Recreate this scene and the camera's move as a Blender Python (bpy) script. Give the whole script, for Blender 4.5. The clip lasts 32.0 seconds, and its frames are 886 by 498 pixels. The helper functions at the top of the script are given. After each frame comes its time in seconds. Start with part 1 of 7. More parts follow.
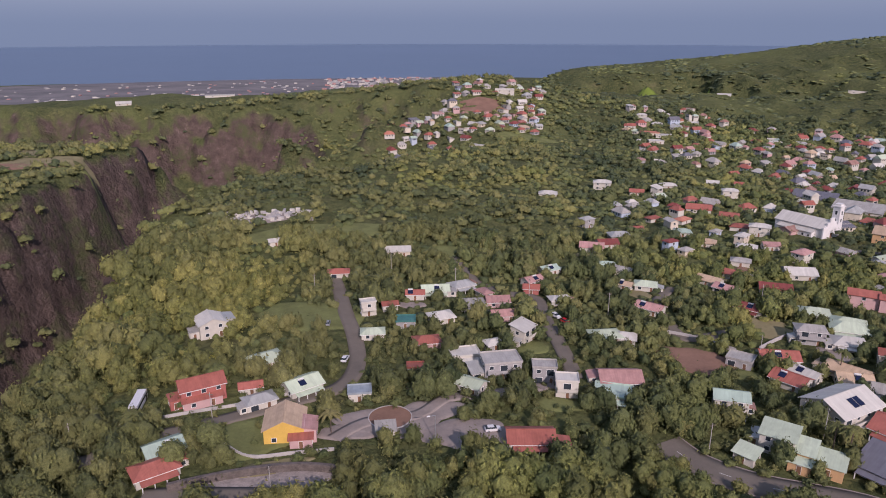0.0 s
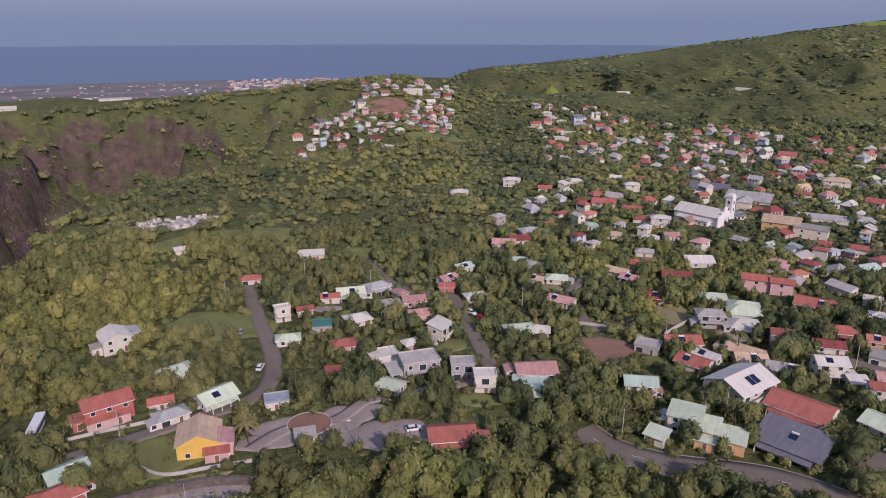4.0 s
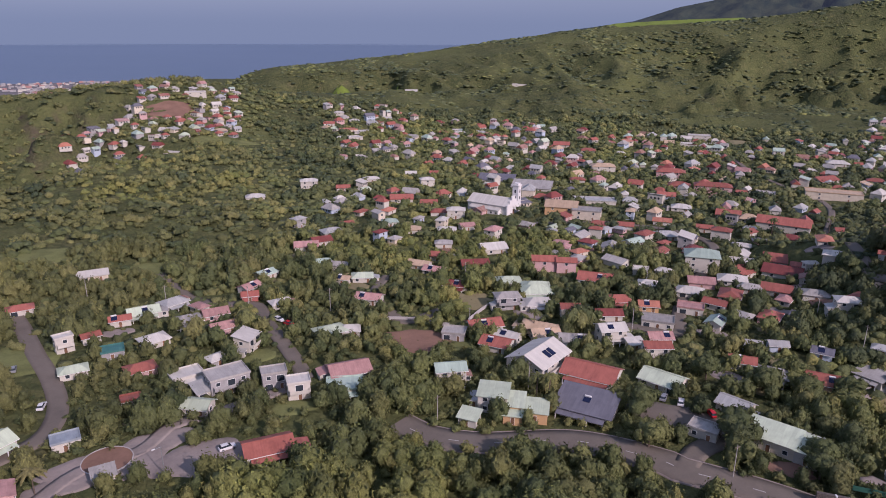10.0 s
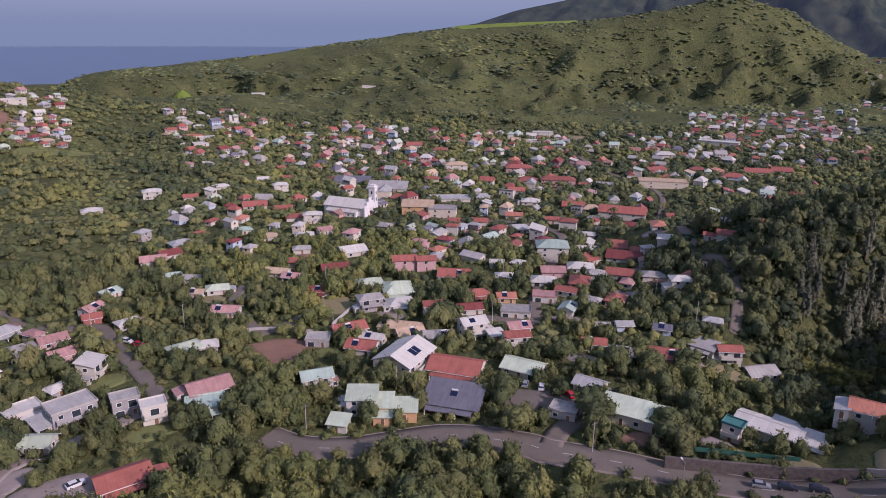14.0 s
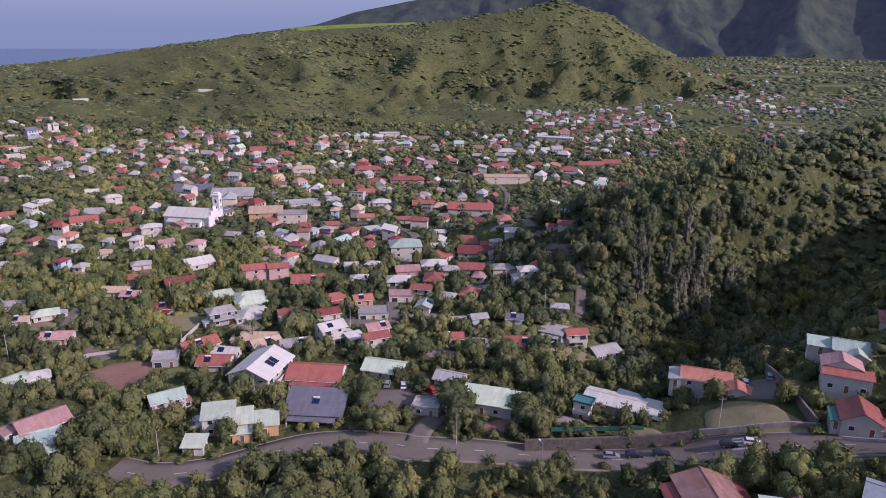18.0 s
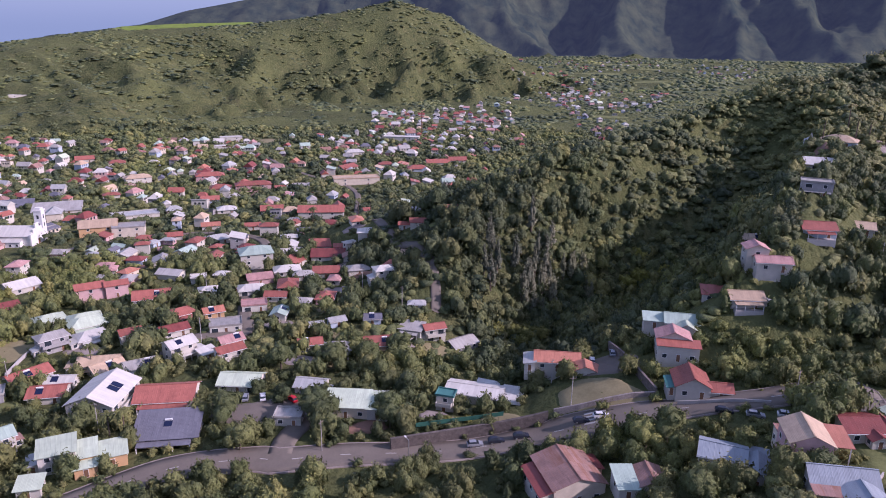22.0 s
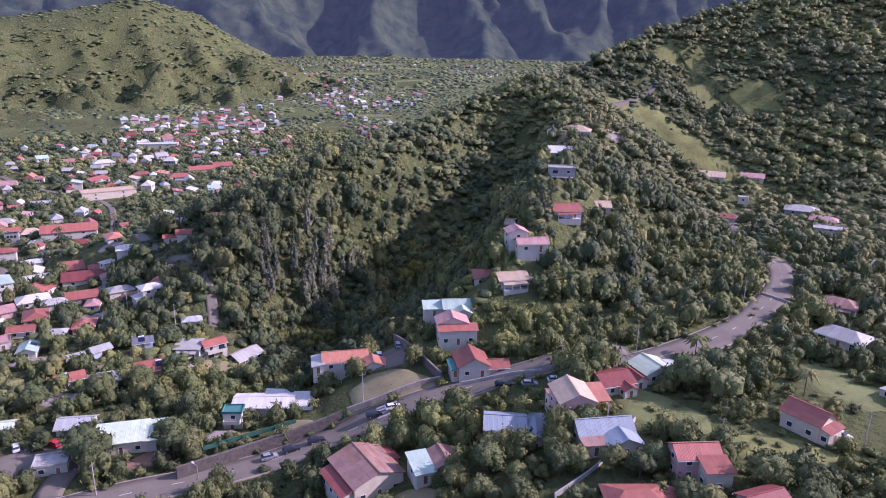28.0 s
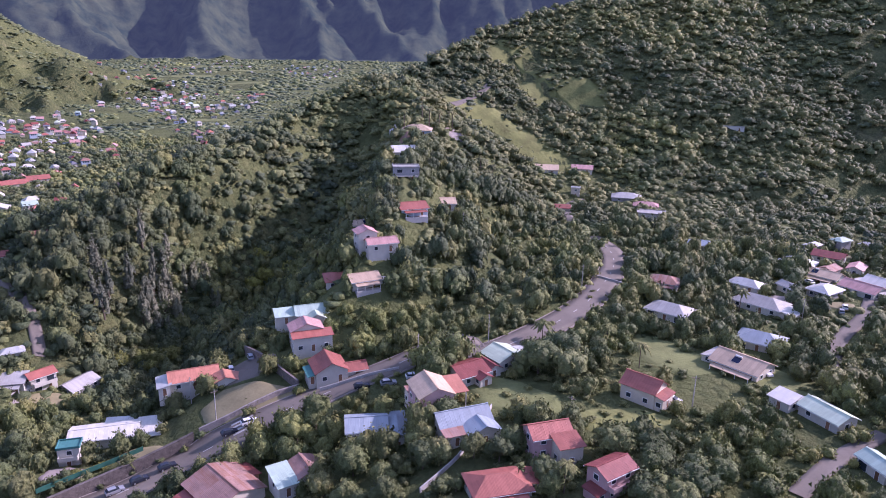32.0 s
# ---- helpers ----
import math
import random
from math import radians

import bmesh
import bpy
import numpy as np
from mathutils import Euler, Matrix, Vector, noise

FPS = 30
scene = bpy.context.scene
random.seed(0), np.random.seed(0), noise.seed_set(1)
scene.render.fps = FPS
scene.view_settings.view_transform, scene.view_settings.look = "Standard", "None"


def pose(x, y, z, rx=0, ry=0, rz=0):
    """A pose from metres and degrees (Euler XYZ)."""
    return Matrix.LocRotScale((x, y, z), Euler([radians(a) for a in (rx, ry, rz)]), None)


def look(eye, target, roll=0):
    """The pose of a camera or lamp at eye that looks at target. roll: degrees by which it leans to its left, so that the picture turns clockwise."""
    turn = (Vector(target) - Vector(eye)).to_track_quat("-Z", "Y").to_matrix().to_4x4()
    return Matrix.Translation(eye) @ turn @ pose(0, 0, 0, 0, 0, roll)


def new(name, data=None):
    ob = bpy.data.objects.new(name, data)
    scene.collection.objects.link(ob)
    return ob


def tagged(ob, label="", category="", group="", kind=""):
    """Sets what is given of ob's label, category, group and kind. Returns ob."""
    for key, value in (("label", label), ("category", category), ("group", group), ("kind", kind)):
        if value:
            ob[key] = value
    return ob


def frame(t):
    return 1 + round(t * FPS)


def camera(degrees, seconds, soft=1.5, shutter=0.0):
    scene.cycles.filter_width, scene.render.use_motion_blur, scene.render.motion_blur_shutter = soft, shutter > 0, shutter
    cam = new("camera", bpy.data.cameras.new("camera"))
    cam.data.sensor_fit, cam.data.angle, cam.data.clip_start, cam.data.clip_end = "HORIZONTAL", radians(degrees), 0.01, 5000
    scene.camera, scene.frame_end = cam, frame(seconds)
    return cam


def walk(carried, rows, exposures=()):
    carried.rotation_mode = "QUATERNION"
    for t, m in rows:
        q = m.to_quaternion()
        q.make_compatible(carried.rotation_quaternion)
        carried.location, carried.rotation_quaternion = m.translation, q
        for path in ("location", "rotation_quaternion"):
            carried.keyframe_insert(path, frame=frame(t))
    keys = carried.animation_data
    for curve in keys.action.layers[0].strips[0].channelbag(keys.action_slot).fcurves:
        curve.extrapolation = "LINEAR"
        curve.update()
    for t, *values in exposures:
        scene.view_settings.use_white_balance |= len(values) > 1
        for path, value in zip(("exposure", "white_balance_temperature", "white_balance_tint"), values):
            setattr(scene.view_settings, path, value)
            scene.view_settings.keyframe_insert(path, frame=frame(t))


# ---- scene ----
cam = camera(64.7, 32.0, 1.0)
EYE = 130.0  # height of the hovering drone over the sea
# seconds, tilt, lean, turn: the drone turns on the spot
ROWS = [
    (0.0, 72.18, 0.02, -0.00),
    (0.5, 72.21, 0.05, -1.16),
    (1.0, 72.22, 0.05, -2.24),
    (1.5, 72.24, 0.04, -2.56),
    (2.0, 72.25, 0.04, -2.87),
    (2.5, 72.24, 0.03, -3.94),
    (3.0, 72.23, 0.01, -5.13),
    (3.5, 72.22, -0.02, -6.22),
    (5.5, 72.17, -0.18, -11.15),
    (6.0, 72.18, -0.21, -12.52),
    (6.5, 72.18, -0.24, -13.80),
    (7.0, 72.18, -0.27, -15.35),
    (7.5, 72.19, -0.29, -16.72),
    (8.0, 72.19, -0.33, -18.19),
    (8.5, 72.20, -0.36, -19.57),
    (9.0, 72.21, -0.38, -21.02),
    (9.5, 72.22, -0.39, -22.54),
    (10.0, 72.24, -0.41, -24.02),
    (10.5, 72.27, -0.43, -25.43),
    (11.0, 72.29, -0.48, -26.91),
    (11.5, 72.32, -0.49, -28.40),
    (12.0, 72.35, -0.51, -29.91),
    (12.5, 72.38, -0.52, -31.34),
    (13.0, 72.40, -0.55, -32.90),
    (13.5, 72.44, -0.57, -34.35),
    (14.0, 72.47, -0.59, -35.98),
    (14.5, 72.51, -0.63, -37.44),
    (16.5, 72.66, -0.74, -43.65),
    (17.0, 72.69, -0.74, -45.26),
    (17.5, 72.72, -0.77, -46.75),
    (18.0, 72.74, -0.78, -48.43),
    (18.5, 72.77, -0.79, -49.93),
    (19.0, 72.80, -0.79, -51.52),
    (19.5, 72.82, -0.81, -53.02),
    (20.0, 72.85, -0.82, -54.71),
    (20.5, 72.87, -0.83, -56.19),
    (21.0, 72.90, -0.84, -57.78),
    (21.5, 72.92, -0.85, -59.28),
    (22.0, 72.94, -0.87, -60.87),
    (22.5, 72.96, -0.89, -62.46),
    (23.0, 72.98, -0.91, -64.06),
    (23.5, 72.99, -0.93, -65.52),
    (24.0, 73.01, -0.99, -67.06),
    (24.5, 73.03, -1.02, -68.52),
    (25.0, 73.06, -1.03, -70.23),
    (25.5, 73.09, -1.04, -71.72),
    (27.5, 73.24, -1.09, -78.04),
    (28.0, 73.28, -1.08, -79.65),
    (28.5, 73.32, -1.10, -81.11),
    (29.0, 73.37, -1.09, -82.83),
    (29.5, 73.41, -1.07, -84.35),
    (30.0, 73.45, -1.07, -85.96),
    (30.5, 73.48, -1.06, -87.49),
    (31.0, 73.51, -1.05, -89.23),
    (31.5, 73.53, -1.03, -90.77),
    (32.0, 73.57, -1.02, -92.43),
]
walk(cam, [(t, pose(0, 0, EYE, a, b, c)) for t, a, b, c in ROWS], exposures=[(0.0, 0.58, 6050, 34), (13.0, 0.62, 5900, 41), (20.0, 0.92, 5700, 45), (32.0, 1.62, 5430, 52)])

# ---- the lie of the land ----
def smooth(a, b, v):
    u = np.clip((v - a) / (b - a), 0.0, 1.0)
    return u * u * (3 - 2 * u)


def to_line(x, y, pts):
    """Distance to a line of corners and the height carried along it."""
    best = np.full(np.shape(x), 1e9)
    high = np.zeros(np.shape(x))
    for (ax, ay, az), (bx, by, bz) in zip(pts, pts[1:]):
        dx, dy = bx - ax, by - ay
        u = np.clip(((x - ax) * dx + (y - ay) * dy) / (dx * dx + dy * dy), 0, 1)
        d = np.hypot(x - ax - u * dx, y - ay - u * dy)
        near = d < best
        best = np.where(near, d, best)
        high = np.where(near, az + u * (bz - az), high)
    return best, high


def waves(x, y, size, seed):
    """A cheap soft noise between about -1 and 1."""
    rng = np.random.RandomState(seed)
    v = np.zeros(np.shape(x))
    for k in range(5):
        a, ph, s = rng.rand() * 6.283, rng.rand() * 6.283, size * (0.6 + 0.9 * rng.rand())
        v = v + np.sin((x * math.cos(a) + y * math.sin(a)) * 6.283 / s + ph + 1.3 * np.sin((y * math.cos(a) - x * math.sin(a)) * 4.1 / s + 2 * ph))
    return v / 3.0


GORGE = [(-320, -80, -48), (-172, 110, -50), (-178, 210, -52), (-198, 300, -53), (-209, 360, -54), (-205, 450, -54), (-200, 540, -54), (-205, 640, -52)]
GORGE_WEST = [(-900, 640, -45), (-450, 665, -50), (-205, 690, -54), (-150, 700, -34), (-115, 712, 4)]
HILL_NORTH = [(60, 1300, 36), (190, 1290, 52), (320, 1270, 63), (500, 1250, 80), (670, 1215, 105), (800, 1165, 121), (920, 1110, 130), (1040, 1030, 140), (1130, 965, 156), (1200, 890, 174), (1260, 815, 196), (1350, 750, 172), (1470, 705, 112), (1620, 730, 45)]
BOWL = [(-205, 560, -50), (-130, 575, -42), (-70, 600, -20), (-35, 640, 8)]
SPUR_OUTER = [(205, 150, 30), (238, 130, 47), (272, 131, 62), (315, 107, 76), (415, 66, 86), (482, 8, 106), (557, -59, 140), (596, -125, 162), (640, -300, 180), (560, -520, 190)]
SPUR_HOUSES = [(180, 38, 41), (198, 29, 48), (225, 12, 65), (250, 4, 77), (330, 0, 87), (380, 7, 92), (480, 8, 106)]
RAVINE = [(192, 96, 21), (240, 84, 13), (285, 70, 15), (340, 44, 36), (400, 34, 66)]
TERRACE = [(1010, 1330, 136), (1120, 1260, 144), (1230, 1180, 150)]
MEADOW_RANGE = [(2470, 3520, 120), (2680, 3360, 160), (2860, 3220, 232), (3080, 3000, 300), (3300, 2760, 360), (3550, 2440, 420), (3800, 2050, 480)]
FAR_RANGE = [(4080, 1950, 640), (4260, 1500, 680), (4400, 1000, 700), (4520, 500, 720), (4560, 0, 700), (4450, -600, 640), (4100, -1200, 600)]


def land(x, y):
    """Height of the ground over the sea."""
    x, y = np.asarray(x, float), np.asarray(y, float)
    r = np.hypot(x, y)
    az = np.degrees(np.arctan2(x, y))
    z = 29.0 - 12.0 * smooth(250, 700, r)
    z = z + 20.0 * smooth(62, 100, az) * smooth(-200, -60, -np.abs(az - 130)) * (1 - smooth(420, 900, r))
    z = z + 0.9 * waves(x, y, 90, 3) + 3.0 * waves(x, y, 420, 4) * smooth(300, 700, r)
    # the tableland beyond the gorge and the rising village of the north
    west = smooth(40, -120, x - 0.25 * y + 60)
    z = z + (14.0 + 4 * waves(x, y, 260, 5)) * west * smooth(250, 420, r) + 5.0 * west * smooth(700, 800, r) * smooth(1180, 900, r)
    z = z + 30.0 * np.exp(-(((x - 80) / 190) ** 2 + ((y - 850) / 150) ** 2)) + 5.0 * np.exp(-(((x + 260) / 360) ** 2 + ((y - 900) / 130) ** 2))
    z = z - 6.0 * np.exp(-(((x + 290) / 110) ** 2 + ((y - 500) / 110) ** 2))
    z = z - 11.0 * smooth(385, 440, r) * smooth(640, 560, r) * smooth(-27, -22, az) * smooth(-2, -8, az)
    # the gorge
    for line, near, far in ((GORGE, 66.0, 66.0), (GORGE_WEST, 62.0, 160.0), (BOWL, 95.0, 95.0)):
        d, deep = to_line(x, y, line)
        w = near + (far - near) * smooth(690, 745, y - 0.07 * x)
        d = d + (7 * waves(x, y, 70, 6) + 4 * waves(x, y, 26, 16) + 9 * np.abs(waves(x, y, 120, 46))) * w / 80.0
        z = z + (deep - z) * (1 - smooth(0.25, 1.0, d / w))
    # the ravine under the spur, and the valley floor that climbs to the east
    d, deep = to_line(x, y, RAVINE)
    hollow = 1 - smooth(0.1, 1.0, d / 43.0)
    z = z + 24.0 * smooth(1100, 3300, x) * smooth(1700, 1100, np.abs(y))
    # the hills
    d, top = to_line(x, y, HILL_NORTH)
    d = np.maximum(d + 20 * waves(x, y, 210, 7) * smooth(60, 200, d), 0)
    # spurs and gullies that run down from the crest
    d = d + (150 * np.abs(waves(az * 9.0, r * 0.18, 75, 18)) + 75 * np.abs(waves(az * 9.0, r * 0.35, 31, 47))) * smooth(15, 190, d)
    w = 640.0 - 330.0 * smooth(450, 1100, x) * smooth(1150, 700, y)
    z = np.maximum(z, z + (top - z) * np.clip(1 - d / w, 0, 1) ** 1.05)
    for line, w, n in ((SPUR_OUTER, 120.0, 9), (SPUR_HOUSES, 75.0, 5)):
        d, top = to_line(x, y, line)
        w = w * (0.35 + 0.65 * smooth(190, 420, r)) + 60 * smooth(600, 700, r) + 120 * smooth(-40, -260, y)
        d = np.abs(d + n * waves(x, y, 75, 8) * smooth(4, 40, d))
        z = np.maximum(z, z + (top - z) * np.clip(1 - d / w, 0, 1) ** 0.92)
    z = z - np.maximum(z - deep, 0) * hollow
    d, top = to_line(x, y, TERRACE)
    z = np.maximum(z, z + (top - z) * np.clip(1 - d / 330.0, 0, 1) ** 1.1)
    for line, w in ((MEADOW_RANGE, 700.0), (FAR_RANGE, 1250.0)):
        d, top = to_line(x, y, line)
        if w < 1000:
            d = d + (60 * waves(x, y, 420, 11) + 60 * np.abs(waves(x, y, 190, 12))) * smooth(0, 200, d)
        else:
            # buttresses with sharp edges and steep gullies
            d = d + (300 * np.abs(waves(az * 6.0 + 0.008 * r, r * 0.03, 62, 41)) + 120 * np.abs(waves(az * 15.0 + 0.014 * r, r * 0.05, 62, 42)) + 40 * np.abs(waves(az * 34.0, r * 0.12, 62, 43))) * smooth(20, 380, d)
        z = np.maximum(z, z + (top - z) * np.clip(1 - d / w, 0, 1) ** 1.2)
    # the hills behind the drone
    z = z + 60 * smooth(250, 900, r) * smooth(135, 165, np.abs(az))
    # the coastal plain and the sea bed
    coast = 1830.0 + 60 * waves(x, y, 900, 14)
    out = smooth(1000, 1200, r) * smooth(1.0, 0.0, (z - 42) / 14.0) * smooth(75, 60, np.abs(az + 40))
    out = np.maximum(out, smooth(1500, 1750, r) * smooth(70, 55, np.abs(az + 40)))
    z = z * (1 - out) + out * (6.0 * (coast - r) / 600.0)
    return z

# ---- sky and sun ----
SUN_AZ, SUN_EL = 163.0, 31.5
world = bpy.data.worlds.new("sky")
scene.world = world
world.use_nodes = True
wn = world.node_tree.nodes
wn.clear()
sky = wn.new("ShaderNodeTexSky")
sky.sky_type = "NISHITA"
sky.sun_disc = False
sky.sun_elevation, sky.sun_rotation = radians(SUN_EL), radians(SUN_AZ)
sky.altitude, sky.air_density, sky.dust_density, sky.ozone_density = 0.0, 1.0, 3.0, 1.0
back = wn.new("ShaderNodeBackground")
back.inputs["Strength"].default_value = 0.10
out = wn.new("ShaderNodeOutputWorld")
# a bright veil of haze evens the sky out
veil = wn.new("ShaderNodeMix")
veil.data_type = "RGBA"
veil.inputs[0].default_value = 0.74
veil.inputs[7].default_value = (1.52, 2.12, 2.80, 1)
world.node_tree.links.new(sky.outputs[0], veil.inputs[6])
world.node_tree.links.new(veil.outputs[2], back.inputs[0])
world.node_tree.links.new(back.outputs[0], out.inputs[0])
sun_data = bpy.data.lights.new("sun", "SUN")
sun_data.energy, sun_data.angle, sun_data.color = 2.45, radians(0.6), (1.0, 0.90, 0.76)
sun = new("sun", sun_data)
s_dir = Vector((math.sin(radians(SUN_AZ)) * math.cos(radians(SUN_EL)), math.cos(radians(SUN_AZ)) * math.cos(radians(SUN_EL)), math.sin(radians(SUN_EL))))
sun.matrix_world = look(s_dir * 300 + Vector((0, 0, EYE)), (0, 0, EYE))

# ---- materials ----
def nodes_of(name):
    m = bpy.data.materials.new(name)
    m.use_nodes = True
    t = m.node_tree
    return m, t, t.nodes, t.nodes["Principled BSDF"]


def noise_node(t, vec, scale, detail=4.0, rough=0.6):
    n = t.nodes.new("ShaderNodeTexNoise")
    n.inputs["Scale"].default_value, n.inputs["Detail"].default_value, n.inputs["Roughness"].default_value = scale, detail, rough
    if vec is not None:
        t.links.new(vec, n.inputs["Vector"])
    return n.outputs["Fac"]


def ramp_node(t, fac, stops):
    n = t.nodes.new("ShaderNodeValToRGB")
    e = n.color_ramp.elements
    while len(e) < len(stops):
        e.new(0.5)
    for el, (p, c) in zip(e, stops):
        el.position, el.color = p, (*c, 1)
    t.links.new(fac, n.inputs[0])
    return n.outputs[0]


def mix_node(t, fac, a, b, how="MIX"):
    n = t.nodes.new("ShaderNodeMix")
    n.data_type, n.blend_type = "RGBA", how
    for sock, v in ((n.inputs[0], fac), (n.inputs[6], a), (n.inputs[7], b)):
        if hasattr(v, "is_output"):
            t.links.new(v, sock)
        else:
            sock.default_value = v if not isinstance(v, tuple) else (*v, 1)
    return n.outputs[2]


def math_node(t, how, a, b):
    n = t.nodes.new("ShaderNodeMath")
    n.operation = how
    for sock, v in zip(n.inputs, (a, b)):
        if hasattr(v, "is_output"):
            t.links.new(v, sock)
        else:
            sock.default_value = v
    return n.outputs[0]


def bump_node(t, bsdf, height, strength, dist):
    n = t.nodes.new("ShaderNodeBump")
    n.inputs["Strength"].default_value, n.inputs["Distance"].default_value = strength, dist
    t.links.new(height, n.inputs["Height"])
    t.links.new(n.outputs[0], bsdf.inputs["Normal"])


def place(t):
    return t.nodes.new("ShaderNodeNewGeometry").outputs["Position"]


def plain(name, colour, rough=0.8, metal=0.0, vary=0.25, scale=0.6, bump=0.0, fine=6.0, spread=0.0):
    """Paint, plaster, earth and the like: a colour with stains at two sizes."""
    m, t, n, b = nodes_of(name)
    p = place(t)
    f = noise_node(t, p, scale, 5)
    g = noise_node(t, p, fine, 3)
    dark = tuple(c * (1 - vary) for c in colour)
    lite = tuple(min(1, c * (1 + vary * 0.6)) for c in colour)
    c = ramp_node(t, f, [(0.3, dark), (0.55, colour), (0.75, lite)])
    c = mix_node(t, 0.25, c, ramp_node(t, g, [(0.3, dark), (0.7, lite)]))
    if spread:
        info = n.new("ShaderNodeObjectInfo").outputs["Random"]
        h = n.new("ShaderNodeHueSaturation")
        t.links.new(math_node(t, "ADD", math_node(t, "MULTIPLY", info, spread), 1 - spread * 0.6), h.inputs["Value"])
        t.links.new(c, h.inputs["Color"])
        c = h.outputs[0]
    t.links.new(c, b.inputs["Base Color"])
    b.inputs["Roughness"].default_value, b.inputs["Metallic"].default_value = rough, metal
    b.inputs["Specular IOR Level"].default_value = 0.25
    if bump:
        bump_node(t, b, g, 0.6, bump)
    return m


def ground_material():
    m, t, n, b = nodes_of("hillside")
    p = place(t)
    big, mid, fine = noise_node(t, p, 0.008, 5), noise_node(t, p, 0.045, 6), noise_node(t, p, 0.6, 8, 0.75)
    # low brush: clumps some metres wide, each with its own green
    bend = n.new("ShaderNodeVectorMath")
    bend.operation = "MULTIPLY_ADD"
    wob = n.new("ShaderNodeTexNoise")
    wob.inputs["Scale"].default_value = 0.5
    t.links.new(p, wob.inputs["Vector"])
    t.links.new(wob.outputs["Color"], bend.inputs[0])
    bend.inputs[1].default_value = (2.6, 2.6, 2.6)
    t.links.new(p, bend.inputs[2])
    cell = n.new("ShaderNodeTexVoronoi")
    cell.inputs["Scale"].default_value = 0.34
    t.links.new(bend.outputs[0], cell.inputs["Vector"])
    clump = n.new("ShaderNodeSeparateColor")
    t.links.new(cell.outputs["Color"], clump.inputs[0])
    green = ramp_node(t, mid, [(0.3, (0.052, 0.066, 0.028)), (0.48, (0.078, 0.090, 0.036)), (0.62, (0.108, 0.112, 0.048)), (0.75, (0.190, 0.165, 0.088))])
    own = ramp_node(t, clump.outputs[0], [(0.1, (0.042, 0.056, 0.025)), (0.5, (0.076, 0.090, 0.036)), (0.9, (0.125, 0.126, 0.054))])
    c = mix_node(t, 0.55, green, own)
    c = mix_node(t, 0.8, c, ramp_node(t, fine, [(0.3, (0.55, 0.58, 0.58)), (0.5, (1, 1, 1)), (0.72, (1.5, 1.45, 1.3))]), "MULTIPLY")
    c = mix_node(t, ramp_node(t, big, [(0.45, (0, 0, 0)), (0.65, (0.6, 0.6, 0.6))]), c, (0.135, 0.150, 0.055))
    sep = n.new("ShaderNodeSeparateXYZ")
    t.links.new(n.new("ShaderNodeNewGeometry").outputs["Normal"], sep.inputs[0])
    steep = math_node(t, "ADD", sep.outputs[2], math_node(t, "MULTIPLY", mid, 0.35))
    rock = ramp_node(t, noise_node(t, p, 0.10, 8, 0.72), [(0.3, (0.050, 0.036, 0.031)), (0.55, (0.105, 0.076, 0.064)), (0.68, (0.17, 0.125, 0.105)), (0.8, (0.30, 0.24, 0.21))])
    brush = ramp_node(t, noise_node(t, p, 0.035, 7, 0.7), [(0.50, (0, 0, 0)), (0.64, (1, 1, 1))])
    rock = mix_node(t, brush, rock, (0.078, 0.084, 0.040))
    fac = ramp_node(t, steep, [(0.84, (1, 1, 1)), (1.09, (0, 0, 0))])
    # rock shows on the gorge walls, below the tableland
    pos = n.new("ShaderNodeSeparateXYZ")
    t.links.new(p, pos.inputs[0])
    west = ramp_node(t, math_node(t, "MULTIPLY", math_node(t, "ADD", pos.outputs[0], 400.0), 0.002), [(0.50, (1, 1, 1)), (0.95, (0, 0, 0))])
    fac = mix_node(t, 1.0, fac, west, "MULTIPLY")
    t.links.new(mix_node(t, fac, c, rock), b.inputs["Base Color"])
    b.inputs["Roughness"].default_value, b.inputs["Specular IOR Level"].default_value = 0.95, 0.1
    dome = math_node(t, "SUBTRACT", math_node(t, "MULTIPLY", fine, 0.7), math_node(t, "MULTIPLY", cell.outputs["Distance"], 0.55))
    bump_node(t, b, dome, 0.9, 1.8)
    return m


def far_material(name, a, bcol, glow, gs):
    """Far mountains and plain, with the air's haze put in as a bluish glow."""
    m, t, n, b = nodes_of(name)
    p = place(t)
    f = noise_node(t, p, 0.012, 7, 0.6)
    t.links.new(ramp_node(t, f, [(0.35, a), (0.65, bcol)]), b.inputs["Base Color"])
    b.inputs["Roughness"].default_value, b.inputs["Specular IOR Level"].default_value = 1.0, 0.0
    # haze of the distance, drawn as light the surface gives off
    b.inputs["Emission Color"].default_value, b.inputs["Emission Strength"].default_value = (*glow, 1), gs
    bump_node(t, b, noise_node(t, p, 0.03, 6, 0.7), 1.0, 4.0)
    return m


def sea_material():
    m, t, n, b = nodes_of("sea")
    p = place(t)
    f = noise_node(t, p, 0.0018, 4)
    t.links.new(ramp_node(t, f, [(0.35, (0.050, 0.068, 0.110)), (0.7, (0.062, 0.080, 0.125))]), b.inputs["Base Color"])
    b.inputs["Roughness"].default_value = 0.34
    b.inputs["Specular IOR Level"].default_value = 0.5
    # weak blue glow painted into the water, for the haze over it
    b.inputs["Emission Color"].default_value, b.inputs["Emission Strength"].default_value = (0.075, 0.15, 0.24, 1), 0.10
    bump_node(t, b, noise_node(t, p, 0.05, 3), 0.3, 0.5)
    return m


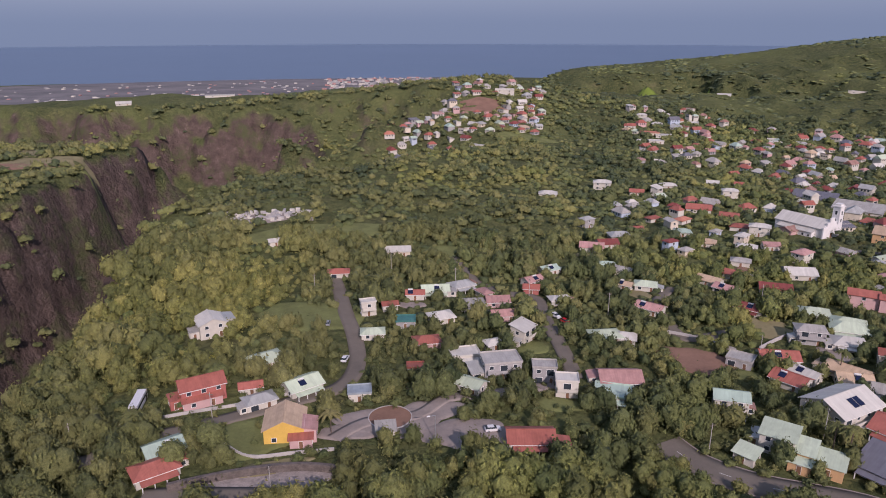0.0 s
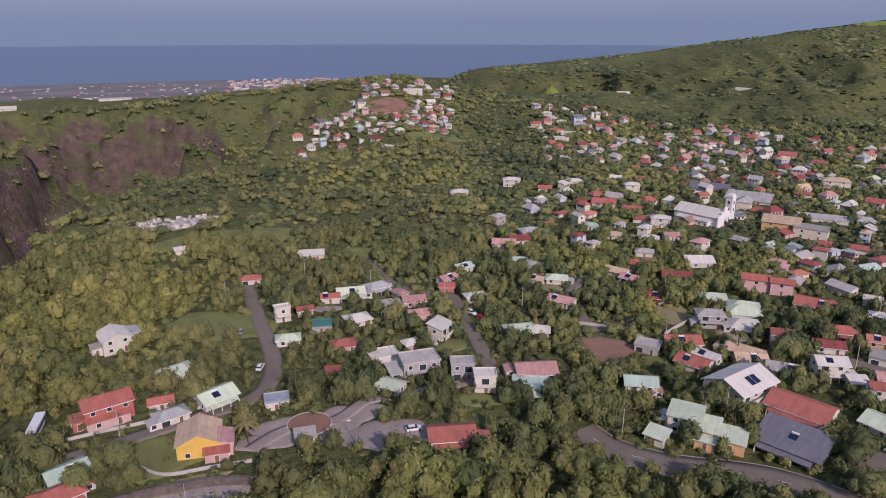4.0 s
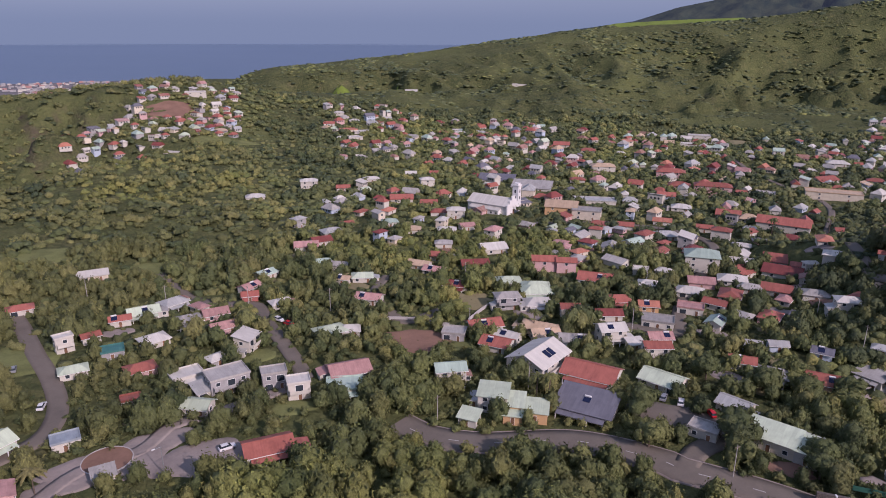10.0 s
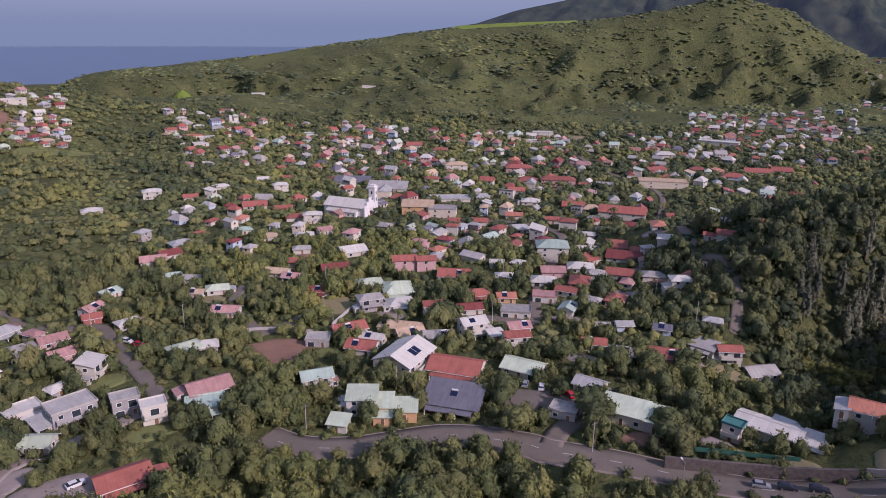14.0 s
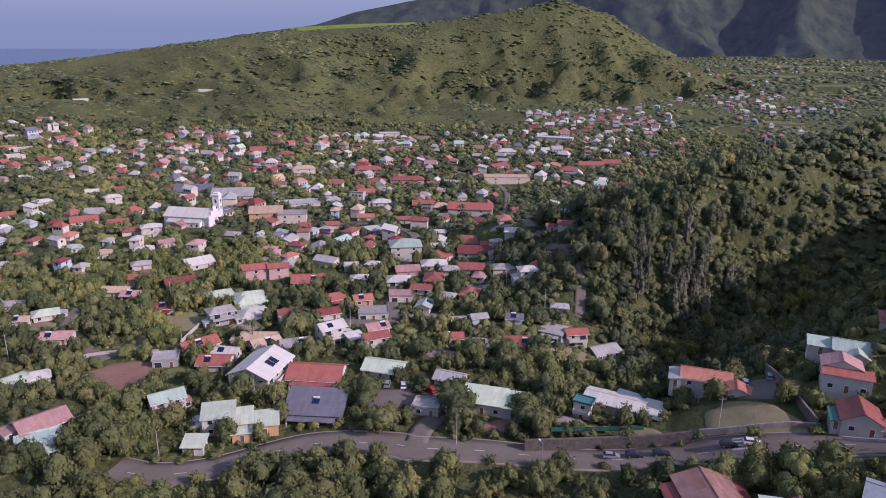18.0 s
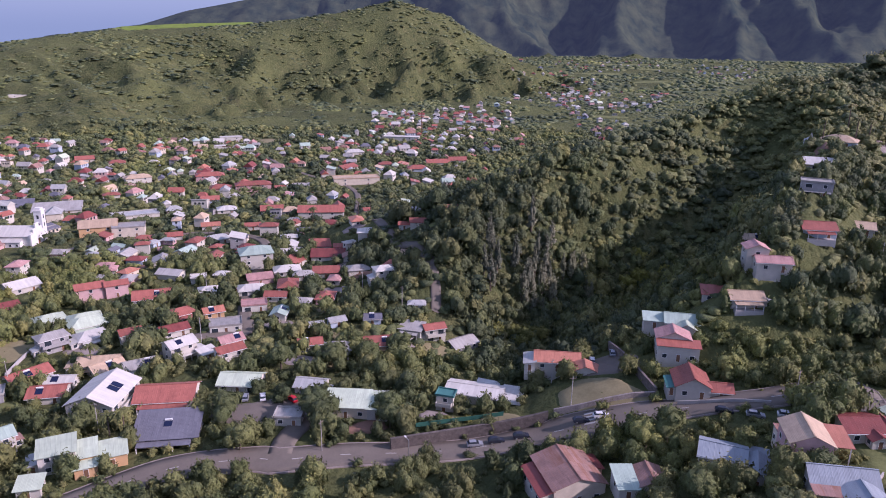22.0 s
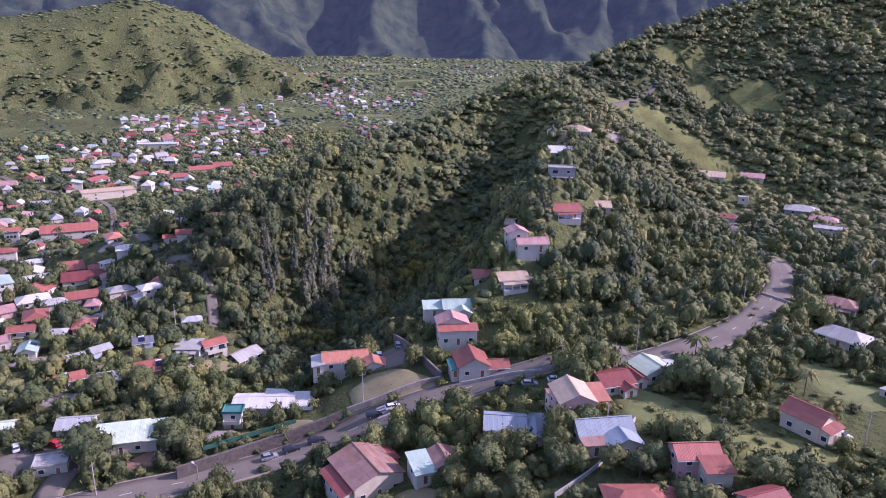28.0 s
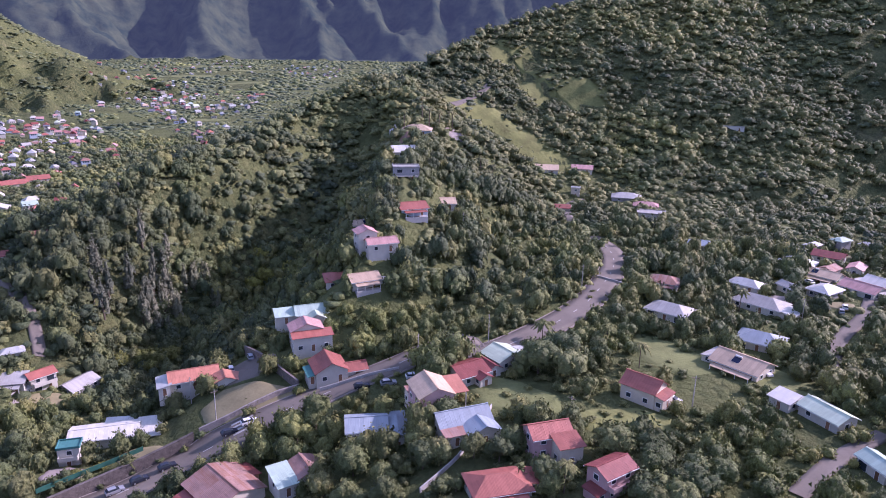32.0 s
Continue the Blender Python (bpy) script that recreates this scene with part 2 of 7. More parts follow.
def roof_sheet(name, colour, rough, metal, vary, scale, spread=0.0, rust=0.25):
    """Corrugated sheet: every sheet a shade of its own, streaks down the slope, rust where the paint is gone."""
    m, t, n, b = nodes_of(name)
    at_home = n.new("ShaderNodeTexCoord").outputs["Object"]
    sep = n.new("ShaderNodeSeparateXYZ")
    t.links.new(at_home, sep.inputs[0])
    info = n.new("ShaderNodeObjectInfo").outputs["Random"]
    row = math_node(t, "FLOOR", math_node(t, "MULTIPLY", sep.outputs[0], 1.1), 0.0)
    side = math_node(t, "MULTIPLY", math_node(t, "SIGN", sep.outputs[1], 0.0), 37.0)
    own = n.new("ShaderNodeTexWhiteNoise")
    own.noise_dimensions = "1D"
    t.links.new(math_node(t, "ADD", math_node(t, "ADD", row, side), math_node(t, "MULTIPLY", info, 91.0)), own.inputs["W"])
    squeeze = n.new("ShaderNodeVectorMath")
    squeeze.operation = "MULTIPLY"
    t.links.new(at_home, squeeze.inputs[0])
    squeeze.inputs[1].default_value = (2.4, 0.28, 0.28)
    shift = n.new("ShaderNodeVectorMath")
    t.links.new(squeeze.outputs[0], shift.inputs[0])
    t.links.new(math_node(t, "MULTIPLY", info, 60.0), shift.inputs[1])
    streak = noise_node(t, shift.outputs[0], 1.0, 5, 0.65)
    stain = noise_node(t, place(t), scale, 5)
    dark = tuple(c * (1 - vary) for c in colour)
    lite = tuple(min(1, c * (1 + vary * 0.6)) for c in colour)
    c = ramp_node(t, stain, [(0.3, dark), (0.55, colour), (0.75, lite)])
    c = mix_node(t, 0.45, c, ramp_node(t, streak, [(0.3, dark), (0.7, lite)]))
    c = mix_node(t, 1.0, c, ramp_node(t, own.outputs["Value"], [(0.0, (0.92, 0.92, 0.92)), (0.6, (1, 1, 1)), (1.0, (1.07, 1.07, 1.07))]), "MULTIPLY")
    worn = math_node(t, "ADD", math_node(t, "MULTIPLY", streak, 0.6), math_node(t, "MULTIPLY", own.outputs["Value"], 0.22))
    c = mix_node(t, ramp_node(t, worn, [(0.62 - 0.35 * rust, (0, 0, 0)), (0.80 - 0.35 * rust, (rust, rust, rust))]), c, (0.20, 0.085, 0.045))
    if spread:
        h = n.new("ShaderNodeHueSaturation")
        t.links.new(math_node(t, "ADD", math_node(t, "MULTIPLY", info, spread), 1 - spread * 0.6), h.inputs["Value"])
        t.links.new(c, h.inputs["Color"])
        c = h.outputs[0]
    t.links.new(c, b.inputs["Base Color"])
    b.inputs["Roughness"].default_value, b.inputs["Metallic"].default_value = rough, metal
    b.inputs["Specular IOR Level"].default_value = 0.3
    wave = math_node(t, "SINE", math_node(t, "MULTIPLY", sep.outputs[0], 24.0), 0.0)
    bump_node(t, b, wave, 0.25, 0.03)
    return m


M_GROUND = ground_material()
M_FAR = far_material("hazed_mountain_glow", (0.022, 0.036, 0.026), (0.062, 0.074, 0.042), (0.11, 0.125, 0.22), 0.10)
# the plain's haze is a stronger pale glow over grey fields
M_PLAIN = far_material("hazed_plain_glow", (0.09, 0.085, 0.075), (0.16, 0.145, 0.13), (0.12, 0.13, 0.17), 0.25)
M_SEA = sea_material()
ROOFS = {
    "R": roof_sheet("red_roof_sheet", (0.34, 0.115, 0.085), 0.55, 0, 0.3, 0.5, spread=0.35),
    "D": roof_sheet("dark_red_roof_sheet", (0.225, 0.062, 0.052), 0.5, 0, 0.3, 0.5, spread=0.3),
    "P": roof_sheet("faded_pink_roof_sheet", (0.44, 0.25, 0.225), 0.6, 0, 0.35, 0.5, spread=0.3),
    "O": roof_sheet("orange_roof_sheet", (0.449, 0.183, 0.120), 0.55, 0, 0.3, 0.5, spread=0.2),
    "T": roof_sheet("tan_roof_sheet", (0.50, 0.37, 0.25), 0.6, 0, 0.25, 0.5, spread=0.25),
    "U": roof_sheet("rusty_pink_roof_sheet", (0.345, 0.208, 0.174), 0.75, 0, 0.5, 0.35, spread=0.1, rust=0.75),
    "W": roof_sheet("white_roof_sheet", (0.52, 0.50, 0.445), 0.5, 0, 0.14, 0.4, spread=0.15, rust=0.06),
    "S": roof_sheet("bluish_zinc_roof_sheet", (0.44, 0.44, 0.41), 0.45, 0.2, 0.25, 0.4, spread=0.25, rust=0.15),
    "Y": roof_sheet("grey_roof_sheet", (0.36, 0.345, 0.315), 0.6, 0, 0.3, 0.4, spread=0.3),
    "K": roof_sheet("dark_grey_roof_sheet", (0.147, 0.147, 0.170), 0.6, 0, 0.25, 0.3, rust=0.05),
    "G": roof_sheet("pale_green_roof_sheet", (0.47, 0.54, 0.40), 0.55, 0, 0.2, 0.4, spread=0.25, rust=0.08),
    "A": roof_sheet("mint_green_roof_sheet", (0.36, 0.46, 0.38), 0.55, 0, 0.2, 0.4, spread=0.25, rust=0.1),
    "B": roof_sheet("blue_roof_sheet", (0.25, 0.29, 0.315), 0.5, 0, 0.2, 0.4, spread=0.2, rust=0.05),
    "N": roof_sheet("dark_teal_roof_sheet", (0.056, 0.182, 0.167), 0.6, 0, 0.3, 0.5),
}
WALLS = {
    "w": plain("white_plaster", (0.52, 0.495, 0.43), 0.85, 0, 0.15, 0.5, spread=0.12),
    "c": plain("cream_plaster", (0.60, 0.53, 0.42), 0.85, 0, 0.18, 0.5, spread=0.12),
    "y": plain("yellow_plaster", (0.605, 0.391, 0.088), 0.85, 0, 0.15, 0.5),
    "g": plain("bare_concrete", (0.326, 0.318, 0.311), 0.9, 0, 0.25, 0.5),
    "p": plain("pink_plaster", (0.513, 0.336, 0.321), 0.85, 0, 0.15, 0.5, spread=0.15),
    "b": plain("pale_blue_plaster", (0.407, 0.474, 0.555), 0.85, 0, 0.15, 0.5),
    "o": plain("orange_plaster", (0.553, 0.346, 0.176), 0.85, 0, 0.15, 0.5),
    "d": plain("red_plaster", (0.36, 0.125, 0.105), 0.85, 0, 0.15, 0.5),
    "t": plain("peach_plaster", (0.544, 0.366, 0.277), 0.85, 0, 0.15, 0.5),
}
M_GLASS = plain("dark_window_glass", (0.035, 0.045, 0.055), 0.12, 0, 0.2)
M_FRAME = plain("white_frame", (0.7, 0.7, 0.68), 0.6, 0, 0.1)
M_SHUTTER = plain("wooden_door", (0.22, 0.12, 0.07), 0.7, 0, 0.3, spread=0.5)
M_SOLAR = plain("solar_panel", (0.012, 0.018, 0.05), 0.15, 0, 0.2)
M_METAL = plain("galvanised_steel", (0.42, 0.43, 0.44), 0.45, 0.6, 0.2)
M_WOOD = plain("weathered_pole_wood", (0.20, 0.16, 0.125), 0.85, 0, 0.3)
M_ASPHALT = plain("asphalt", (0.160, 0.138, 0.113), 0.9, 0, 0.25, 0.12, fine=2.0)
M_PAINT = plain("road_paint", (0.42, 0.41, 0.39), 0.8, 0, 0.2, 1.5)
M_CONCRETE = plain("pale_concrete", (0.42, 0.40, 0.38), 0.9, 0, 0.25, 0.3)
M_STONE = plain("dark_basalt_stone", (0.160, 0.136, 0.122), 0.95, 0, 0.5, 0.9, 0.3, 2.5, spread=0.5)
M_EMBANK = plain("old_stone_paving", (0.30, 0.26, 0.235), 0.95, 0, 0.4, 0.5, 0.2, 2.0)
M_EARTH = plain("red_brown_earth", (0.23, 0.135, 0.095), 0.95, 0, 0.3, 0.1, 0.1, 1.2)
M_GRAVEL = plain("grey_gravel", (0.27, 0.23, 0.205), 0.95, 0, 0.3, 0.15, 0.1, 1.5)
M_DRY = plain("dry_grass", (0.23, 0.20, 0.105), 0.95, 0, 0.35, 0.12, 0.15, 1.2)
M_LAWN = plain("green_grass", (0.150, 0.165, 0.058), 0.95, 0, 0.4, 0.16, 0.3, 1.1)
M_BRIGHT = plain("bright_pasture", (0.155, 0.215, 0.035), 0.95, 0, 0.3, 0.03, 0.2, 0.4)
M_BARK = plain("bark", (0.13, 0.10, 0.075), 0.9, 0, 0.4, 2.0)
M_FENCE = plain("green_mesh_fence", (0.03, 0.11, 0.08), 0.7, 0, 0.2)


def leaf_material(name, dark, mid, lite):
    """Leaves: each tree carries its own tint, and twigs and gaps vary inside the crown."""
    m, t, n, b = nodes_of(name)
    p = place(t)
    a = n.new("ShaderNodeAttribute")
    a.attribute_name = "tint"
    info = n.new("ShaderNodeObjectInfo").outputs["Random"]
    tint = math_node(t, "FRACT", math_node(t, "ADD", a.outputs["Fac"], info), 0.0)
    own = ramp_node(t, tint, [(0.05, dark), (0.5, mid), (0.97, lite)])
    twig = noise_node(t, p, 1.7, 4, 0.8)
    c = mix_node(t, 1.0, own, ramp_node(t, twig, [(0.3, (0.66, 0.68, 0.68)), (0.5, (0.96, 0.96, 0.96)), (0.7, (1.30, 1.28, 1.2))]), "MULTIPLY")
    c = mix_node(t, 1.0, c, ramp_node(t, noise_node(t, p, 4.5, 2, 0.7), [(0.3, (0.7, 0.72, 0.72)), (0.5, (1, 1, 1)), (0.7, (1.3, 1.28, 1.22))]), "MULTIPLY")
    patch = noise_node(t, p, 0.011, 3, 0.5)
    c = mix_node(t, 1.0, c, ramp_node(t, patch, [(0.36, (0.62, 0.68, 0.72)), (0.5, (1, 1, 1)), (0.66, (1.3, 1.25, 1.0))]), "MULTIPLY")
    lf = n.new("ShaderNodeAttribute")
    lf.attribute_name = "leafy"
    c = mix_node(t, 1.0, c, ramp_node(t, math_node(t, "ADD", lf.outputs["Fac"], 0.5), [(0.0, (0.52, 0.55, 0.52)), (0.5, (1, 1, 1)), (1.0, (1.5, 1.48, 1.32))]), "MULTIPLY")
    big = noise_node(t, p, 0.03, 3)
    c = mix_node(t, ramp_node(t, big, [(0.45, (0, 0, 0)), (0.7, (0.4, 0.4, 0.4))]), c, (lite[0] * 0.9, lite[1] * 0.85, lite[2] * 0.8))
    t.links.new(c, b.inputs["Base Color"])
    b.inputs["Roughness"].default_value, b.inputs["Specular IOR Level"].default_value = 0.65, 0.28
    bump_node(t, b, twig, 1.0, 0.7)
    return m


M_LEAF = leaf_material("broad_leaves", (0.074, 0.098, 0.040), (0.120, 0.146, 0.054), (0.185, 0.202, 0.074))
# darker leaves: dark woods, and shade put into the colour
M_DARK = leaf_material("dark_and_shaded_leaves", (0.056, 0.080, 0.040), (0.088, 0.114, 0.052), (0.140, 0.160, 0.066))
# olive scrub; on the eastern hill its lighter tone stands in for sun
M_OLIVE = leaf_material("olive_scrub_and_lit_leaves", (0.098, 0.114, 0.044), (0.150, 0.162, 0.058), (0.215, 0.214, 0.080))
M_PINE = leaf_material("feathery_needles", (0.115, 0.130, 0.085), (0.16, 0.172, 0.11), (0.21, 0.212, 0.14))
M_PALM = leaf_material("palm_fronds", (0.085, 0.10, 0.034), (0.15, 0.16, 0.05), (0.22, 0.20, 0.08))
M_YELLOW = leaf_material("yellow_green_leaves", (0.14, 0.15, 0.035), (0.20, 0.205, 0.045), (0.27, 0.26, 0.06))
M_MEADOW = plain("hill_meadow", (0.165, 0.172, 0.055), 0.95, 0, 0.5, 0.09, 0.5, 0.5)

# ---- ground, backdrop, sea ----
def mesh_of(name, verts, faces, mat=None, smooth_shade=False):
    me = bpy.data.meshes.new(name)
    verts, faces = np.asarray(verts, np.float32), np.asarray(faces, np.int32)
    me.vertices.add(len(verts))
    me.vertices.foreach_set("co", verts.ravel())
    k = faces.shape[1]
    me.loops.add(faces.size)
    me.loops.foreach_set("vertex_index", faces.ravel())
    me.polygons.add(len(faces))
    me.polygons.foreach_set("loop_start", np.arange(0, faces.size, k, dtype=np.int32))
    me.polygons.foreach_set("use_smooth", np.full(len(faces), smooth_shade))
    me.update(calc_edges=True)
    if mat:
        me.materials.append(mat)
    return me


def rings(radii, azimuths, height):
    r, a = np.meshgrid(radii, np.radians(azimuths), indexing="ij")
    x, y = r * np.sin(a), r * np.cos(a)
    v = np.stack([x, y, height(x, y)], -1).reshape(-1, 3)
    i, j = np.meshgrid(np.arange(len(radii) - 1), np.arange(len(azimuths) - 1), indexing="ij")
    q = (i * len(azimuths) + j).ravel()
    n = len(azimuths)
    return v, np.stack([q, q + 1, q + n + 1, q + n], -1)[:, ::-1]


AZ = np.concatenate([np.arange(-50, 135, 0.36), np.arange(135, 311, 1.6)[:-1], [310.0]])
R_NEAR = np.concatenate([[1.0], np.geomspace(25, 700, 150), np.geomspace(700, 3350, 120)[1:]])
v, f = rings(R_NEAR, AZ, land)
ground = tagged(new("ground", mesh_of("ground", v, f, M_GROUND, True)), "green hilly ground with scrub, grass and rocky gorge walls", "ground", kind="structure")
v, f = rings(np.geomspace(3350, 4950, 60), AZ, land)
far_land = tagged(new("backdrop", mesh_of("backdrop", v, f, M_FAR, True)), "blue-green mountain range closing the valley, hazed by its own glow", "mountain", kind="structure")
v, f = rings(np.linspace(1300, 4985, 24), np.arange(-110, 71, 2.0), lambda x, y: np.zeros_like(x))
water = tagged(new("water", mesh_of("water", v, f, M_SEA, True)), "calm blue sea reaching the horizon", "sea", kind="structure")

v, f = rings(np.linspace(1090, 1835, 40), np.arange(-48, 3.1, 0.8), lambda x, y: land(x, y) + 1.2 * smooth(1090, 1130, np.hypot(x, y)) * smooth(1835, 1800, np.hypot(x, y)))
plain_land = tagged(new("coastal_plain", mesh_of("coastal_plain", v, f, M_PLAIN, True)), "flat coastal plain with fields and a town, hazed by its own glow", "plain", kind="structure")

# ---- building kit ----
def part(name, me, parent, label="", m=None):
    ob = new(name, me)
    ob.parent = parent
    if m is not None:
        ob.matrix_local = m
    return tagged(ob, label)


def box_data(x0, x1, y0, y1, z0, z1):
    v = [(x, y, z) for z in (z0, z1) for x, y in ((x0, y0), (x1, y0), (x1, y1), (x0, y1))]
    return v, [(0, 3, 2, 1), (4, 5, 6, 7), (0, 1, 5, 4), (1, 2, 6, 5), (2, 3, 7, 6), (3, 0, 4, 7)]


def solid(name, boxes, mat, slots=None):
    """One mesh out of boxes (x0, x1, y0, y1, z0, z1); slots: a material number for each box."""
    v, f, s = [], [], []
    for k, b in enumerate(boxes):
        bv, bf = box_data(*b)
        f += [tuple(i + len(v) for i in q) for q in bf]
        s += [slots[k] if slots else 0] * 6
        v += bv
    me = mesh_of(name, v, f)
    for mm in mat if isinstance(mat, (list, tuple)) else [mat]:
        me.materials.append(mm)
    if slots:
        me.polygons.foreach_set("material_index", np.array(s, np.int32))
    return me


def poly_mesh(name, v, faces, mat):
    me = bpy.data.meshes.new(name)
    me.from_pydata(v, [], faces)
    me.materials.append(mat)
    me.update()
    return me


def slab(corners, thick):
    """A thick sheet under the given corners (counter-clockwise seen from above)."""
    n = len(corners)
    v = list(corners) + [(x, y, z - thick) for x, y, z in corners]
    f = [tuple(range(n)), tuple(range(2 * n - 1, n - 1, -1))] + [(i, i + n, (i + 1) % n + n, (i + 1) % n) for i in range(n)]
    return v, f


def sheets(name, list_of_corners, mat, thick=0.16):
    v, f = [], []
    for c in list_of_corners:
        sv, sf = c[1:] if c[0] == "sheet" else slab(c, thick)
        f += [tuple(i + len(v) for i in q) for q in sf]
        v += sv
    return poly_mesh(name, v, f, mat)


def folded(x0, x1, y0, z0, y1, z1, step=1.05):
    """One slope of folded sheet from the eave (y0, z0) to the ridge (y1, z1), with raised seams."""
    n = max(2, int((x1 - x0) / step))
    cols = []
    for i in range(n + 1):
        x = x0 + (x1 - x0) * i / n
        seam = [(-0.07, 0.0), (-0.03, 0.02), (0.03, 0.02), (0.07, 0.0)]
        cols += [(x + a, b) for a, b in (seam[2:] if i == 0 else seam[:2] if i == n else seam)]
    v = [p for x, b in cols for p in ((x, y0, z0 + b), (x, y1, z1 + b), (x, y1, z1 - 0.1), (x, y0, z0 - 0.1))]
    f = [tuple((4 * i + k, 4 * i + 4 + k, 4 * i + 4 + (k + 1) % 4, 4 * i + (k + 1) % 4)) for i in range(len(cols) - 1) for k in range(4)]
    f += [(0, 1, 2, 3), tuple(4 * len(cols) - 4 + k for k in (3, 2, 1, 0))]
    if y1 > y0:
        f = [q[::-1] for q in f]
    return "sheet", v, f


def framed(name, w, h, band, inner):
    """A frame with a recessed leaf or pane, in one piece."""
    v, f, m = [], [], []
    for half, y, low, high in ((w / 2 + band, -0.04, -band, h + band), (w / 2 + band, 0.07, -band, h + band), (w / 2, 0.07, 0, h), (w / 2, 0.02, 0, h)):
        v += [(-half, y, low), (half, y, low), (half, y, high), (-half, y, high)]
    for ring in range(3):
        for i in range(4):
            j = (i + 1) % 4
            f.append((4 * ring + i, 4 * ring + j, 4 * ring + 4 + j, 4 * ring + 4 + i))
            m.append(1)
    f.append((15, 14, 13, 12))
    m.append(0)
    me = mesh_of(name, v, f)
    me.materials.append(inner)
    me.materials.append(M_FRAME)
    me.polygons.foreach_set("material_index", np.array(m, np.int32))
    return me


def window_of(home, m, near, mesh, wide, high):
    """A window with its frame; close to the drone the two panes are pieces of their own."""
    ob = part("window", mesh, home, "", m)
    if near:
        for k in (-1, 1):
            part("pane", PANES[mesh.name], ob, "", pose(k * wide / 4, 0.03, 0))


WINDOW = framed("window", 1.15, 1.1, 0.09, M_GLASS)
DOOR = framed("door", 0.95, 2.05, 0.08, M_SHUTTER)
BAY = framed("window", 2.1, 1.95, 0.09, M_GLASS)
HEATER = solid("water_heater", [(-1.0, 1.0, -1.1, 0.9, 0.02, 0.1), (-0.9, 0.9, 0.9, 1.3, 0.05, 0.5)], [M_SOLAR, M_FRAME], [0, 1])
POST = solid("post", [(-0.09, 0.09, -0.09, 0.09, 0, 2.5)], M_FRAME)
TALL_POST = solid("post", [(-0.12, 0.12, -0.12, 0.12, 0, 1.0)], M_CONCRETE)
PANES = {m.name: solid("pane", [(-w / 4 + 0.03, w / 4 - 0.03, 0.0, 0.02, 0.03, h - 0.03)], M_GLASS) for m, w, h in ((WINDOW, 1.15, 1.1), (BAY, 2.1, 1.95))}
TAKEN = []  # ground that holds a house, a road or a lawn: x, y, radius
ROOF_WORDS = dict(R="red", D="dark red", P="faded pink", O="orange", T="tan", U="rusty pink", W="white", S="bluish zinc", Y="grey", K="dark grey", G="pale green", A="mint green", B="blue", N="dark teal")
WALL_WORDS = dict(w="white", c="cream", y="yellow", g="bare concrete", p="pink", b="pale blue", o="orange", d="red", t="peach")
SHAPE_WORDS = dict(g="gabled", h="hipped", f="flat", s="lean-to")
HR = random.Random(11)


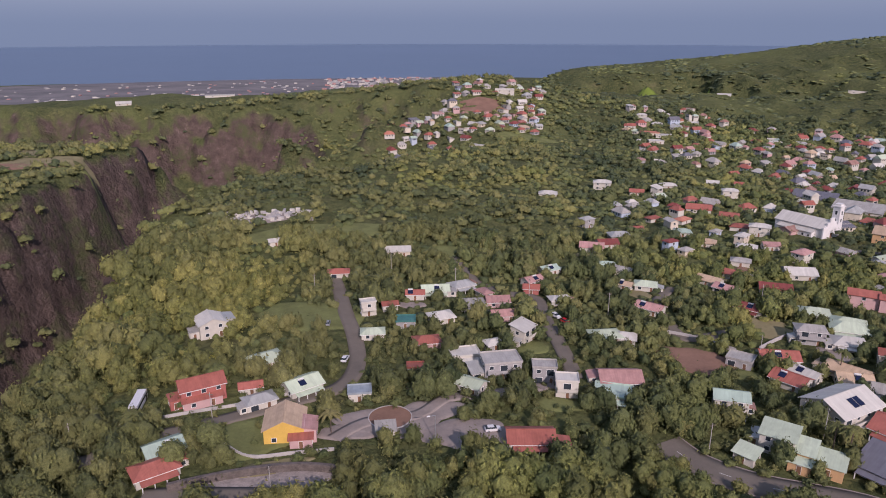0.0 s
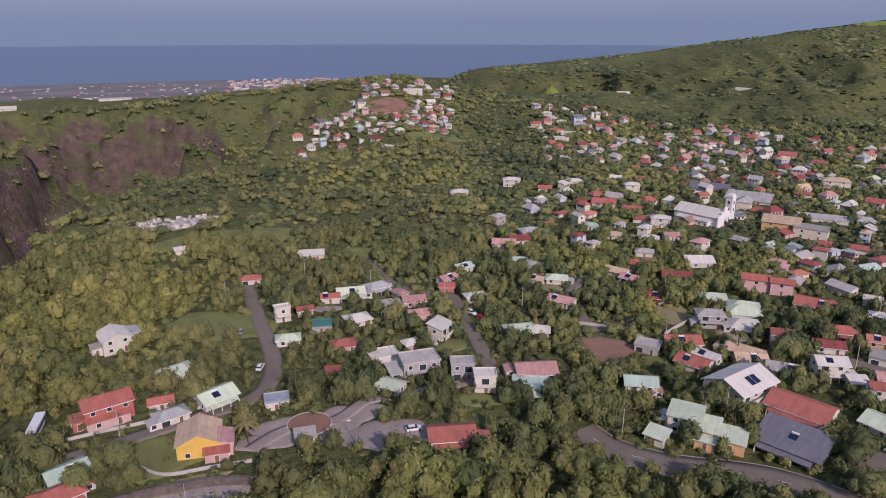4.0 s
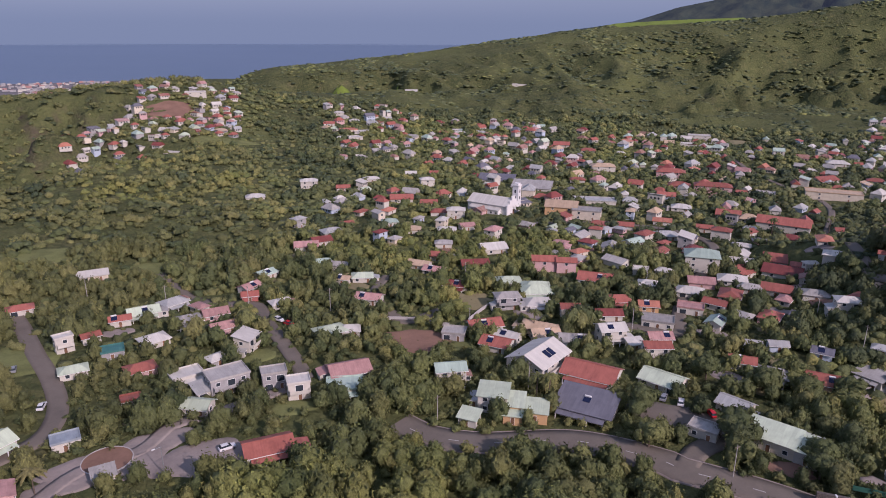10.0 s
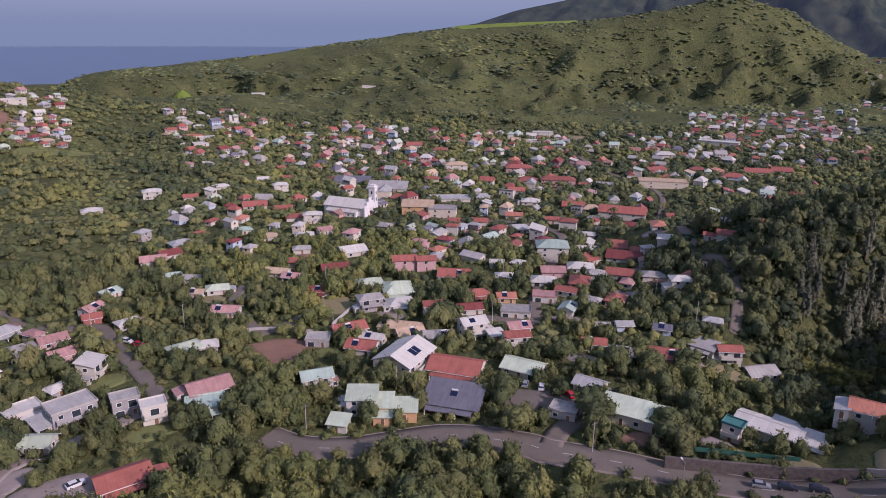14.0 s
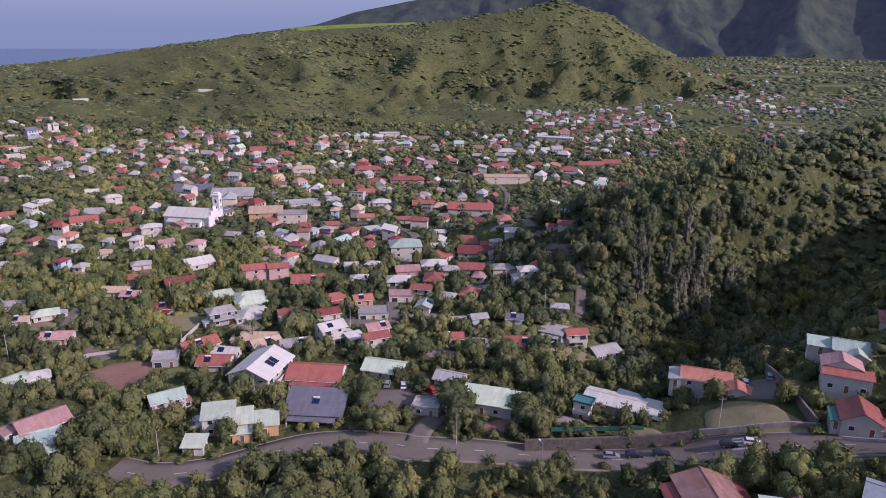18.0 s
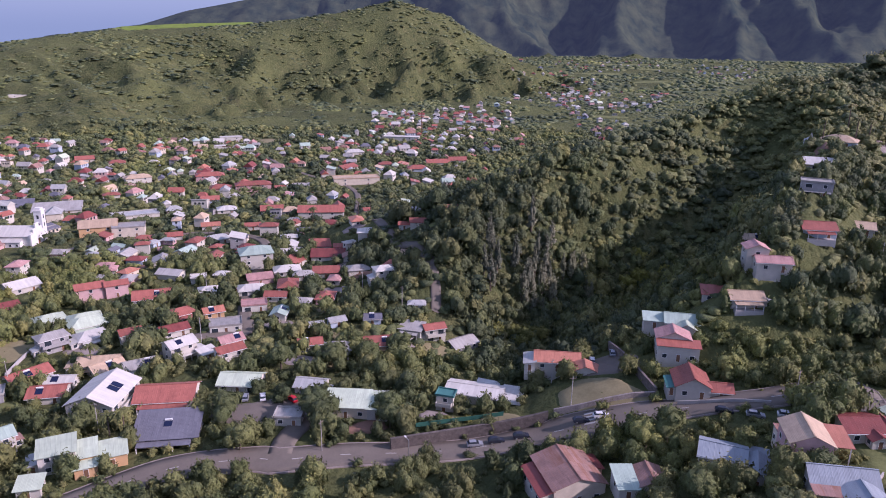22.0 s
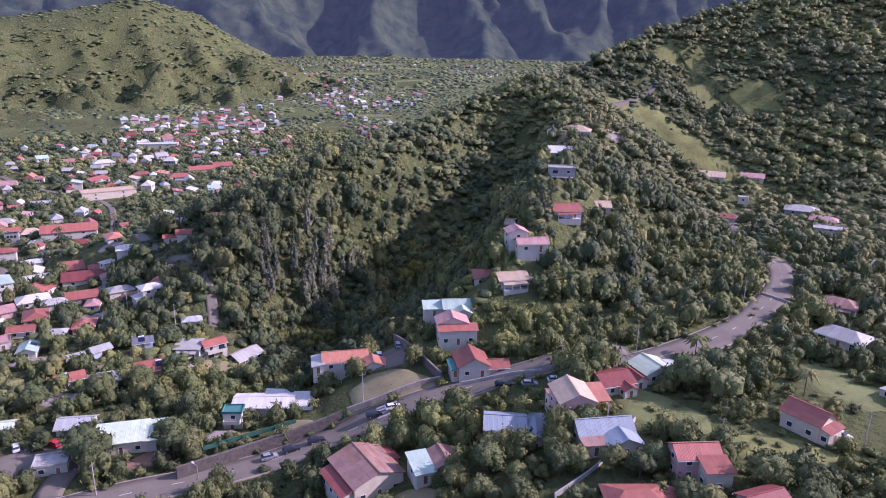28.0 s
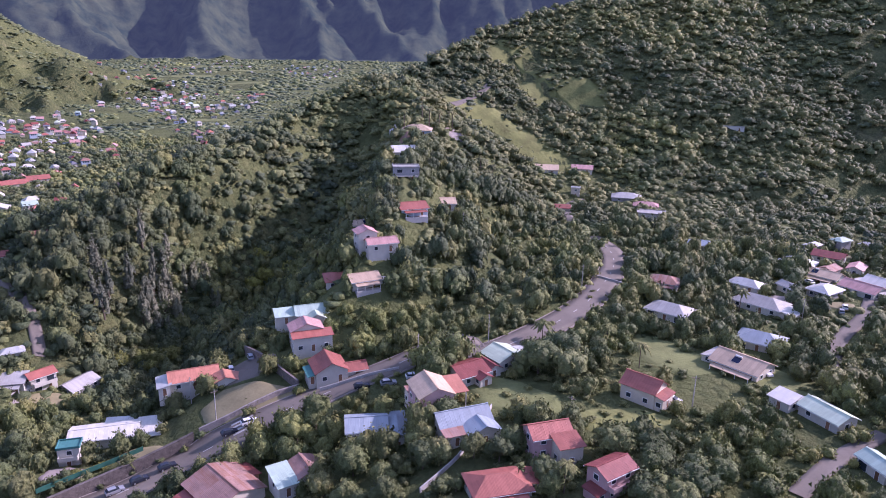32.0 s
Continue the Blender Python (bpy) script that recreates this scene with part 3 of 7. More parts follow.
def house(x, y, turn, w, shape, roof, wall, storeys=1, deep=None, group=""):
    """A house of the village: w metres along its ridge."""
    d = deep or min(w, 16.0) * HR.uniform(0.62, 0.8)
    hgt = 2.6 * storeys + 0.1
    r = math.hypot(x, y)
    z = float(land(x + w * np.array([0, 0.35, -0.35, 0, 0]), y + w * np.array([0, 0, 0, 0.35, -0.35])).min()) - 0.15
    words = "%s house, %s %s roof" % (WALL_WORDS[wall] + "-walled", ROOF_WORDS[roof], SHAPE_WORDS[shape])
    words = ("two-storey " if storeys == 2 else "three-storey " if storeys == 3 else "") + words + (" beside the road" if r < 170 else " among trees")
    home = tagged(new("house"), words, "house", group or "houses of the village")
    home.matrix_world = pose(x, y, z, 0, 0, turn)
    TAKEN.append((x, y, 0.44 * math.hypot(w, d)))
    X, Y, o = w / 2, d / 2, 0.55
    mat, rm = WALLS[wall], ROOFS[roof]
    rise = (Y + o) * (0.42 if shape == "g" else 0.40)
    lip = 0.42 * o
    # walls with their gables, on a plinth that reaches into the slope
    v, f = box_data(-X, X, -Y, Y, -3.0, hgt)
    if shape == "g":
        v += [(-X, 0, hgt + rise - lip), (X, 0, hgt + rise - lip)]
        f = [f[0], (0, 1, 5, 4), (1, 2, 6, 9, 5), (2, 3, 7, 6), (3, 0, 4, 8, 7)]
    elif shape == "s":
        v[6], v[7] = (X, Y, hgt + 0.22 * d), (-X, Y, hgt + 0.22 * d)
    part("wall", poly_mesh("wall", v, f, mat), home)
    e, ridge = hgt - lip + 0.16, hgt + rise - lip + 0.16
    if r < 260 and shape == "g":
        me = sheets("roof", [folded(-X - o, X + o, -Y - o, e, 0, ridge), folded(-X - o, X + o, Y + o, e, 0, ridge)], rm)
    elif r < 260 and shape == "s":
        me = sheets("roof", [folded(-X - o, X + o, -Y - o, e, Y + o, e + 0.22 * (d + 2 * o))], rm)
    elif shape == "g":
        me = sheets("roof", [[(-X - o, -Y - o, e), (X + o, -Y - o, e), (X + o, 0, ridge), (-X - o, 0, ridge)], [(X + o, Y + o, e), (-X - o, Y + o, e), (-X - o, 0, ridge), (X + o, 0, ridge)]], rm)
    elif shape == "h":
        k = max(X - Y * 0.85, 0.3)
        a, b, c2, g = (-X - o, -Y - o, e), (X + o, -Y - o, e), (X + o, Y + o, e), (-X - o, Y + o, e)
        p, q = (-k, 0, ridge), (k, 0, ridge)
        me = sheets("roof", [[a, b, q, p], [b, c2, q], [c2, g, p, q], [g, a, p]], rm)
    elif shape == "s":
        me = sheets("roof", [[(-X - o, -Y - o, e + 0.0), (X + o, -Y - o, e), (X + o, Y + o, e + 0.22 * (d + 2 * o)), (-X - o, Y + o, e + 0.22 * (d + 2 * o))]], rm, 0.18)
    else:
        me = solid("roof", [(-X - 0.25, X + 0.25, -Y - 0.25, Y + 0.25, hgt, hgt + 0.22), (-X - 0.25, X + 0.25, -Y - 0.25, -Y - 0.05, hgt + 0.22, hgt + 0.6), (-X - 0.25, X + 0.25, Y + 0.05, Y + 0.25, hgt + 0.22, hgt + 0.6), (-X - 0.25, -X - 0.05, -Y - 0.05, Y + 0.05, hgt + 0.22, hgt + 0.6), (X + 0.05, X + 0.25, -Y - 0.05, Y + 0.05, hgt + 0.22, hgt + 0.6)], rm)
    part("roof", me, home, ROOF_WORDS[roof] + " sheet roof")
    near, mid = r < 285, r < 520
    # openings on the four sides
    sides = [((0, -Y), 0, w), ((X, 0), 90, d), ((0, Y), 180, w), ((-X, 0), 270, d)]
    for s, ((sx, sy), a, length) in enumerate(sides):
        if not mid and s in (1, 2):
            continue
        if not near and s == 2:
            continue
        n = max(1, int(length / (3.4 if near else 5.5)))
        n = min(n, 5 if near else 2)
        for lev in range(storeys):
            for i in range(n):
                u = (i + 0.5) / n * length - length / 2 + HR.uniform(-0.2, 0.2)
                m = pose(sx, sy, 0, 0, 0, a) @ pose(u, 0, 0)
                if lev == 0 and s == 0 and i == n // 2:
                    part("door", DOOR, home, "", m @ pose(0, -0.02, 0.0, 0, 0, 180))
                elif near and s == 0 and HR.random() < 0.35:
                    window_of(home, m @ pose(0, -0.02, 2.6 * lev + 0.2, 0, 0, 180), r < 170, BAY, 2.1, 1.95)
                else:
                    window_of(home, m @ pose(0, -0.02, 2.6 * lev + 1.0, 0, 0, 180), r < 170, WINDOW, 1.15, 1.1)
    if near:
        if shape == "g":
            part("ridge_cap", solid("ridge_cap", [(-X - o, X + o, -0.16, 0.16, ridge - 0.03, ridge + 0.07)], rm), home)
        for s in (-1, 1):
            part("gutter", solid("gutter", [(-X - o, X + o, s * (Y + o) - 0.07, s * (Y + o) + 0.07, e - 0.28, e - 0.14)], M_FRAME), home) if shape in "gh" else None
        if HR.random() < 0.45 and storeys < 3 and w > 8:
            # a veranda with its own lean-to roof
            q, vw = 2.3, w * 0.42
            top = min(hgt - 0.5, 2.75)
            me = sheets("veranda_roof", [[(-vw, -Y - q, top - 0.4), (vw, -Y - q, top - 0.4), (vw, -Y - 0.02, top), (-vw, -Y - 0.02, top)]], rm, 0.1)
            part("veranda_roof", me, home)
            part("veranda_floor", solid("veranda_floor", [(-vw, vw, -Y - q, -Y - 0.02, -2.0, 0.02)], M_CONCRETE), home)
            for i in range(4):
                part("post", POST, home, "", pose(-vw + 0.15 + i * (2 * vw - 0.3) / 3, -Y - q + 0.15, 0) @ Matrix.Diagonal((1, 1, (top - 0.52) / 2.5, 1)))
        if storeys >= 2 and HR.random() < 0.8:
            vw = w * 0.45
            part("balcony", solid("balcony", [(-vw, vw, -Y - 1.5, -Y - 0.02, 2.6, 2.78), (-vw, vw, -Y - 1.5, -Y - 1.42, 2.78, 3.7), (-vw, -vw + 0.08, -Y - 1.42, -Y - 0.02, 2.78, 3.7), (vw - 0.08, vw, -Y - 1.42, -Y - 0.02, 2.78, 3.7)], mat), home)
        if shape != "f" and HR.random() < 0.55 and w > 7:
            # an annex with its own lean-to roof, as most houses here have grown
            k, aw, ad = HR.choice((-1, 1)), w * HR.uniform(0.22, 0.34), d * HR.uniform(0.5, 0.85)
            x0, x1 = sorted((k * (X + 0.01), k * (X + aw)))
            yo = HR.choice((-1, 1)) * (Y - ad / 2) * 0.9
            part("annex_wall", solid("annex_wall", [(x0, x1, yo - ad / 2, yo + ad / 2, -2.5, 2.15)], HR.choice((mat, mat, WALLS["w"], WALLS["c"]))), home)
            hi, lo = 2.75, 2.2
            za, zb = (lo, hi) if k < 0 else (hi, lo)
            e0, e1 = (x0 - 0.35, x1) if k < 0 else (x0, x1 + 0.35)
            part("annex_roof", sheets("annex_roof", [[(e0, yo - ad / 2 - 0.3, za), (e1, yo - ad / 2 - 0.3, zb), (e1, yo + ad / 2 + 0.3, zb), (e0, yo + ad / 2 + 0.3, za)]], HR.choice((rm, rm, ROOFS["Y"], ROOFS["S"], ROOFS["U"], ROOFS["W"])), 0.1), home)
            part("window", WINDOW, home, "", pose((x0 + x1) / 2, yo - ad / 2 - 0.02, 0.9, 0, 0, 180))
        if shape in "gs" and HR.random() < 0.4:
            if shape == "g":
                m = pose(HR.uniform(-X * 0.6, X * 0.6), -Y * 0.5, (e + ridge) / 2 + 0.06, math.degrees(math.atan2(ridge - e, Y + o)))
            else:
                m = pose(0, 0, e + 0.11 * (d + 2 * o) + 0.02, math.degrees(math.atan(0.22)))
            part("water_heater", HEATER, home, "black solar water heater", m)
    return home


def compound(x, y, turn, words, volumes, up=0.0, group=""):
    """A house grown out of several volumes: (x0, x1, y0, y1, height, shape, rise, roof, wall).
    Shapes: gx and gy gabled along x or y, m one slope that falls to -y, l and r one slope that falls to -x or x, f flat, p a roof on posts."""
    home = tagged(new("house"), words, "house", group or "houses of the village")
    xs = [q for v in volumes for q in v[0:2]]
    ys = [q for v in volumes for q in v[2:4]]
    m = pose(x, y, 0, 0, 0, turn)
    spots = [m @ Vector(((min(xs) * k + max(xs) * (1 - k)), (min(ys) * j + max(ys) * (1 - j)), 0)) for k in (0.2, 0.5, 0.8) for j in (0.25, 0.75)]
    home.matrix_world = pose(x, y, float(np.mean(land([p.x for p in spots], [p.y for p in spots]))) + 0.1 + up, 0, 0, turn)
    for x0, x1, y0, y1, h, shape, rise, roof, wall in volumes:
        c = m @ Vector(((x0 + x1) / 2, (y0 + y1) / 2, 0))
        TAKEN.append((c.x, c.y, 0.46 * math.hypot(x1 - x0, y1 - y0)))
        o, mat, rm, cx, cy = 0.5, WALLS[wall], ROOFS[roof], (x0 + x1) / 2, (y0 + y1) / 2
        a0, a1, b0, b1 = x0 - o, x1 + o, y0 - o, y1 + o
        v, f = box_data(x0, x1, y0, y1, -3.0, h)
        top = h + rise
        if shape == "gx":
            v += [(x0, cy, top), (x1, cy, top)]
            f = [f[0], (0, 1, 5, 4), (1, 2, 6, 9, 5), (2, 3, 7, 6), (3, 0, 4, 8, 7)]
            k = rise / (cy - y0) * o
            e, g = h - k + 0.14, top + 0.14
            faces = [folded(a0, a1, b0, e, cy, g), folded(a0, a1, b1, e, cy, g)]
        elif shape == "gy":
            v += [(cx, y0, top), (cx, y1, top)]
            f = [f[0], (0, 1, 5, 8, 4), (1, 2, 6, 5), (2, 3, 7, 9, 6), (3, 0, 4, 7)]
            k = rise / (cx - x0) * o
            e, g = h - k + 0.14, top + 0.14
            faces = []
            for q in (folded(b0, b1, -a1, e, -cx, g), folded(b0, b1, -a0, e, -cx, g)):
                faces.append(("sheet", [(-b, a, z) for a, b, z in q[1]], q[2]))
        elif shape in "mlrp":
            lo, hi = h + 0.1, top + 0.1
            if shape in "mp":
                v[6], v[7] = (x1, y1, top), (x0, y1, top)
                faces = [folded(a0, a1, b0, lo, b1, hi)]
            else:
                s = shape == "l"
                for i in ((5, 6) if s else (4, 7)):
                    v[i] = (*v[i][:2], top)
                z = (lo, hi, hi, lo) if s else (hi, lo, lo, hi)
                faces = [[(a0, b0, z[0]), (a1, b0, z[1]), (a1, b1, z[2]), (a0, b1, z[3])]]
        else:
            faces = [[(x0 - 0.2, y0 - 0.2, h + 0.2), (x1 + 0.2, y0 - 0.2, h + 0.2), (x1 + 0.2, y1 + 0.2, h + 0.2), (x0 - 0.2, y1 + 0.2, h + 0.2)]]
        part("roof", sheets("roof", faces, rm, 0.14), home, ROOF_WORDS[roof] + " sheet roof")
        if shape == "p":
            for px, py in ((x0 + 0.1, y0 + 0.1), (x1 - 0.1, y0 + 0.1), (x0 + 0.1, y1 - 0.1), (x1 - 0.1, y1 - 0.1)):
                part("post", POST, home, "", pose(px, py, -0.6) @ Matrix.Diagonal((1, 1, (h + 0.6) / 2.5, 1)))
            continue
        part("wall", poly_mesh("wall", v, f, mat), home, WALL_WORDS[wall] + " wall")
        for lev in range(max(1, int(h / 2.5))):
            for (sx, sy), a, length in (((cx, y0), 0, x1 - x0), ((x1, cy), 90, y1 - y0), ((x0, cy), 270, y1 - y0)):
                n = max(1, int(length / 3.6))
                for i in range(n):
                    u = (i + 0.5) / n * length - length / 2
                    if lev == 0 and a == 0 and i == n // 2:
                        part("door", DOOR, home, "", pose(sx, sy, 0, 0, 0, a) @ pose(u, -0.02, 0, 0, 0, 180))
                    else:
                        window_of(home, pose(sx, sy, 0, 0, 0, a) @ pose(u, -0.02, 2.6 * lev + 0.9, 0, 0, 180), True, WINDOW, 1.15, 1.1)
        if shape == "gx":
            part("gutter", solid("gutter", [(a0, a1, b0 - 0.07, b0 + 0.07, e - 0.26, e - 0.12)], M_FRAME), home)
            part("ridge_cap", solid("ridge_cap", [(a0, a1, cy - 0.16, cy + 0.16, g - 0.02, g + 0.09)], rm), home)
        elif shape == "gy":
            part("ridge_cap", solid("ridge_cap", [(cx - 0.16, cx + 0.16, b0, b1, g - 0.02, g + 0.09)], rm), home)
    return home


def solar(home):
    """Two dark panels on the slope of a roof that has none yet."""
    wall = [o for o in home.children if o.name.startswith("roof")][0]
    b = np.array([c[:] for c in wall.bound_box])
    d, h = b[:, 1].max(), b[:, 2].max() - b[:, 2].min() - 0.16
    a = math.degrees(math.atan2(h, d))
    for k in (-0.9, 1.3):
        part("solar_panel", solid("solar_panel", [(-0.95, 0.95, -1.5, 1.5, 0.03, 0.1)], M_SOLAR), home, "black solar panel", pose(k, -d * 0.5, b[:, 2].max() - h / 2 + 0.02, a))
    return home

# ---- trees ----
def ico(level):
    bm = bmesh.new()
    bmesh.ops.create_icosphere(bm, subdivisions=level, radius=1.0)
    v = np.array([p.co[:] for p in bm.verts])
    f = np.array([[p.index for p in q.verts] for q in bm.faces])
    bm.free()
    return v, f


ICO = {k: ico(k) for k in (1, 2, 3)}


def lump(rng, level, centre, size, rough):
    v, f = ICO[level]
    if level < 3:
        # nothing shows from below
        f = f[v[f][:, :, 2].max(1) > -0.35]
    a, b, c = rng.rand(3) * 6.28
    n = np.sin(v[:, 0] * 4.1 + a + 2 * np.sin(v[:, 1] * 3 + b)) + np.sin(v[:, 1] * 5.3 + b) * np.sin(v[:, 2] * 4.7 + c) + 0.8 * rng.uniform(-1, 1, len(v))
    return v * (1 + rough * n)[:, None] * size + centre, f


def leaves(rng, v, n, size, out=1.04):
    """Loose leaf sprays, small bent triangles that stand off the crown."""
    p = v[rng.randint(0, len(v), n)]
    mid = v.mean(0)
    nrm = p - mid
    nrm /= np.linalg.norm(nrm, axis=1)[:, None] + 1e-6
    p = p + rng.normal(size=(n, 3)) * size * 1.1
    p = mid + (p - mid) * (out - 0.06 + 0.16 * rng.rand(n))[:, None]
    a = rng.normal(size=(n, 3))
    a -= (a * nrm).sum(1)[:, None] * nrm * 0.6
    a /= np.linalg.norm(a, axis=1)[:, None]
    b = np.cross(a, nrm) + 0.5 * rng.normal(size=(n, 3))
    s = (size * rng.uniform(0.6, 1.4, n))[:, None]
    t = np.stack([p - a * s, p + a * s, p + b * s * 1.3], 1).reshape(-1, 3)
    return t, np.arange(3 * n).reshape(-1, 3)


def join(parts):
    v, f, k = [], [], 0
    for pv, pf, *_ in parts:
        v.append(pv)
        f.append(pf + k)
        k += len(pv)
    return np.concatenate(v), np.concatenate(f)


def crown(seed, lobes, level, sprays, spray, wide=1.0, flat=0.8, rough=0.10):
    """A crown about 1 m in radius round (0, 0, 0.75 flat): lobes of many sizes and loose sprays."""
    rng = np.random.RandomState(seed)
    parts = []
    for k in range(lobes):
        a, q = 6.283 * (k / lobes + 0.12 * rng.rand()), rng.uniform(0.25, 0.62) if k else 0.0
        c = np.array([math.cos(a) * q * wide, math.sin(a) * q * wide, 0.55 + rng.uniform(-0.16, 0.3) - 0.25 * q])
        s = rng.uniform(0.34, 0.55) * np.array([wide, wide, flat])
        if k == 0:
            c, s = np.array([0, 0, 0.62]), np.array([0.55, 0.55, 0.62 * flat])
        parts.append(lump(rng, level, c, s, rough))
    for pv, pf in list(parts):
        parts.append(leaves(rng, pv, sprays // lobes, spray))
    return join(parts)


def palm_crown(seed, fronds=13):
    rng = np.random.RandomState(seed)
    parts = []
    for k in range(fronds):
        a, up = 6.283 * k / fronds + rng.uniform(-0.2, 0.2), rng.uniform(-0.1, 0.9)
        v, f = [], []
        for i in range(6):
            u = i / 5
            x, z, wd = u * (1.0 - 0.15 * up), up * u * 0.8 - 0.9 * u * u * (0.6 + 0.3 * rng.rand()), 0.17 * math.sin(0.25 + 2.75 * u)
            for s in (-1, 0, 1):
                v.append((x * math.cos(a) - s * wd * math.sin(a), x * math.sin(a) + s * wd * math.cos(a), z - abs(s) * 0.07))
            if i:
                b = 3 * (i - 1)
                for j in (0, 1):
                    f += [(b + j, b + j + 1, b + 4 + j), (b + j, b + 4 + j, b + 3 + j)]
        parts.append((np.array(v), np.array(f)))
    return join(parts)


def cone_crown(seed, level=1, layers=7):
    """A feathery upright tree: tufts that thin out to the tip."""
    rng = np.random.RandomState(seed)
    parts = []
    for k in range(layers * 3):
        u = (k // 3 + rng.rand()) / layers
        r = 0.42 * (1 - u) ** 0.8 + 0.05
        a = rng.rand() * 6.283
        parts.append(lump(rng, 1, np.array([math.cos(a) * r * 0.55, math.sin(a) * r * 0.55, 0.15 + 1.9 * u]), np.array([r * 0.6, r * 0.6, 0.3]), 0.2))
    for pv, pf in list(parts):
        parts.append(leaves(rng, pv, 9, 0.09, 1.1))
    return join(parts)


def trunk_data(height, r0, r1, seed, limbs=4, reach=0.5):
    rng = np.random.RandomState(seed)
    parts = []

    def limb(p, q, a, b, n=6):
        p, q = np.array(p, float), np.array(q, float)
        w = (q - p) / np.linalg.norm(q - p)
        s = np.cross(w, [0.3, 0.9, 0.1])
        s /= np.linalg.norm(s)
        t = np.cross(w, s)
        ang = np.arange(n) * 6.283 / n
        ring = np.outer(np.cos(ang), s) + np.outer(np.sin(ang), t)
        v = np.concatenate([p + ring * a, q + ring * b])
        i = np.arange(n)
        j = (i + 1) % n
        parts.append((v, np.concatenate([np.stack([i, j, j + n], 1), np.stack([i, j + n, i + n], 1)])))

    bend = rng.uniform(-0.06, 0.06, 2) * height
    limb((0, 0, -0.6), (bend[0], bend[1], height * 0.55), r0, (r0 + r1) / 2)
    limb((bend[0], bend[1], height * 0.55), (bend[0] * 1.4, bend[1] * 1.4, height), (r0 + r1) / 2, r1)
    for k in range(limbs):
        a = 6.283 * k / limbs + rng.rand()
        limb((bend[0], bend[1], height * rng.uniform(0.5, 0.7)), (math.cos(a) * reach * height, math.sin(a) * reach * height, height * rng.uniform(0.9, 1.25)), r1 * 0.9, r1 * 0.4, 5)
    return join(parts)


def leafy(shape, seed):
    """Light and dark sprays: vertices of loose triangles carry their own shade."""
    v, f = shape
    rng = np.random.RandomState(seed)
    use = np.bincount(f.ravel(), minlength=len(v))
    out = np.zeros(len(v))
    tri = f[use[f].max(1) == 1]
    out[tri] = rng.uniform(-0.42, 0.46, len(tri))[:, None]
    return v, f, out


KINDS = {
    "broad": [crown(s, 9, 1, 1500, 0.062, 1.0, 0.8) for s in (1, 2, 3, 4)],
    "mango": [crown(s, 10, 1, 1500, 0.058, 1.05, 0.95, 0.08) for s in (5, 6)],
    "light": [crown(s, 8, 1, 1300, 0.072, 1.1, 0.7, 0.16) for s in (7, 8)],
    "palm": [palm_crown(s) for s in (9, 10)],
    "cone": [cone_crown(s) for s in (12, 13)],
}
CLOSE = [crown(60 + s, 5, 1, 620, 0.075, 1.0, 0.82, 0.13) for s in range(5)]
MIDDLE = [crown(20 + s, 4, 1, 230, 0.10, 1.0, 0.82, 0.15) for s in range(5)]
DISTANT = [crown(30 + s, 3, 1, 48, 0.14, 1.25, 0.66, 0.2) for s in range(4)]
SCRUB = [join([lump(np.random.RandomState(40 + s), 1, np.array([0, 0, 0.3]), np.array([1, 1, 0.62]), 0.22), leaves(np.random.RandomState(50 + s), ICO[1][0] * np.array([1, 1, 0.62]), 10, 0.2)]) for s in range(3)]

SHRUB = [crown(110 + s, 3, 1, 130, 0.13, 1.15, 0.75, 0.17) for s in range(4)]
KINDS = {k: [leafy(c, 70 + i) for i, c in enumerate(cs)] for k, cs in KINDS.items()}
CLOSE, MIDDLE, DISTANT, SCRUB, SHRUB = ([leafy(c, 90 + i) for i, c in enumerate(cs)] for cs in (CLOSE, MIDDLE, DISTANT, SCRUB, SHRUB))


def tinted(me, values, shades):
    for name, data in (("tint", values), ("leafy", shades)):
        a = me.attributes.new(name, "FLOAT", "POINT")
        a.data.foreach_set("value", np.asarray(data, np.float32))
    return me


CROWN_MESH, TRUNK_MESH = {}, {}


def tree(x, y, kind, radius, height, mat=None, label="", z=None):
    """A tree as a thing of its own: trunk with limbs, and a crown of lobes and sprays."""
    rng = HR
    i = rng.randrange(len(KINDS[kind]))
    mat = mat or {"palm": M_PALM, "cone": M_PINE}.get(kind, M_LEAF)
    key = (kind, i, mat.name)
    if key not in CROWN_MESH:
        v, f, shade = KINDS[kind][i]
        CROWN_MESH[key] = tinted(mesh_of("crown", v, f, mat, kind != "palm"), np.zeros(len(v)), shade)
    if kind not in TRUNK_MESH:
        v, f = trunk_data(1.0, 0.028 if kind == "palm" else 0.05, 0.018 if kind == "palm" else 0.03, 3, 0 if kind in ("palm", "cone") else 5)
        TRUNK_MESH[kind] = mesh_of("trunk", v, f, M_BARK, True)
    words = {"palm": "slender palm with drooping green fronds", "cone": "feathery grey-green upright casuarina tree", "light": "open-crowned light green broadleaf tree"}.get(kind, "dense dark green broadleaf tree on the slope")
    ob = tagged(new({"palm": "palm_tree", "cone": "casuarina_tree"}.get(kind, "tree")), label or words, "tree", "trees round the village")
    ob.matrix_world = pose(x, y, float(land(x, y)) if z is None else z, 0, 0, rng.uniform(0, 360))
    th = height * (0.95 if kind == "palm" else 0.62)
    part("trunk", TRUNK_MESH[kind], ob, "", Matrix.Diagonal((height * 0.8, height * 0.8, th, 1)))
    lift = th if kind == "palm" else height * 0.08 if kind == "cone" else max(height - radius * 1.25, height * 0.1)
    tall = radius if kind == "palm" else height * 0.48 if kind == "cone" else (height - lift) / 1.12
    part("crown", CROWN_MESH[key], ob, "", Matrix.Translation((0, 0, lift)) @ Matrix.Diagonal((radius, radius, tall, 1)))
    return ob


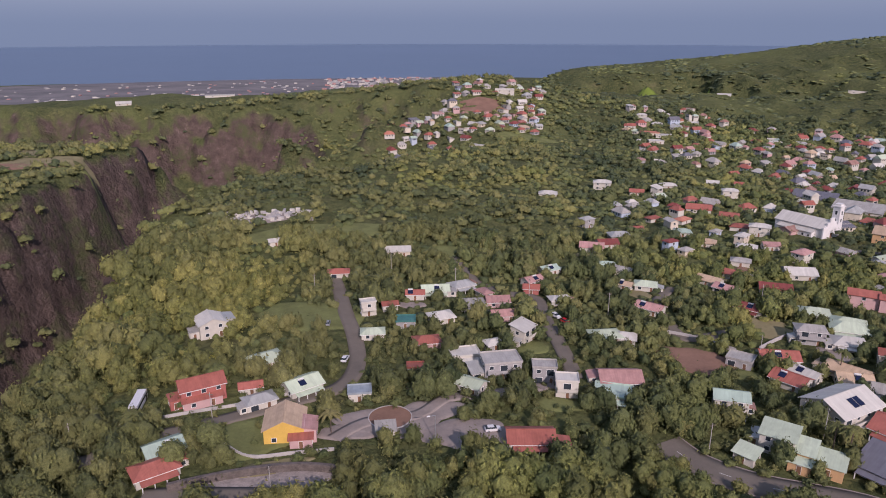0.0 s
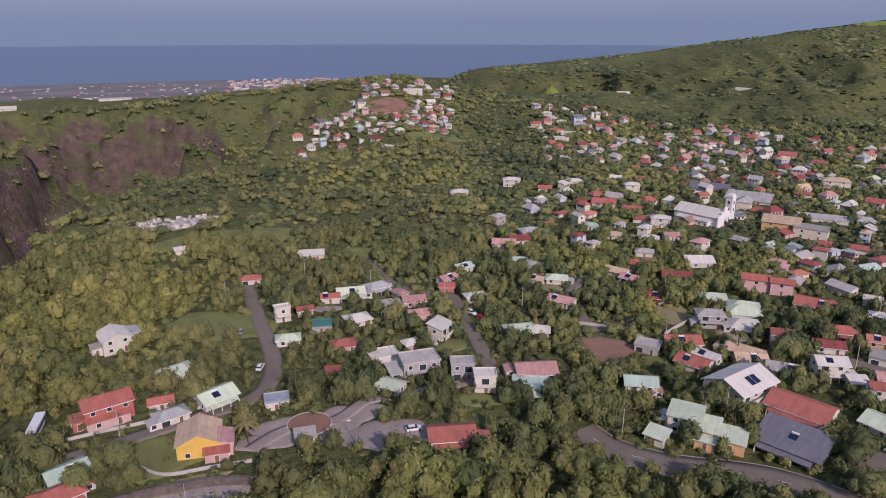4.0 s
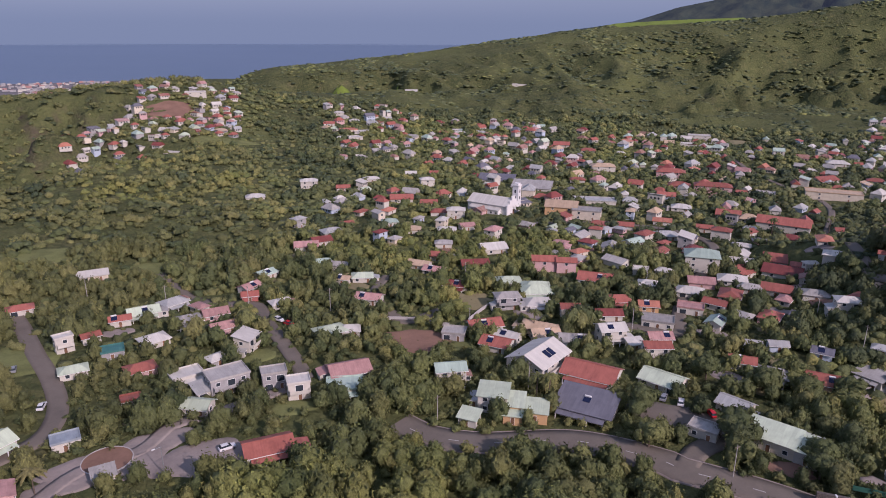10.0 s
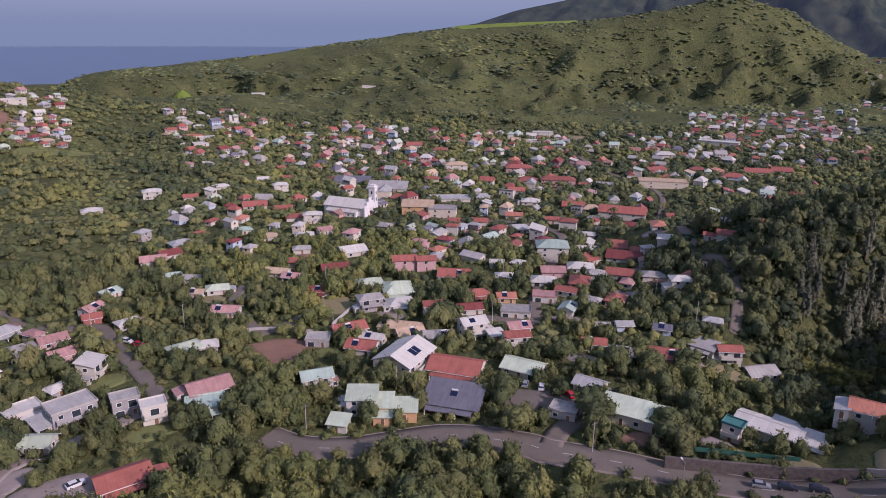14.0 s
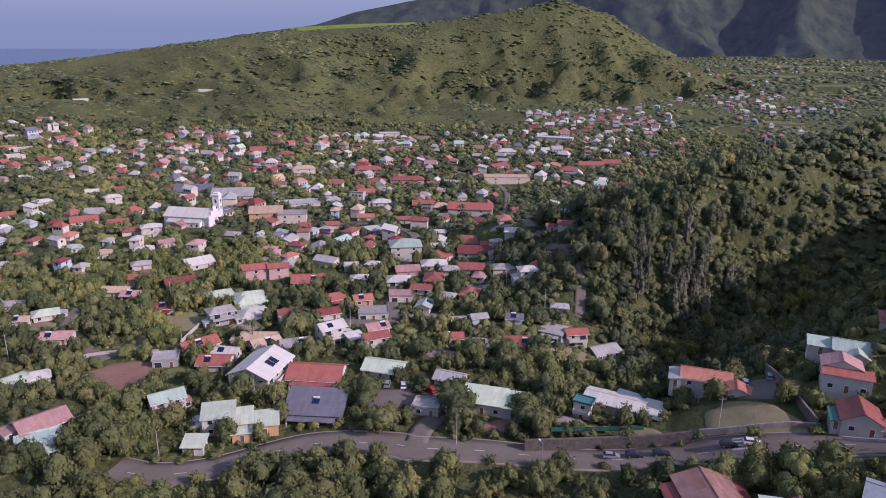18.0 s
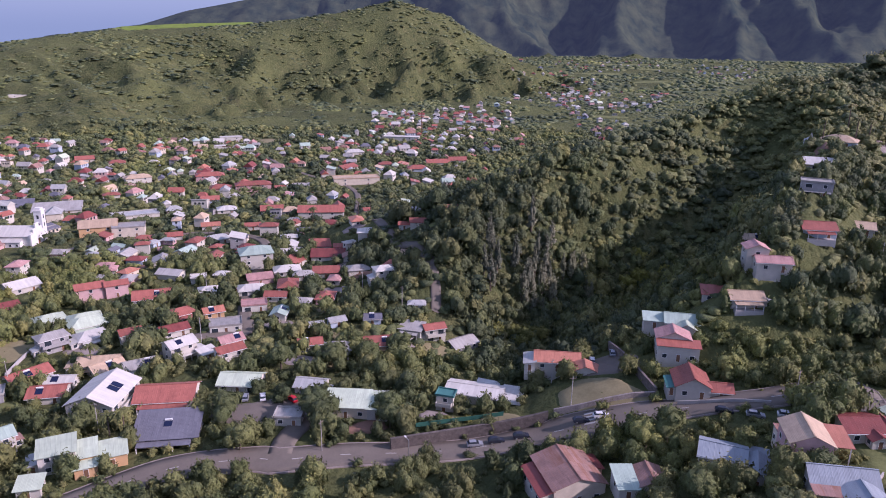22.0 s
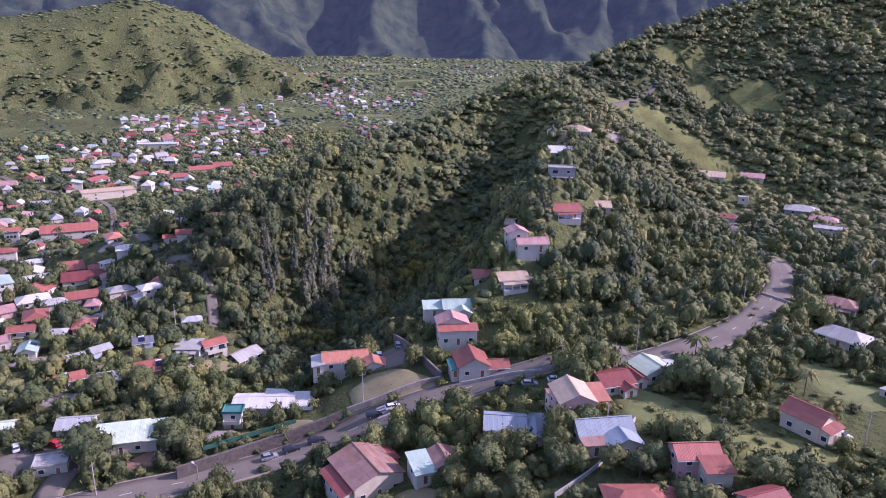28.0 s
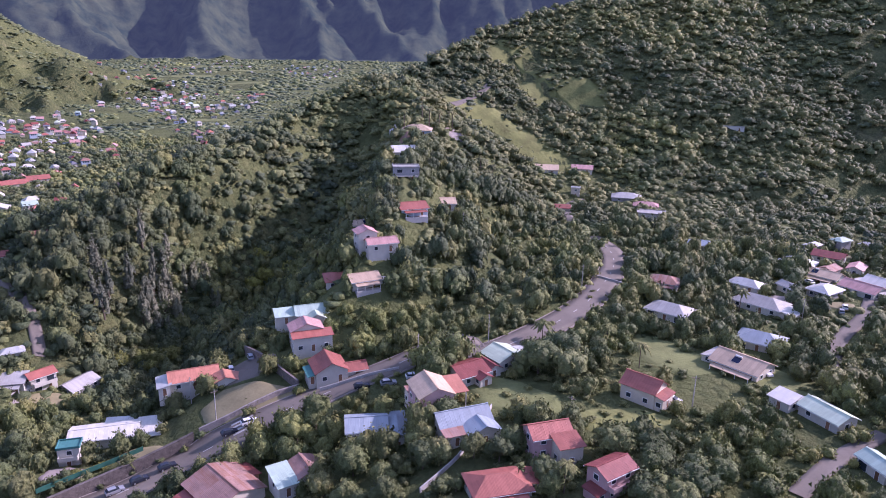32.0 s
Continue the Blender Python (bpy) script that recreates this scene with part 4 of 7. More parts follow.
def woods(name, pts, templates, mat, label, category="trees", seed=1):
    """Many trees as one stuff: pts rows of x, y, z, radius, height."""
    rng = np.random.RandomState(seed)
    pts = np.asarray(pts)
    pick = rng.randint(0, len(templates), len(pts))
    vs, fs, ts, ls, base = [], [], [], [], 0
    for k, (tv, tf, tl) in enumerate(templates):
        p = pts[pick == k]
        if not len(p):
            continue
        a = rng.rand(len(p)) * 6.283
        c, s = np.cos(a)[:, None], np.sin(a)[:, None]
        r = p[:, 3:4]
        x = (tv[None, :, 0] * c - tv[None, :, 1] * s) * r + p[:, 0:1]
        y = (tv[None, :, 0] * s + tv[None, :, 1] * c) * r + p[:, 1:2]
        z = tv[None, :, 2] * p[:, 4:5] + p[:, 2:3]
        vs.append(np.stack([x, y, z], -1).reshape(-1, 3))
        fs.append((tf[None] + (np.arange(len(p)) * len(tv))[:, None, None]).reshape(-1, 3) + base)
        ts.append(np.repeat(rng.rand(len(p)), len(tv)))
        ls.append(np.tile(tl, len(p)))
        base += len(p) * len(tv)
    me = tinted(mesh_of(name, np.concatenate(vs), np.concatenate(fs), mat, True), np.concatenate(ts), np.concatenate(ls))
    return tagged(new(name, me), label, category, kind="stuff")

# ---- roads and patches that lie on the slope ----
def line_points(pts, step):
    out = []
    n = len(pts)
    for i in range(n - 1):
        p0, p1, p2, p3 = (np.array(pts[max(0, min(n - 1, j))], float) for j in (i - 1, i, i + 1, i + 2))
        k = max(2, int(np.linalg.norm(p2 - p1) / step))
        for u in np.arange(k) / k:
            out.append(0.5 * (2 * p1 + (p2 - p0) * u + (2 * p0 - 5 * p1 + 4 * p2 - p3) * u * u + (3 * p1 - p0 - 3 * p2 + p3) * u ** 3))
    return np.array(out + [np.array(pts[-1], float)])


def ribbon(name, c, w, lift, mat, off=0.0):
    d = np.gradient(c, axis=0)
    d /= np.linalg.norm(d, axis=1)[:, None] + 1e-9
    side = np.stack([-d[:, 1], d[:, 0]], 1)
    cols = np.linspace(-w / 2, w / 2, 5) + off
    v = []
    for s in cols:
        p = c + side * s
        v.append(np.column_stack([p, land(p[:, 0], p[:, 1]) + lift]))
    v = np.stack(v, 1)
    mid = v[:, 2, 2].copy()
    v[:, :, 2] = np.maximum(v[:, :, 2], mid[:, None] - 0.35)
    edge = v[:, [0, 4]].copy()
    edge[:, :, 2] -= 1.2
    v = np.concatenate([edge[:, :1], v, edge[:, 1:]], 1)
    n, m = v.shape[:2]
    i, j = np.meshgrid(np.arange(n - 1), np.arange(m - 1), indexing="ij")
    q = (i * m + j).ravel()
    return mesh_of(name, v.reshape(-1, 3), np.stack([q, q + m, q + m + 1, q + 1], -1), mat, True)


def road(pts, w, mat=None):
    c = line_points(pts, 2.5)
    ob = tagged(new("road", ribbon("road", c, w, 0.32, mat or M_ASPHALT)), "pale gravel lane past the round pitch" if mat else "grey asphalt road winding through the village", "road", kind="structure")
    if w > 7:
        # kerbs and a broken middle line
        for s in (-1, 1):
            part("kerb", ribbon("kerb", c, 0.25, 0.42, M_GRAVEL, s * (w / 2 + 0.1)), ob, "pale concrete kerb")
        for i in range(2, len(c) - 3, 4):
            part("road_mark", ribbon("road_mark", c[i:i + 2], 0.18, 0.36, M_PAINT), ob)
    if w > 9:
        # the white bars of the crossing
        k = int(np.argmin(np.hypot(c[:, 0] - 155.5, c[:, 1] - 41.5)))
        for i in range(7):
            part("crossing_bar", ribbon("crossing_bar", line_points([c[k - 1], c[k + 1]], 1.0), 0.5, 0.37, M_PAINT, -3.6 + 1.2 * i), ob, "worn white crossing bar")
    for x, y in c[::2]:
        TAKEN.append((x, y, w / 2 + 0.8))
    return ob


def patch(x, y, a, b, turn, mat, word):
    """A yard, lawn or field with an uneven rim."""
    rng = np.random.RandomState(int(abs(x * 7 + y * 3)))
    ph = rng.rand(3) * 6.283
    n, k = 40, 7
    ang = np.arange(n) * 6.283185 / n
    rim = 1 + 0.10 * np.sin(2 * ang + ph[0]) + 0.08 * np.sin(3 * ang + ph[1]) + 0.05 * np.sin(7 * ang + ph[2])
    u = np.linspace(0.02, 1, k)[:, None] * rim[None]
    px, py = u * a * np.cos(ang), u * b * np.sin(ang)
    c, s = math.cos(radians(turn)), math.sin(radians(turn))
    X, Y = x + px * c - py * s, y + px * s + py * c
    Z = land(X, Y) + 0.26
    Z[-1] -= 0.8
    v = np.stack([X, Y, Z], -1).reshape(-1, 3)
    i, j = np.meshgrid(np.arange(k - 1), np.arange(n), indexing="ij")
    q, r = (i * n + j).ravel(), (i * n + (j + 1) % n).ravel()
    f = np.stack([q, q + n, r + n, r], -1)
    tagged(new("field" if word in ("lawn", "bright", "dry", "meadow") else "yard", mesh_of("patch", v, f, mat, True)), {"lawn": "patch of mown green grass", "meadow": "sunlit yellow-green meadow on the hillside", "bright": "bright green open pasture on the slope", "dry": "dry yellowish grass clearing", "earth": "bare red-brown earth clearing", "gravel": "pale gravel yard beside the road", "asphalt": "grey asphalt parking yard", "stone": "old grey stone-paved embankment above the road"}[word], "field" if word in ("lawn", "bright", "dry", "meadow") else "yard", kind="structure")
    m = max(1, int(a / max(b, 1) + 0.5))
    for t in np.linspace(-1, 1, 2 * m + 1)[1::2] if m > 1 else [0.0]:
        TAKEN.append((x + t * a * 0.85 * c, y + t * a * 0.85 * s, min(b, a) * {"meadow": 0.8, "lawn": 0.78, "dry": 0.7}.get(word, 0.92)))

# ---- roads, yards and fields ----
road([(56.0, 153.8), (61.4, 144.4), (73.1, 136.0), (95.4, 127.8), (109.7, 111.1), (110.8, 107.6), (122.7, 92.9), (132.4, 79.1), (142.8, 65.1), (152.6, 53.4), (158.5, 38.9), (167.5, 21.0), (174.0, 3.2), (183.7, -13.1), (175.3, -19.1), (191.1, -39.2), (213.8, -59.1), (249.1, -76.5), (279.0, -82.5), (296.1, -78.3)], 9.6)
road([(-101.5, 135.5), (-93.0, 141.6), (-83.8, 147.9), (-74.3, 155.5), (-64.6, 161.1), (-54.2, 166.7), (-36.1, 177.0), (-29.0, 184.2), (-27.0, 198.1), (-29.9, 216.6), (-35.6, 236.7), (-41.4, 260.1), (-45.8, 274.7)], 5.5)
road([(4.1, 301.1), (9.2, 284.1), (15.2, 267.5), (25.8, 257.4), (36.1, 250.9), (36.3, 233.0), (37.9, 213.4), (39.1, 197.8), (39.4, 186.8)], 5)
road([(-28.0, 155.2), (-20.3, 163.8), (-6.8, 167.6), (0.9, 176.2), (10.6, 177.8), (24.0, 181.2), (38.9, 186.8)], 4.5, M_GRAVEL)
road([(91.7, 261.4), (80.0, 244.3), (79.9, 226.7), (82.2, 215.7), (97.7, 218.9)], 4.5)
road([(135.3, 112.3), (126.8, 112.2), (118.7, 110.9), (113.6, 108.2)], 6)
road([(212.4, 119.6), (226.0, 128.7), (242.3, 146.5), (254.9, 167.7), (311.5, 226.6), (409.1, 303.0), (441.8, 386.8), (488.7, 463.7)], 4)
road([(136.5, 179.3), (152.6, 179.2), (163.9, 168.4), (185.6, 190.0), (258.5, 249.8), (240.7, 301.2), (179.4, 316.8)], 5)
road([(110.9, -73.3), (121.8, -87.4), (130.3, -103.1)], 3.8)
road([(165.8, -111.9), (185.1, -126.7), (200.4, -143.5), (222.2, -160.5)], 4.5)
road([(321.1, -76.2), (367.3, -84.9), (395.1, -102.5)], 4)
road([(447.3, -25.3), (480.1, -46.1), (515.4, -69.7)], 4)
patch(-48.9, 233.3, 24, 14, -8, M_LAWN, "lawn")
patch(80.6, 199.8, 13, 11, -22, M_EARTH, "earth")
patch(6.7, 157.5, 15, 8, -2, M_GRAVEL, "gravel")
patch(-14.2, 163.9, 15, 9, 5, M_GRAVEL, "gravel")
patch(-43.6, 134.8, 24, 6.5, 24, M_EMBANK, "stone")
patch(-40.8, 142.0, 12, 3, 22, M_DRY, "dry")
patch(-2.2, 170.3, 9, 6, 1, M_GRAVEL, "gravel")
patch(-24.2, 158.9, 9, 5, 9, M_GRAVEL, "gravel")
road([(-67.2, 131.3), (-45.8, 131.4), (-23.2, 131.5)], 6)
patch(-48.3, 155.4, 15, 10, 17, M_LAWN, "lawn")
patch(112.5, 223.9, 12, 9, -27, M_DRY, "dry")
patch(168.6, 43.5, 14, 8, -101, M_DRY, "dry")
patch(156.2, 66.3, 9, 5, -87, M_DRY, "dry")
patch(127.7, 122.5, 17, 9, -61, M_ASPHALT, "asphalt")
patch(184.2, 46.5, 10, 7, -76, M_ASPHALT, "asphalt")
patch(151.7, -24.5, 14, 9, -129, M_LAWN, "lawn")
patch(173.4, -72.0, 16, 10, -153, M_LAWN, "lawn")
patch(155.1, -91.3, 14, 9, -150, M_LAWN, "lawn")
patch(175.0, -109.5, 9, 6, -152, M_BRIGHT, "bright")
patch(136.4, -48.3, 13, 8, -109, M_MEADOW, "meadow")
patch(560.6, 468.3, 34, 26, -50, M_LAWN, "lawn")
patch(588.9, 520.3, 40, 25, -49, M_DRY, "dry")
patch(344.2, 1098.5, 60, 25, 3, M_BRIGHT, "bright")
patch(-29.6, 618.7, 30, 14, 3, M_LAWN, "lawn")
patch(78.2, 660.8, 30, 12, -7, M_LAWN, "lawn")
patch(-61.9, 327.9, 42, 14, 19, M_LAWN, "lawn")
patch(514.9, 621.8, 22, 10, -30, M_EARTH, "earth")
patch(371.1, 11.4, 18, 9, -88, M_EARTH, "earth")
patch(-94.3, 347.4, 22, 10, 15, M_GRAVEL, "gravel")
patch(39.1, 745.1, 30, 22, -3, M_EARTH, "earth")
patch(1030.8, 293.4, 30, 15, -74, M_LAWN, "lawn")
patch(1607.8, 349.6, 50, 18, -78, M_BRIGHT, "bright")
patch(1972.5, 494.4, 60, 26, -76, M_DRY, "dry")
patch(2080.0, 640.0, 90, 40, -74, M_LAWN, "lawn")
patch(1800.0, 430.0, 70, 26, -76, M_LAWN, "lawn")
patch(2350.0, 560.0, 90, 34, -76, M_LAWN, "lawn")
patch(1500.0, 330.0, 50, 18, -76, M_DRY, "dry")
patch(2600.0, 720.0, 100, 60, -74, M_LAWN, "lawn")
patch(-1.1, 307.7, 10, 8, 0, M_LAWN, "lawn")
patch(448.5, -40.9, 34, 14, -120, M_MEADOW, "meadow")
patch(444.5, -59.8, 36, 16, -123, M_MEADOW, "meadow")
patch(437.7, -79.6, 30, 14, -125, M_MEADOW, "meadow")
patch(506.5, -103.2, 40, 18, -102, M_MEADOW, "meadow")
patch(536.1, -76.2, 26, 13, -98, M_MEADOW, "meadow")
patch(-350.0, 560.0, 60, 34, 20, M_DRY, "dry")
patch(-300.0, 520.0, 40, 22, 24, M_DRY, "dry")
patch(-325.0, 500.0, 34, 16, 24, M_EARTH, "earth")
patch(-268.0, 505.0, 30, 14, 27, M_LAWN, "lawn")
patch(385.4, -23.7, 9, 7, -94, M_EMBANK, "stone")
patch(340.8, 6.0, 12, 8, -89, M_EARTH, "earth")
patch(1120.0, 1258.0, 150, 60, -36, M_BRIGHT, "bright")

# ---- the houses: place, turn, length, roof shape, roof and wall colour, storeys ----
compound(-79.4, 219.8, 30, "two-storey white house with a pale gabled roof and deck", [(-4.5, 4.5, -4.5, 4.5, 5.0, "gy", 1.8, "W", "w"), (-7.5, -4.52, -3, 2, 2.6, "f", 0, "Y", "w"), (4.52, 7.5, -2, 4, 4.6, "r", 0.6, "S", "w")])
compound(-67.7, 175.0, 30, "two-storey red house with a red roof and arched veranda", [(-6, 6, -2.5, 4.5, 5.2, "gx", 1.8, "R", "d"), (-6, 4.5, -4.6, -2.52, 2.6, "m", 0.5, "R", "p"), (-9, -6.02, -2, 3, 2.6, "f", 0, "R", "d")])
house(-55.0, 195.5, 36, 10.5, "h", "G", "w", 1)
house(-55.1, 178.7, 17, 6.1, "g", "R", "w", 1)
house(-50.8, 171.5, 32, 8.1, "h", "S", "w", 1)
house(-40.7, 180.0, 38, 9.8, "g", "G", "w", 1)
compound(-40.1, 157.5, 8, "yellow and pink house with a wide tan gabled roof", [(-5.5, 4.5, -5, 5, 4.2, "gy", 2.4, "T", "y"), (1.0, 6.5, -7.5, -5.02, 2.6, "m", 0.5, "R", "p"), (4.52, 7.5, -5, 1, 3.6, "r", 0.9, "P", "p")])
house(-68.3, 147.5, 37, 8.7, "g", "A", "w", 1)
house(-67.1, 139.1, 36, 9.9, "h", "R", "w", 1)
house(-27.4, 236.7, 17, 5.4, "f", "W", "w", 2)
house(-43.6, 275.2, 9, 8.3, "h", "R", "w", 1)
house(-19.8, 240.6, 15, 5.5, "g", "R", "w", 1)
house(-24.0, 218.4, 6, 7.6, "h", "G", "w", 1)
house(-3.1, 255.8, 6, 10.3, "g", "G", "w", 1)
house(-10.7, 250.8, 2, 6.7, "g", "R", "w", 1)
house(-20.6, 302.7, 4, 11.1, "g", "W", "c", 1)
house(-77.4, 308.4, 24, 5.9, "g", "W", "w", 1)
house(-13.2, 227.5, 3, 6.6, "f", "N", "g", 1)
house(-0.8, 230.6, 20, 8.4, "h", "W", "w", 1)
house(-5.5, 212.2, 11, 8.4, "h", "R", "p", 1)
house(-8.5, 193.0, 3, 5.0, "f", "R", "w", 1)
house(-23.7, 176.6, 8, 6.4, "f", "B", "w", 1)
house(6.8, 202.2, 13, 9.0, "f", "W", "w", 1)
house(8.4, 181.3, 327, 7.0, "g", "G", "w", 1)
house(17.4, 191.8, 10, 11.3, "f", "Y", "g", 2)
house(11.3, 190.3, 17, 6.8, "s", "S", "w", 1)
house(26.6, 213.2, 53, 7.4, "s", "W", "w", 2)
house(20.5, 245.4, 5, 8.3, "g", "P", "p", 1)
house(10.8, 242.6, 7, 8.8, "h", "Y", "w", 1)
house(21.4, 230.7, 10, 8.2, "g", "P", "p", 1)
house(34.8, 258.0, 352, 5.8, "g", "R", "d", 1)
house(44.1, 246.4, 10, 7.5, "h", "W", "w", 1)
house(30.1, 187.2, 356, 7.0, "f", "Y", "g", 2)
house(35.4, 178.9, 354, 6.2, "f", "W", "w", 2)
house(53.8, 212.4, 6, 10.1, "h", "G", "c", 1)
house(60.2, 211.6, 344, 6.8, "h", "W", "w", 1)
house(51.7, 184.0, 359, 11.8, "g", "P", "w", 1)
house(48.1, 175.4, 345, 10.3, "f", "A", "w", 1)
house(76.0, 237.7, 322, 9.4, "g", "P", "w", 1)
house(70.2, 286.5, 356, 9.3, "h", "A", "w", 1)
house(76.7, 280.2, 325, 7.3, "g", "Y", "w", 1)
house(72.5, 261.5, 324, 6.1, "g", "T", "w", 1)
house(80.7, 260.8, 343, 8.2, "h", "G", "w", 1)
house(109.2, 268.9, 313, 9.5, "g", "T", "w", 1)
house(112.0, 259.4, 312, 7.8, "g", "P", "w", 1)
house(122.7, 277.5, 316, 7.2, "g", "R", "w", 1)
house(127.2, 272.9, 315, 7.6, "g", "Y", "w", 1)
house(132.4, 261.0, 343, 11.5, "g", "D", "w", 1)
house(112.5, 238.0, 320, 9.1, "g", "D", "w", 1)
house(150.9, 279.6, 352, 11.7, "g", "W", "w", 1)
house(78.2, 168.6, 345, 8.7, "g", "A", "w", 2)
compound(84.5, 149.0, 325, "orange and white house with stepped pale green roofs", [(-6, 2, -2.5, 4.5, 5.0, "m", 0.9, "G", "w"), (2.02, 6.5, -4, 3, 3.6, "m", 0.8, "G", "o"), (6.52, 13, -5, 1.5, 2.9, "m", 0.8, "G", "o"), (1.5, 6.5, -7, -4.02, 2.5, "m", 0.4, "G", "o"), (-8.5, -6.02, -1, 4, 2.4, "l", 0.5, "S", "w")])
house(73.7, 146.3, 313, 5.0, "s", "G", "w", 1)
solar(house(106.9, 165.9, 27, 16.2, "g", "W", "w", 2))
house(93.3, 198.1, 325, 7.6, "f", "Y", "g", 1)
house(105.5, 199.6, 352, 11.4, "g", "R", "w", 1)
house(121.8, 212.7, 345, 8.8, "h", "Y", "g", 2)
house(135.1, 235.1, 340, 9.5, "h", "G", "w", 1)
house(139.3, 220.4, 338, 11.5, "h", "G", "w", 1)
house(132.2, 207.7, 343, 9.6, "h", "W", "w", 1)
house(122.1, 189.1, 312, 11.7, "g", "T", "w", 1)
house(102.8, 185.0, 311, 9.5, "g", "R", "w", 1)
house(109.0, 188.4, 305, 7.6, "g", "W", "w", 1)
house(158.0, 244.9, 332, 10.1, "g", "R", "p", 2)
house(165.3, 238.7, 330, 8.1, "g", "R", "p", 2)
house(141.8, 224.9, 333, 10.6, "h", "G", "w", 1)
house(137.0, 193.7, 335, 6.5, "g", "R", "c", 2)
house(160.8, 197.9, 341, 9.6, "h", "R", "w", 1)
house(168.7, 189.2, 328, 6.9, "g", "O", "o", 1)
house(149.7, 188.0, 336, 9.0, "g", "D", "w", 1)
house(120.9, 184.5, 347, 9.2, "g", "T", "w", 1)
house(126.8, 176.6, 329, 9.0, "g", "Y", "w", 1)
house(139.6, 173.3, 346, 8.7, "g", "W", "w", 2)
house(143.0, 164.8, 349, 5.0, "s", "W", "w", 1)
house(144.6, 156.4, 337, 8.2, "g", "R", "w", 2)
house(153.8, 165.6, 337, 7.6, "g", "P", "w", 1)
house(118.0, 153.6, 307, 15.7, "g", "R", "w", 1)
house(105.9, 138.9, 308, 15.7, "s", "K", "c", 1)
house(135.1, 141.9, 296, 11.7, "g", "G", "w", 1)
house(144.0, 122.8, 290, 8.4, "g", "S", "w", 1)
compound(140.9, 103.7, 296, "cream shed with a pale green and white low roof", [(-9, 3, -4, 4, 3.3, "m", 1.2, "G", "c"), (3.02, 8.5, -4.2, 3.5, 3.2, "m", 1.1, "G", "w"), (2, 8, 3.6, 7, 2.6, "f", 0, "S", "w")])
house(177.6, 149.2, 320, 6.0, "g", "S", "b", 1)
house(184.9, 145.0, 328, 5.7, "g", "S", "b", 1)
house(168.9, 132.4, 308, 8.2, "h", "Y", "w", 1)
house(166.4, 141.9, 315, 7.5, "g", "R", "w", 1)
house(182.9, 126.4, 310, 11.4, "g", "R", "t", 1)
house(221.5, 218.1, 320, 14.0, "h", "A", "w", 3)
house(205.6, 201.3, 324, 10.0, "g", "P", "p", 1)
house(219.7, 198.4, 317, 11.0, "h", "W", "w", 1)
house(193.8, 194.6, 315, 9.6, "h", "W", "w", 1)
house(169.4, 222.2, 318, 14.4, "g", "R", "w", 1)
house(192.5, 222.8, 319, 6.2, "f", "W", "w", 1)
house(184.7, 207.9, 318, 8.3, "h", "W", "w", 1)
house(241.0, 214.0, 317, 11.6, "f", "W", "w", 1)
house(258.6, 208.3, 309, 14.3, "g", "R", "w", 1)
house(246.2, 196.5, 304, 14.9, "g", "D", "w", 1)
house(218.1, 187.8, 311, 8.5, "h", "Y", "w", 1)
house(227.0, 182.7, 309, 10.7, "g", "R", "w", 1)
house(230.9, 168.7, 316, 9.0, "h", "Y", "w", 1)
house(182.0, 181.6, 315, 9.1, "f", "P", "w", 1)
house(162.3, 176.3, 317, 10.7, "f", "Y", "w", 1)
house(194.0, 135.6, 305, 5.9, "g", "K", "b", 1)
house(203.1, 115.4, 320, 7.5, "g", "R", "w", 2)
house(198.9, 121.9, 282, 8.2, "s", "Y", "w", 1)
house(209.4, 107.5, 337, 10.5, "g", "Y", "g", 1)
house(209.4, 126.3, 301, 6.1, "h", "S", "w", 1)
compound(168.3, 78.0, 284, "long white workshop with a bright white sheet roof", [(-11, 5.5, -4, 4, 3.2, "gx", 1.1, "W", "w"), (5.52, 11, -5, 3.5, 2.9, "m", 0.9, "W", "c"), (-3, 3, 4.02, 7, 2.6, "r", 0.4, "S", "w")])
house(156.9, 84.7, 284, 5.0, "f", "N", "w", 2)
house(126.4, 116.1, 299, 7.2, "f", "Y", "w", 1)
compound(181.0, 58.0, 292, "white house with orange-red gabled roofs above the road", [(-9, 4, -1, 6, 2.9, "gx", 1.7, "O", "w"), (1.5, 9, -6, -1.02, 2.9, "gy", 1.5, "O", "w"), (-12, -9.02, -2, 5, 2.3, "l", 0.7, "S", "w")], 2.2)
compound(189.0, 30.0, 288, "two-storey white house with a pink gable and red terrace roof", [(-4.5, 4.5, -1, 5, 5.2, "gy", 1.9, "P", "w"), (-4.5, 6.5, -4.5, -1.02, 4.4, "m", 0.7, "R", "w")])
compound(175.0, 21.5, 290, "white house with a red gabled roof and a red porch", [(-5, 3.5, -4, 5, 3.3, "gy", 2.3, "R", "w"), (3.52, 9, -3.5, 1.5, 2.4, "gx", 1.2, "R", "w"), (-6.8, -5.02, -3, 3, 2.2, "l", 0.5, "N", "w")])
compound(203.0, 32.5, 287, "white house with a pale mint green gabled roof", [(-3, 8, -3.5, 4, 2.9, "gx", 1.6, "A", "w"), (0, 5, -7, -3.52, 2.7, "gy", 1.2, "G", "w"), (-9, -3.02, -2.5, 3, 2.5, "m", 0.7, "A", "w")])
house(213.6, 15.4, 294, 9.5, "g", "T", "w", 1)
TAKEN.append((205.9, 14.9, 4.0))
house(218.9, 24.5, 286, 7.3, "s", "R", "w", 1)
TAKEN.append((212.2, 23.8, 4.0))
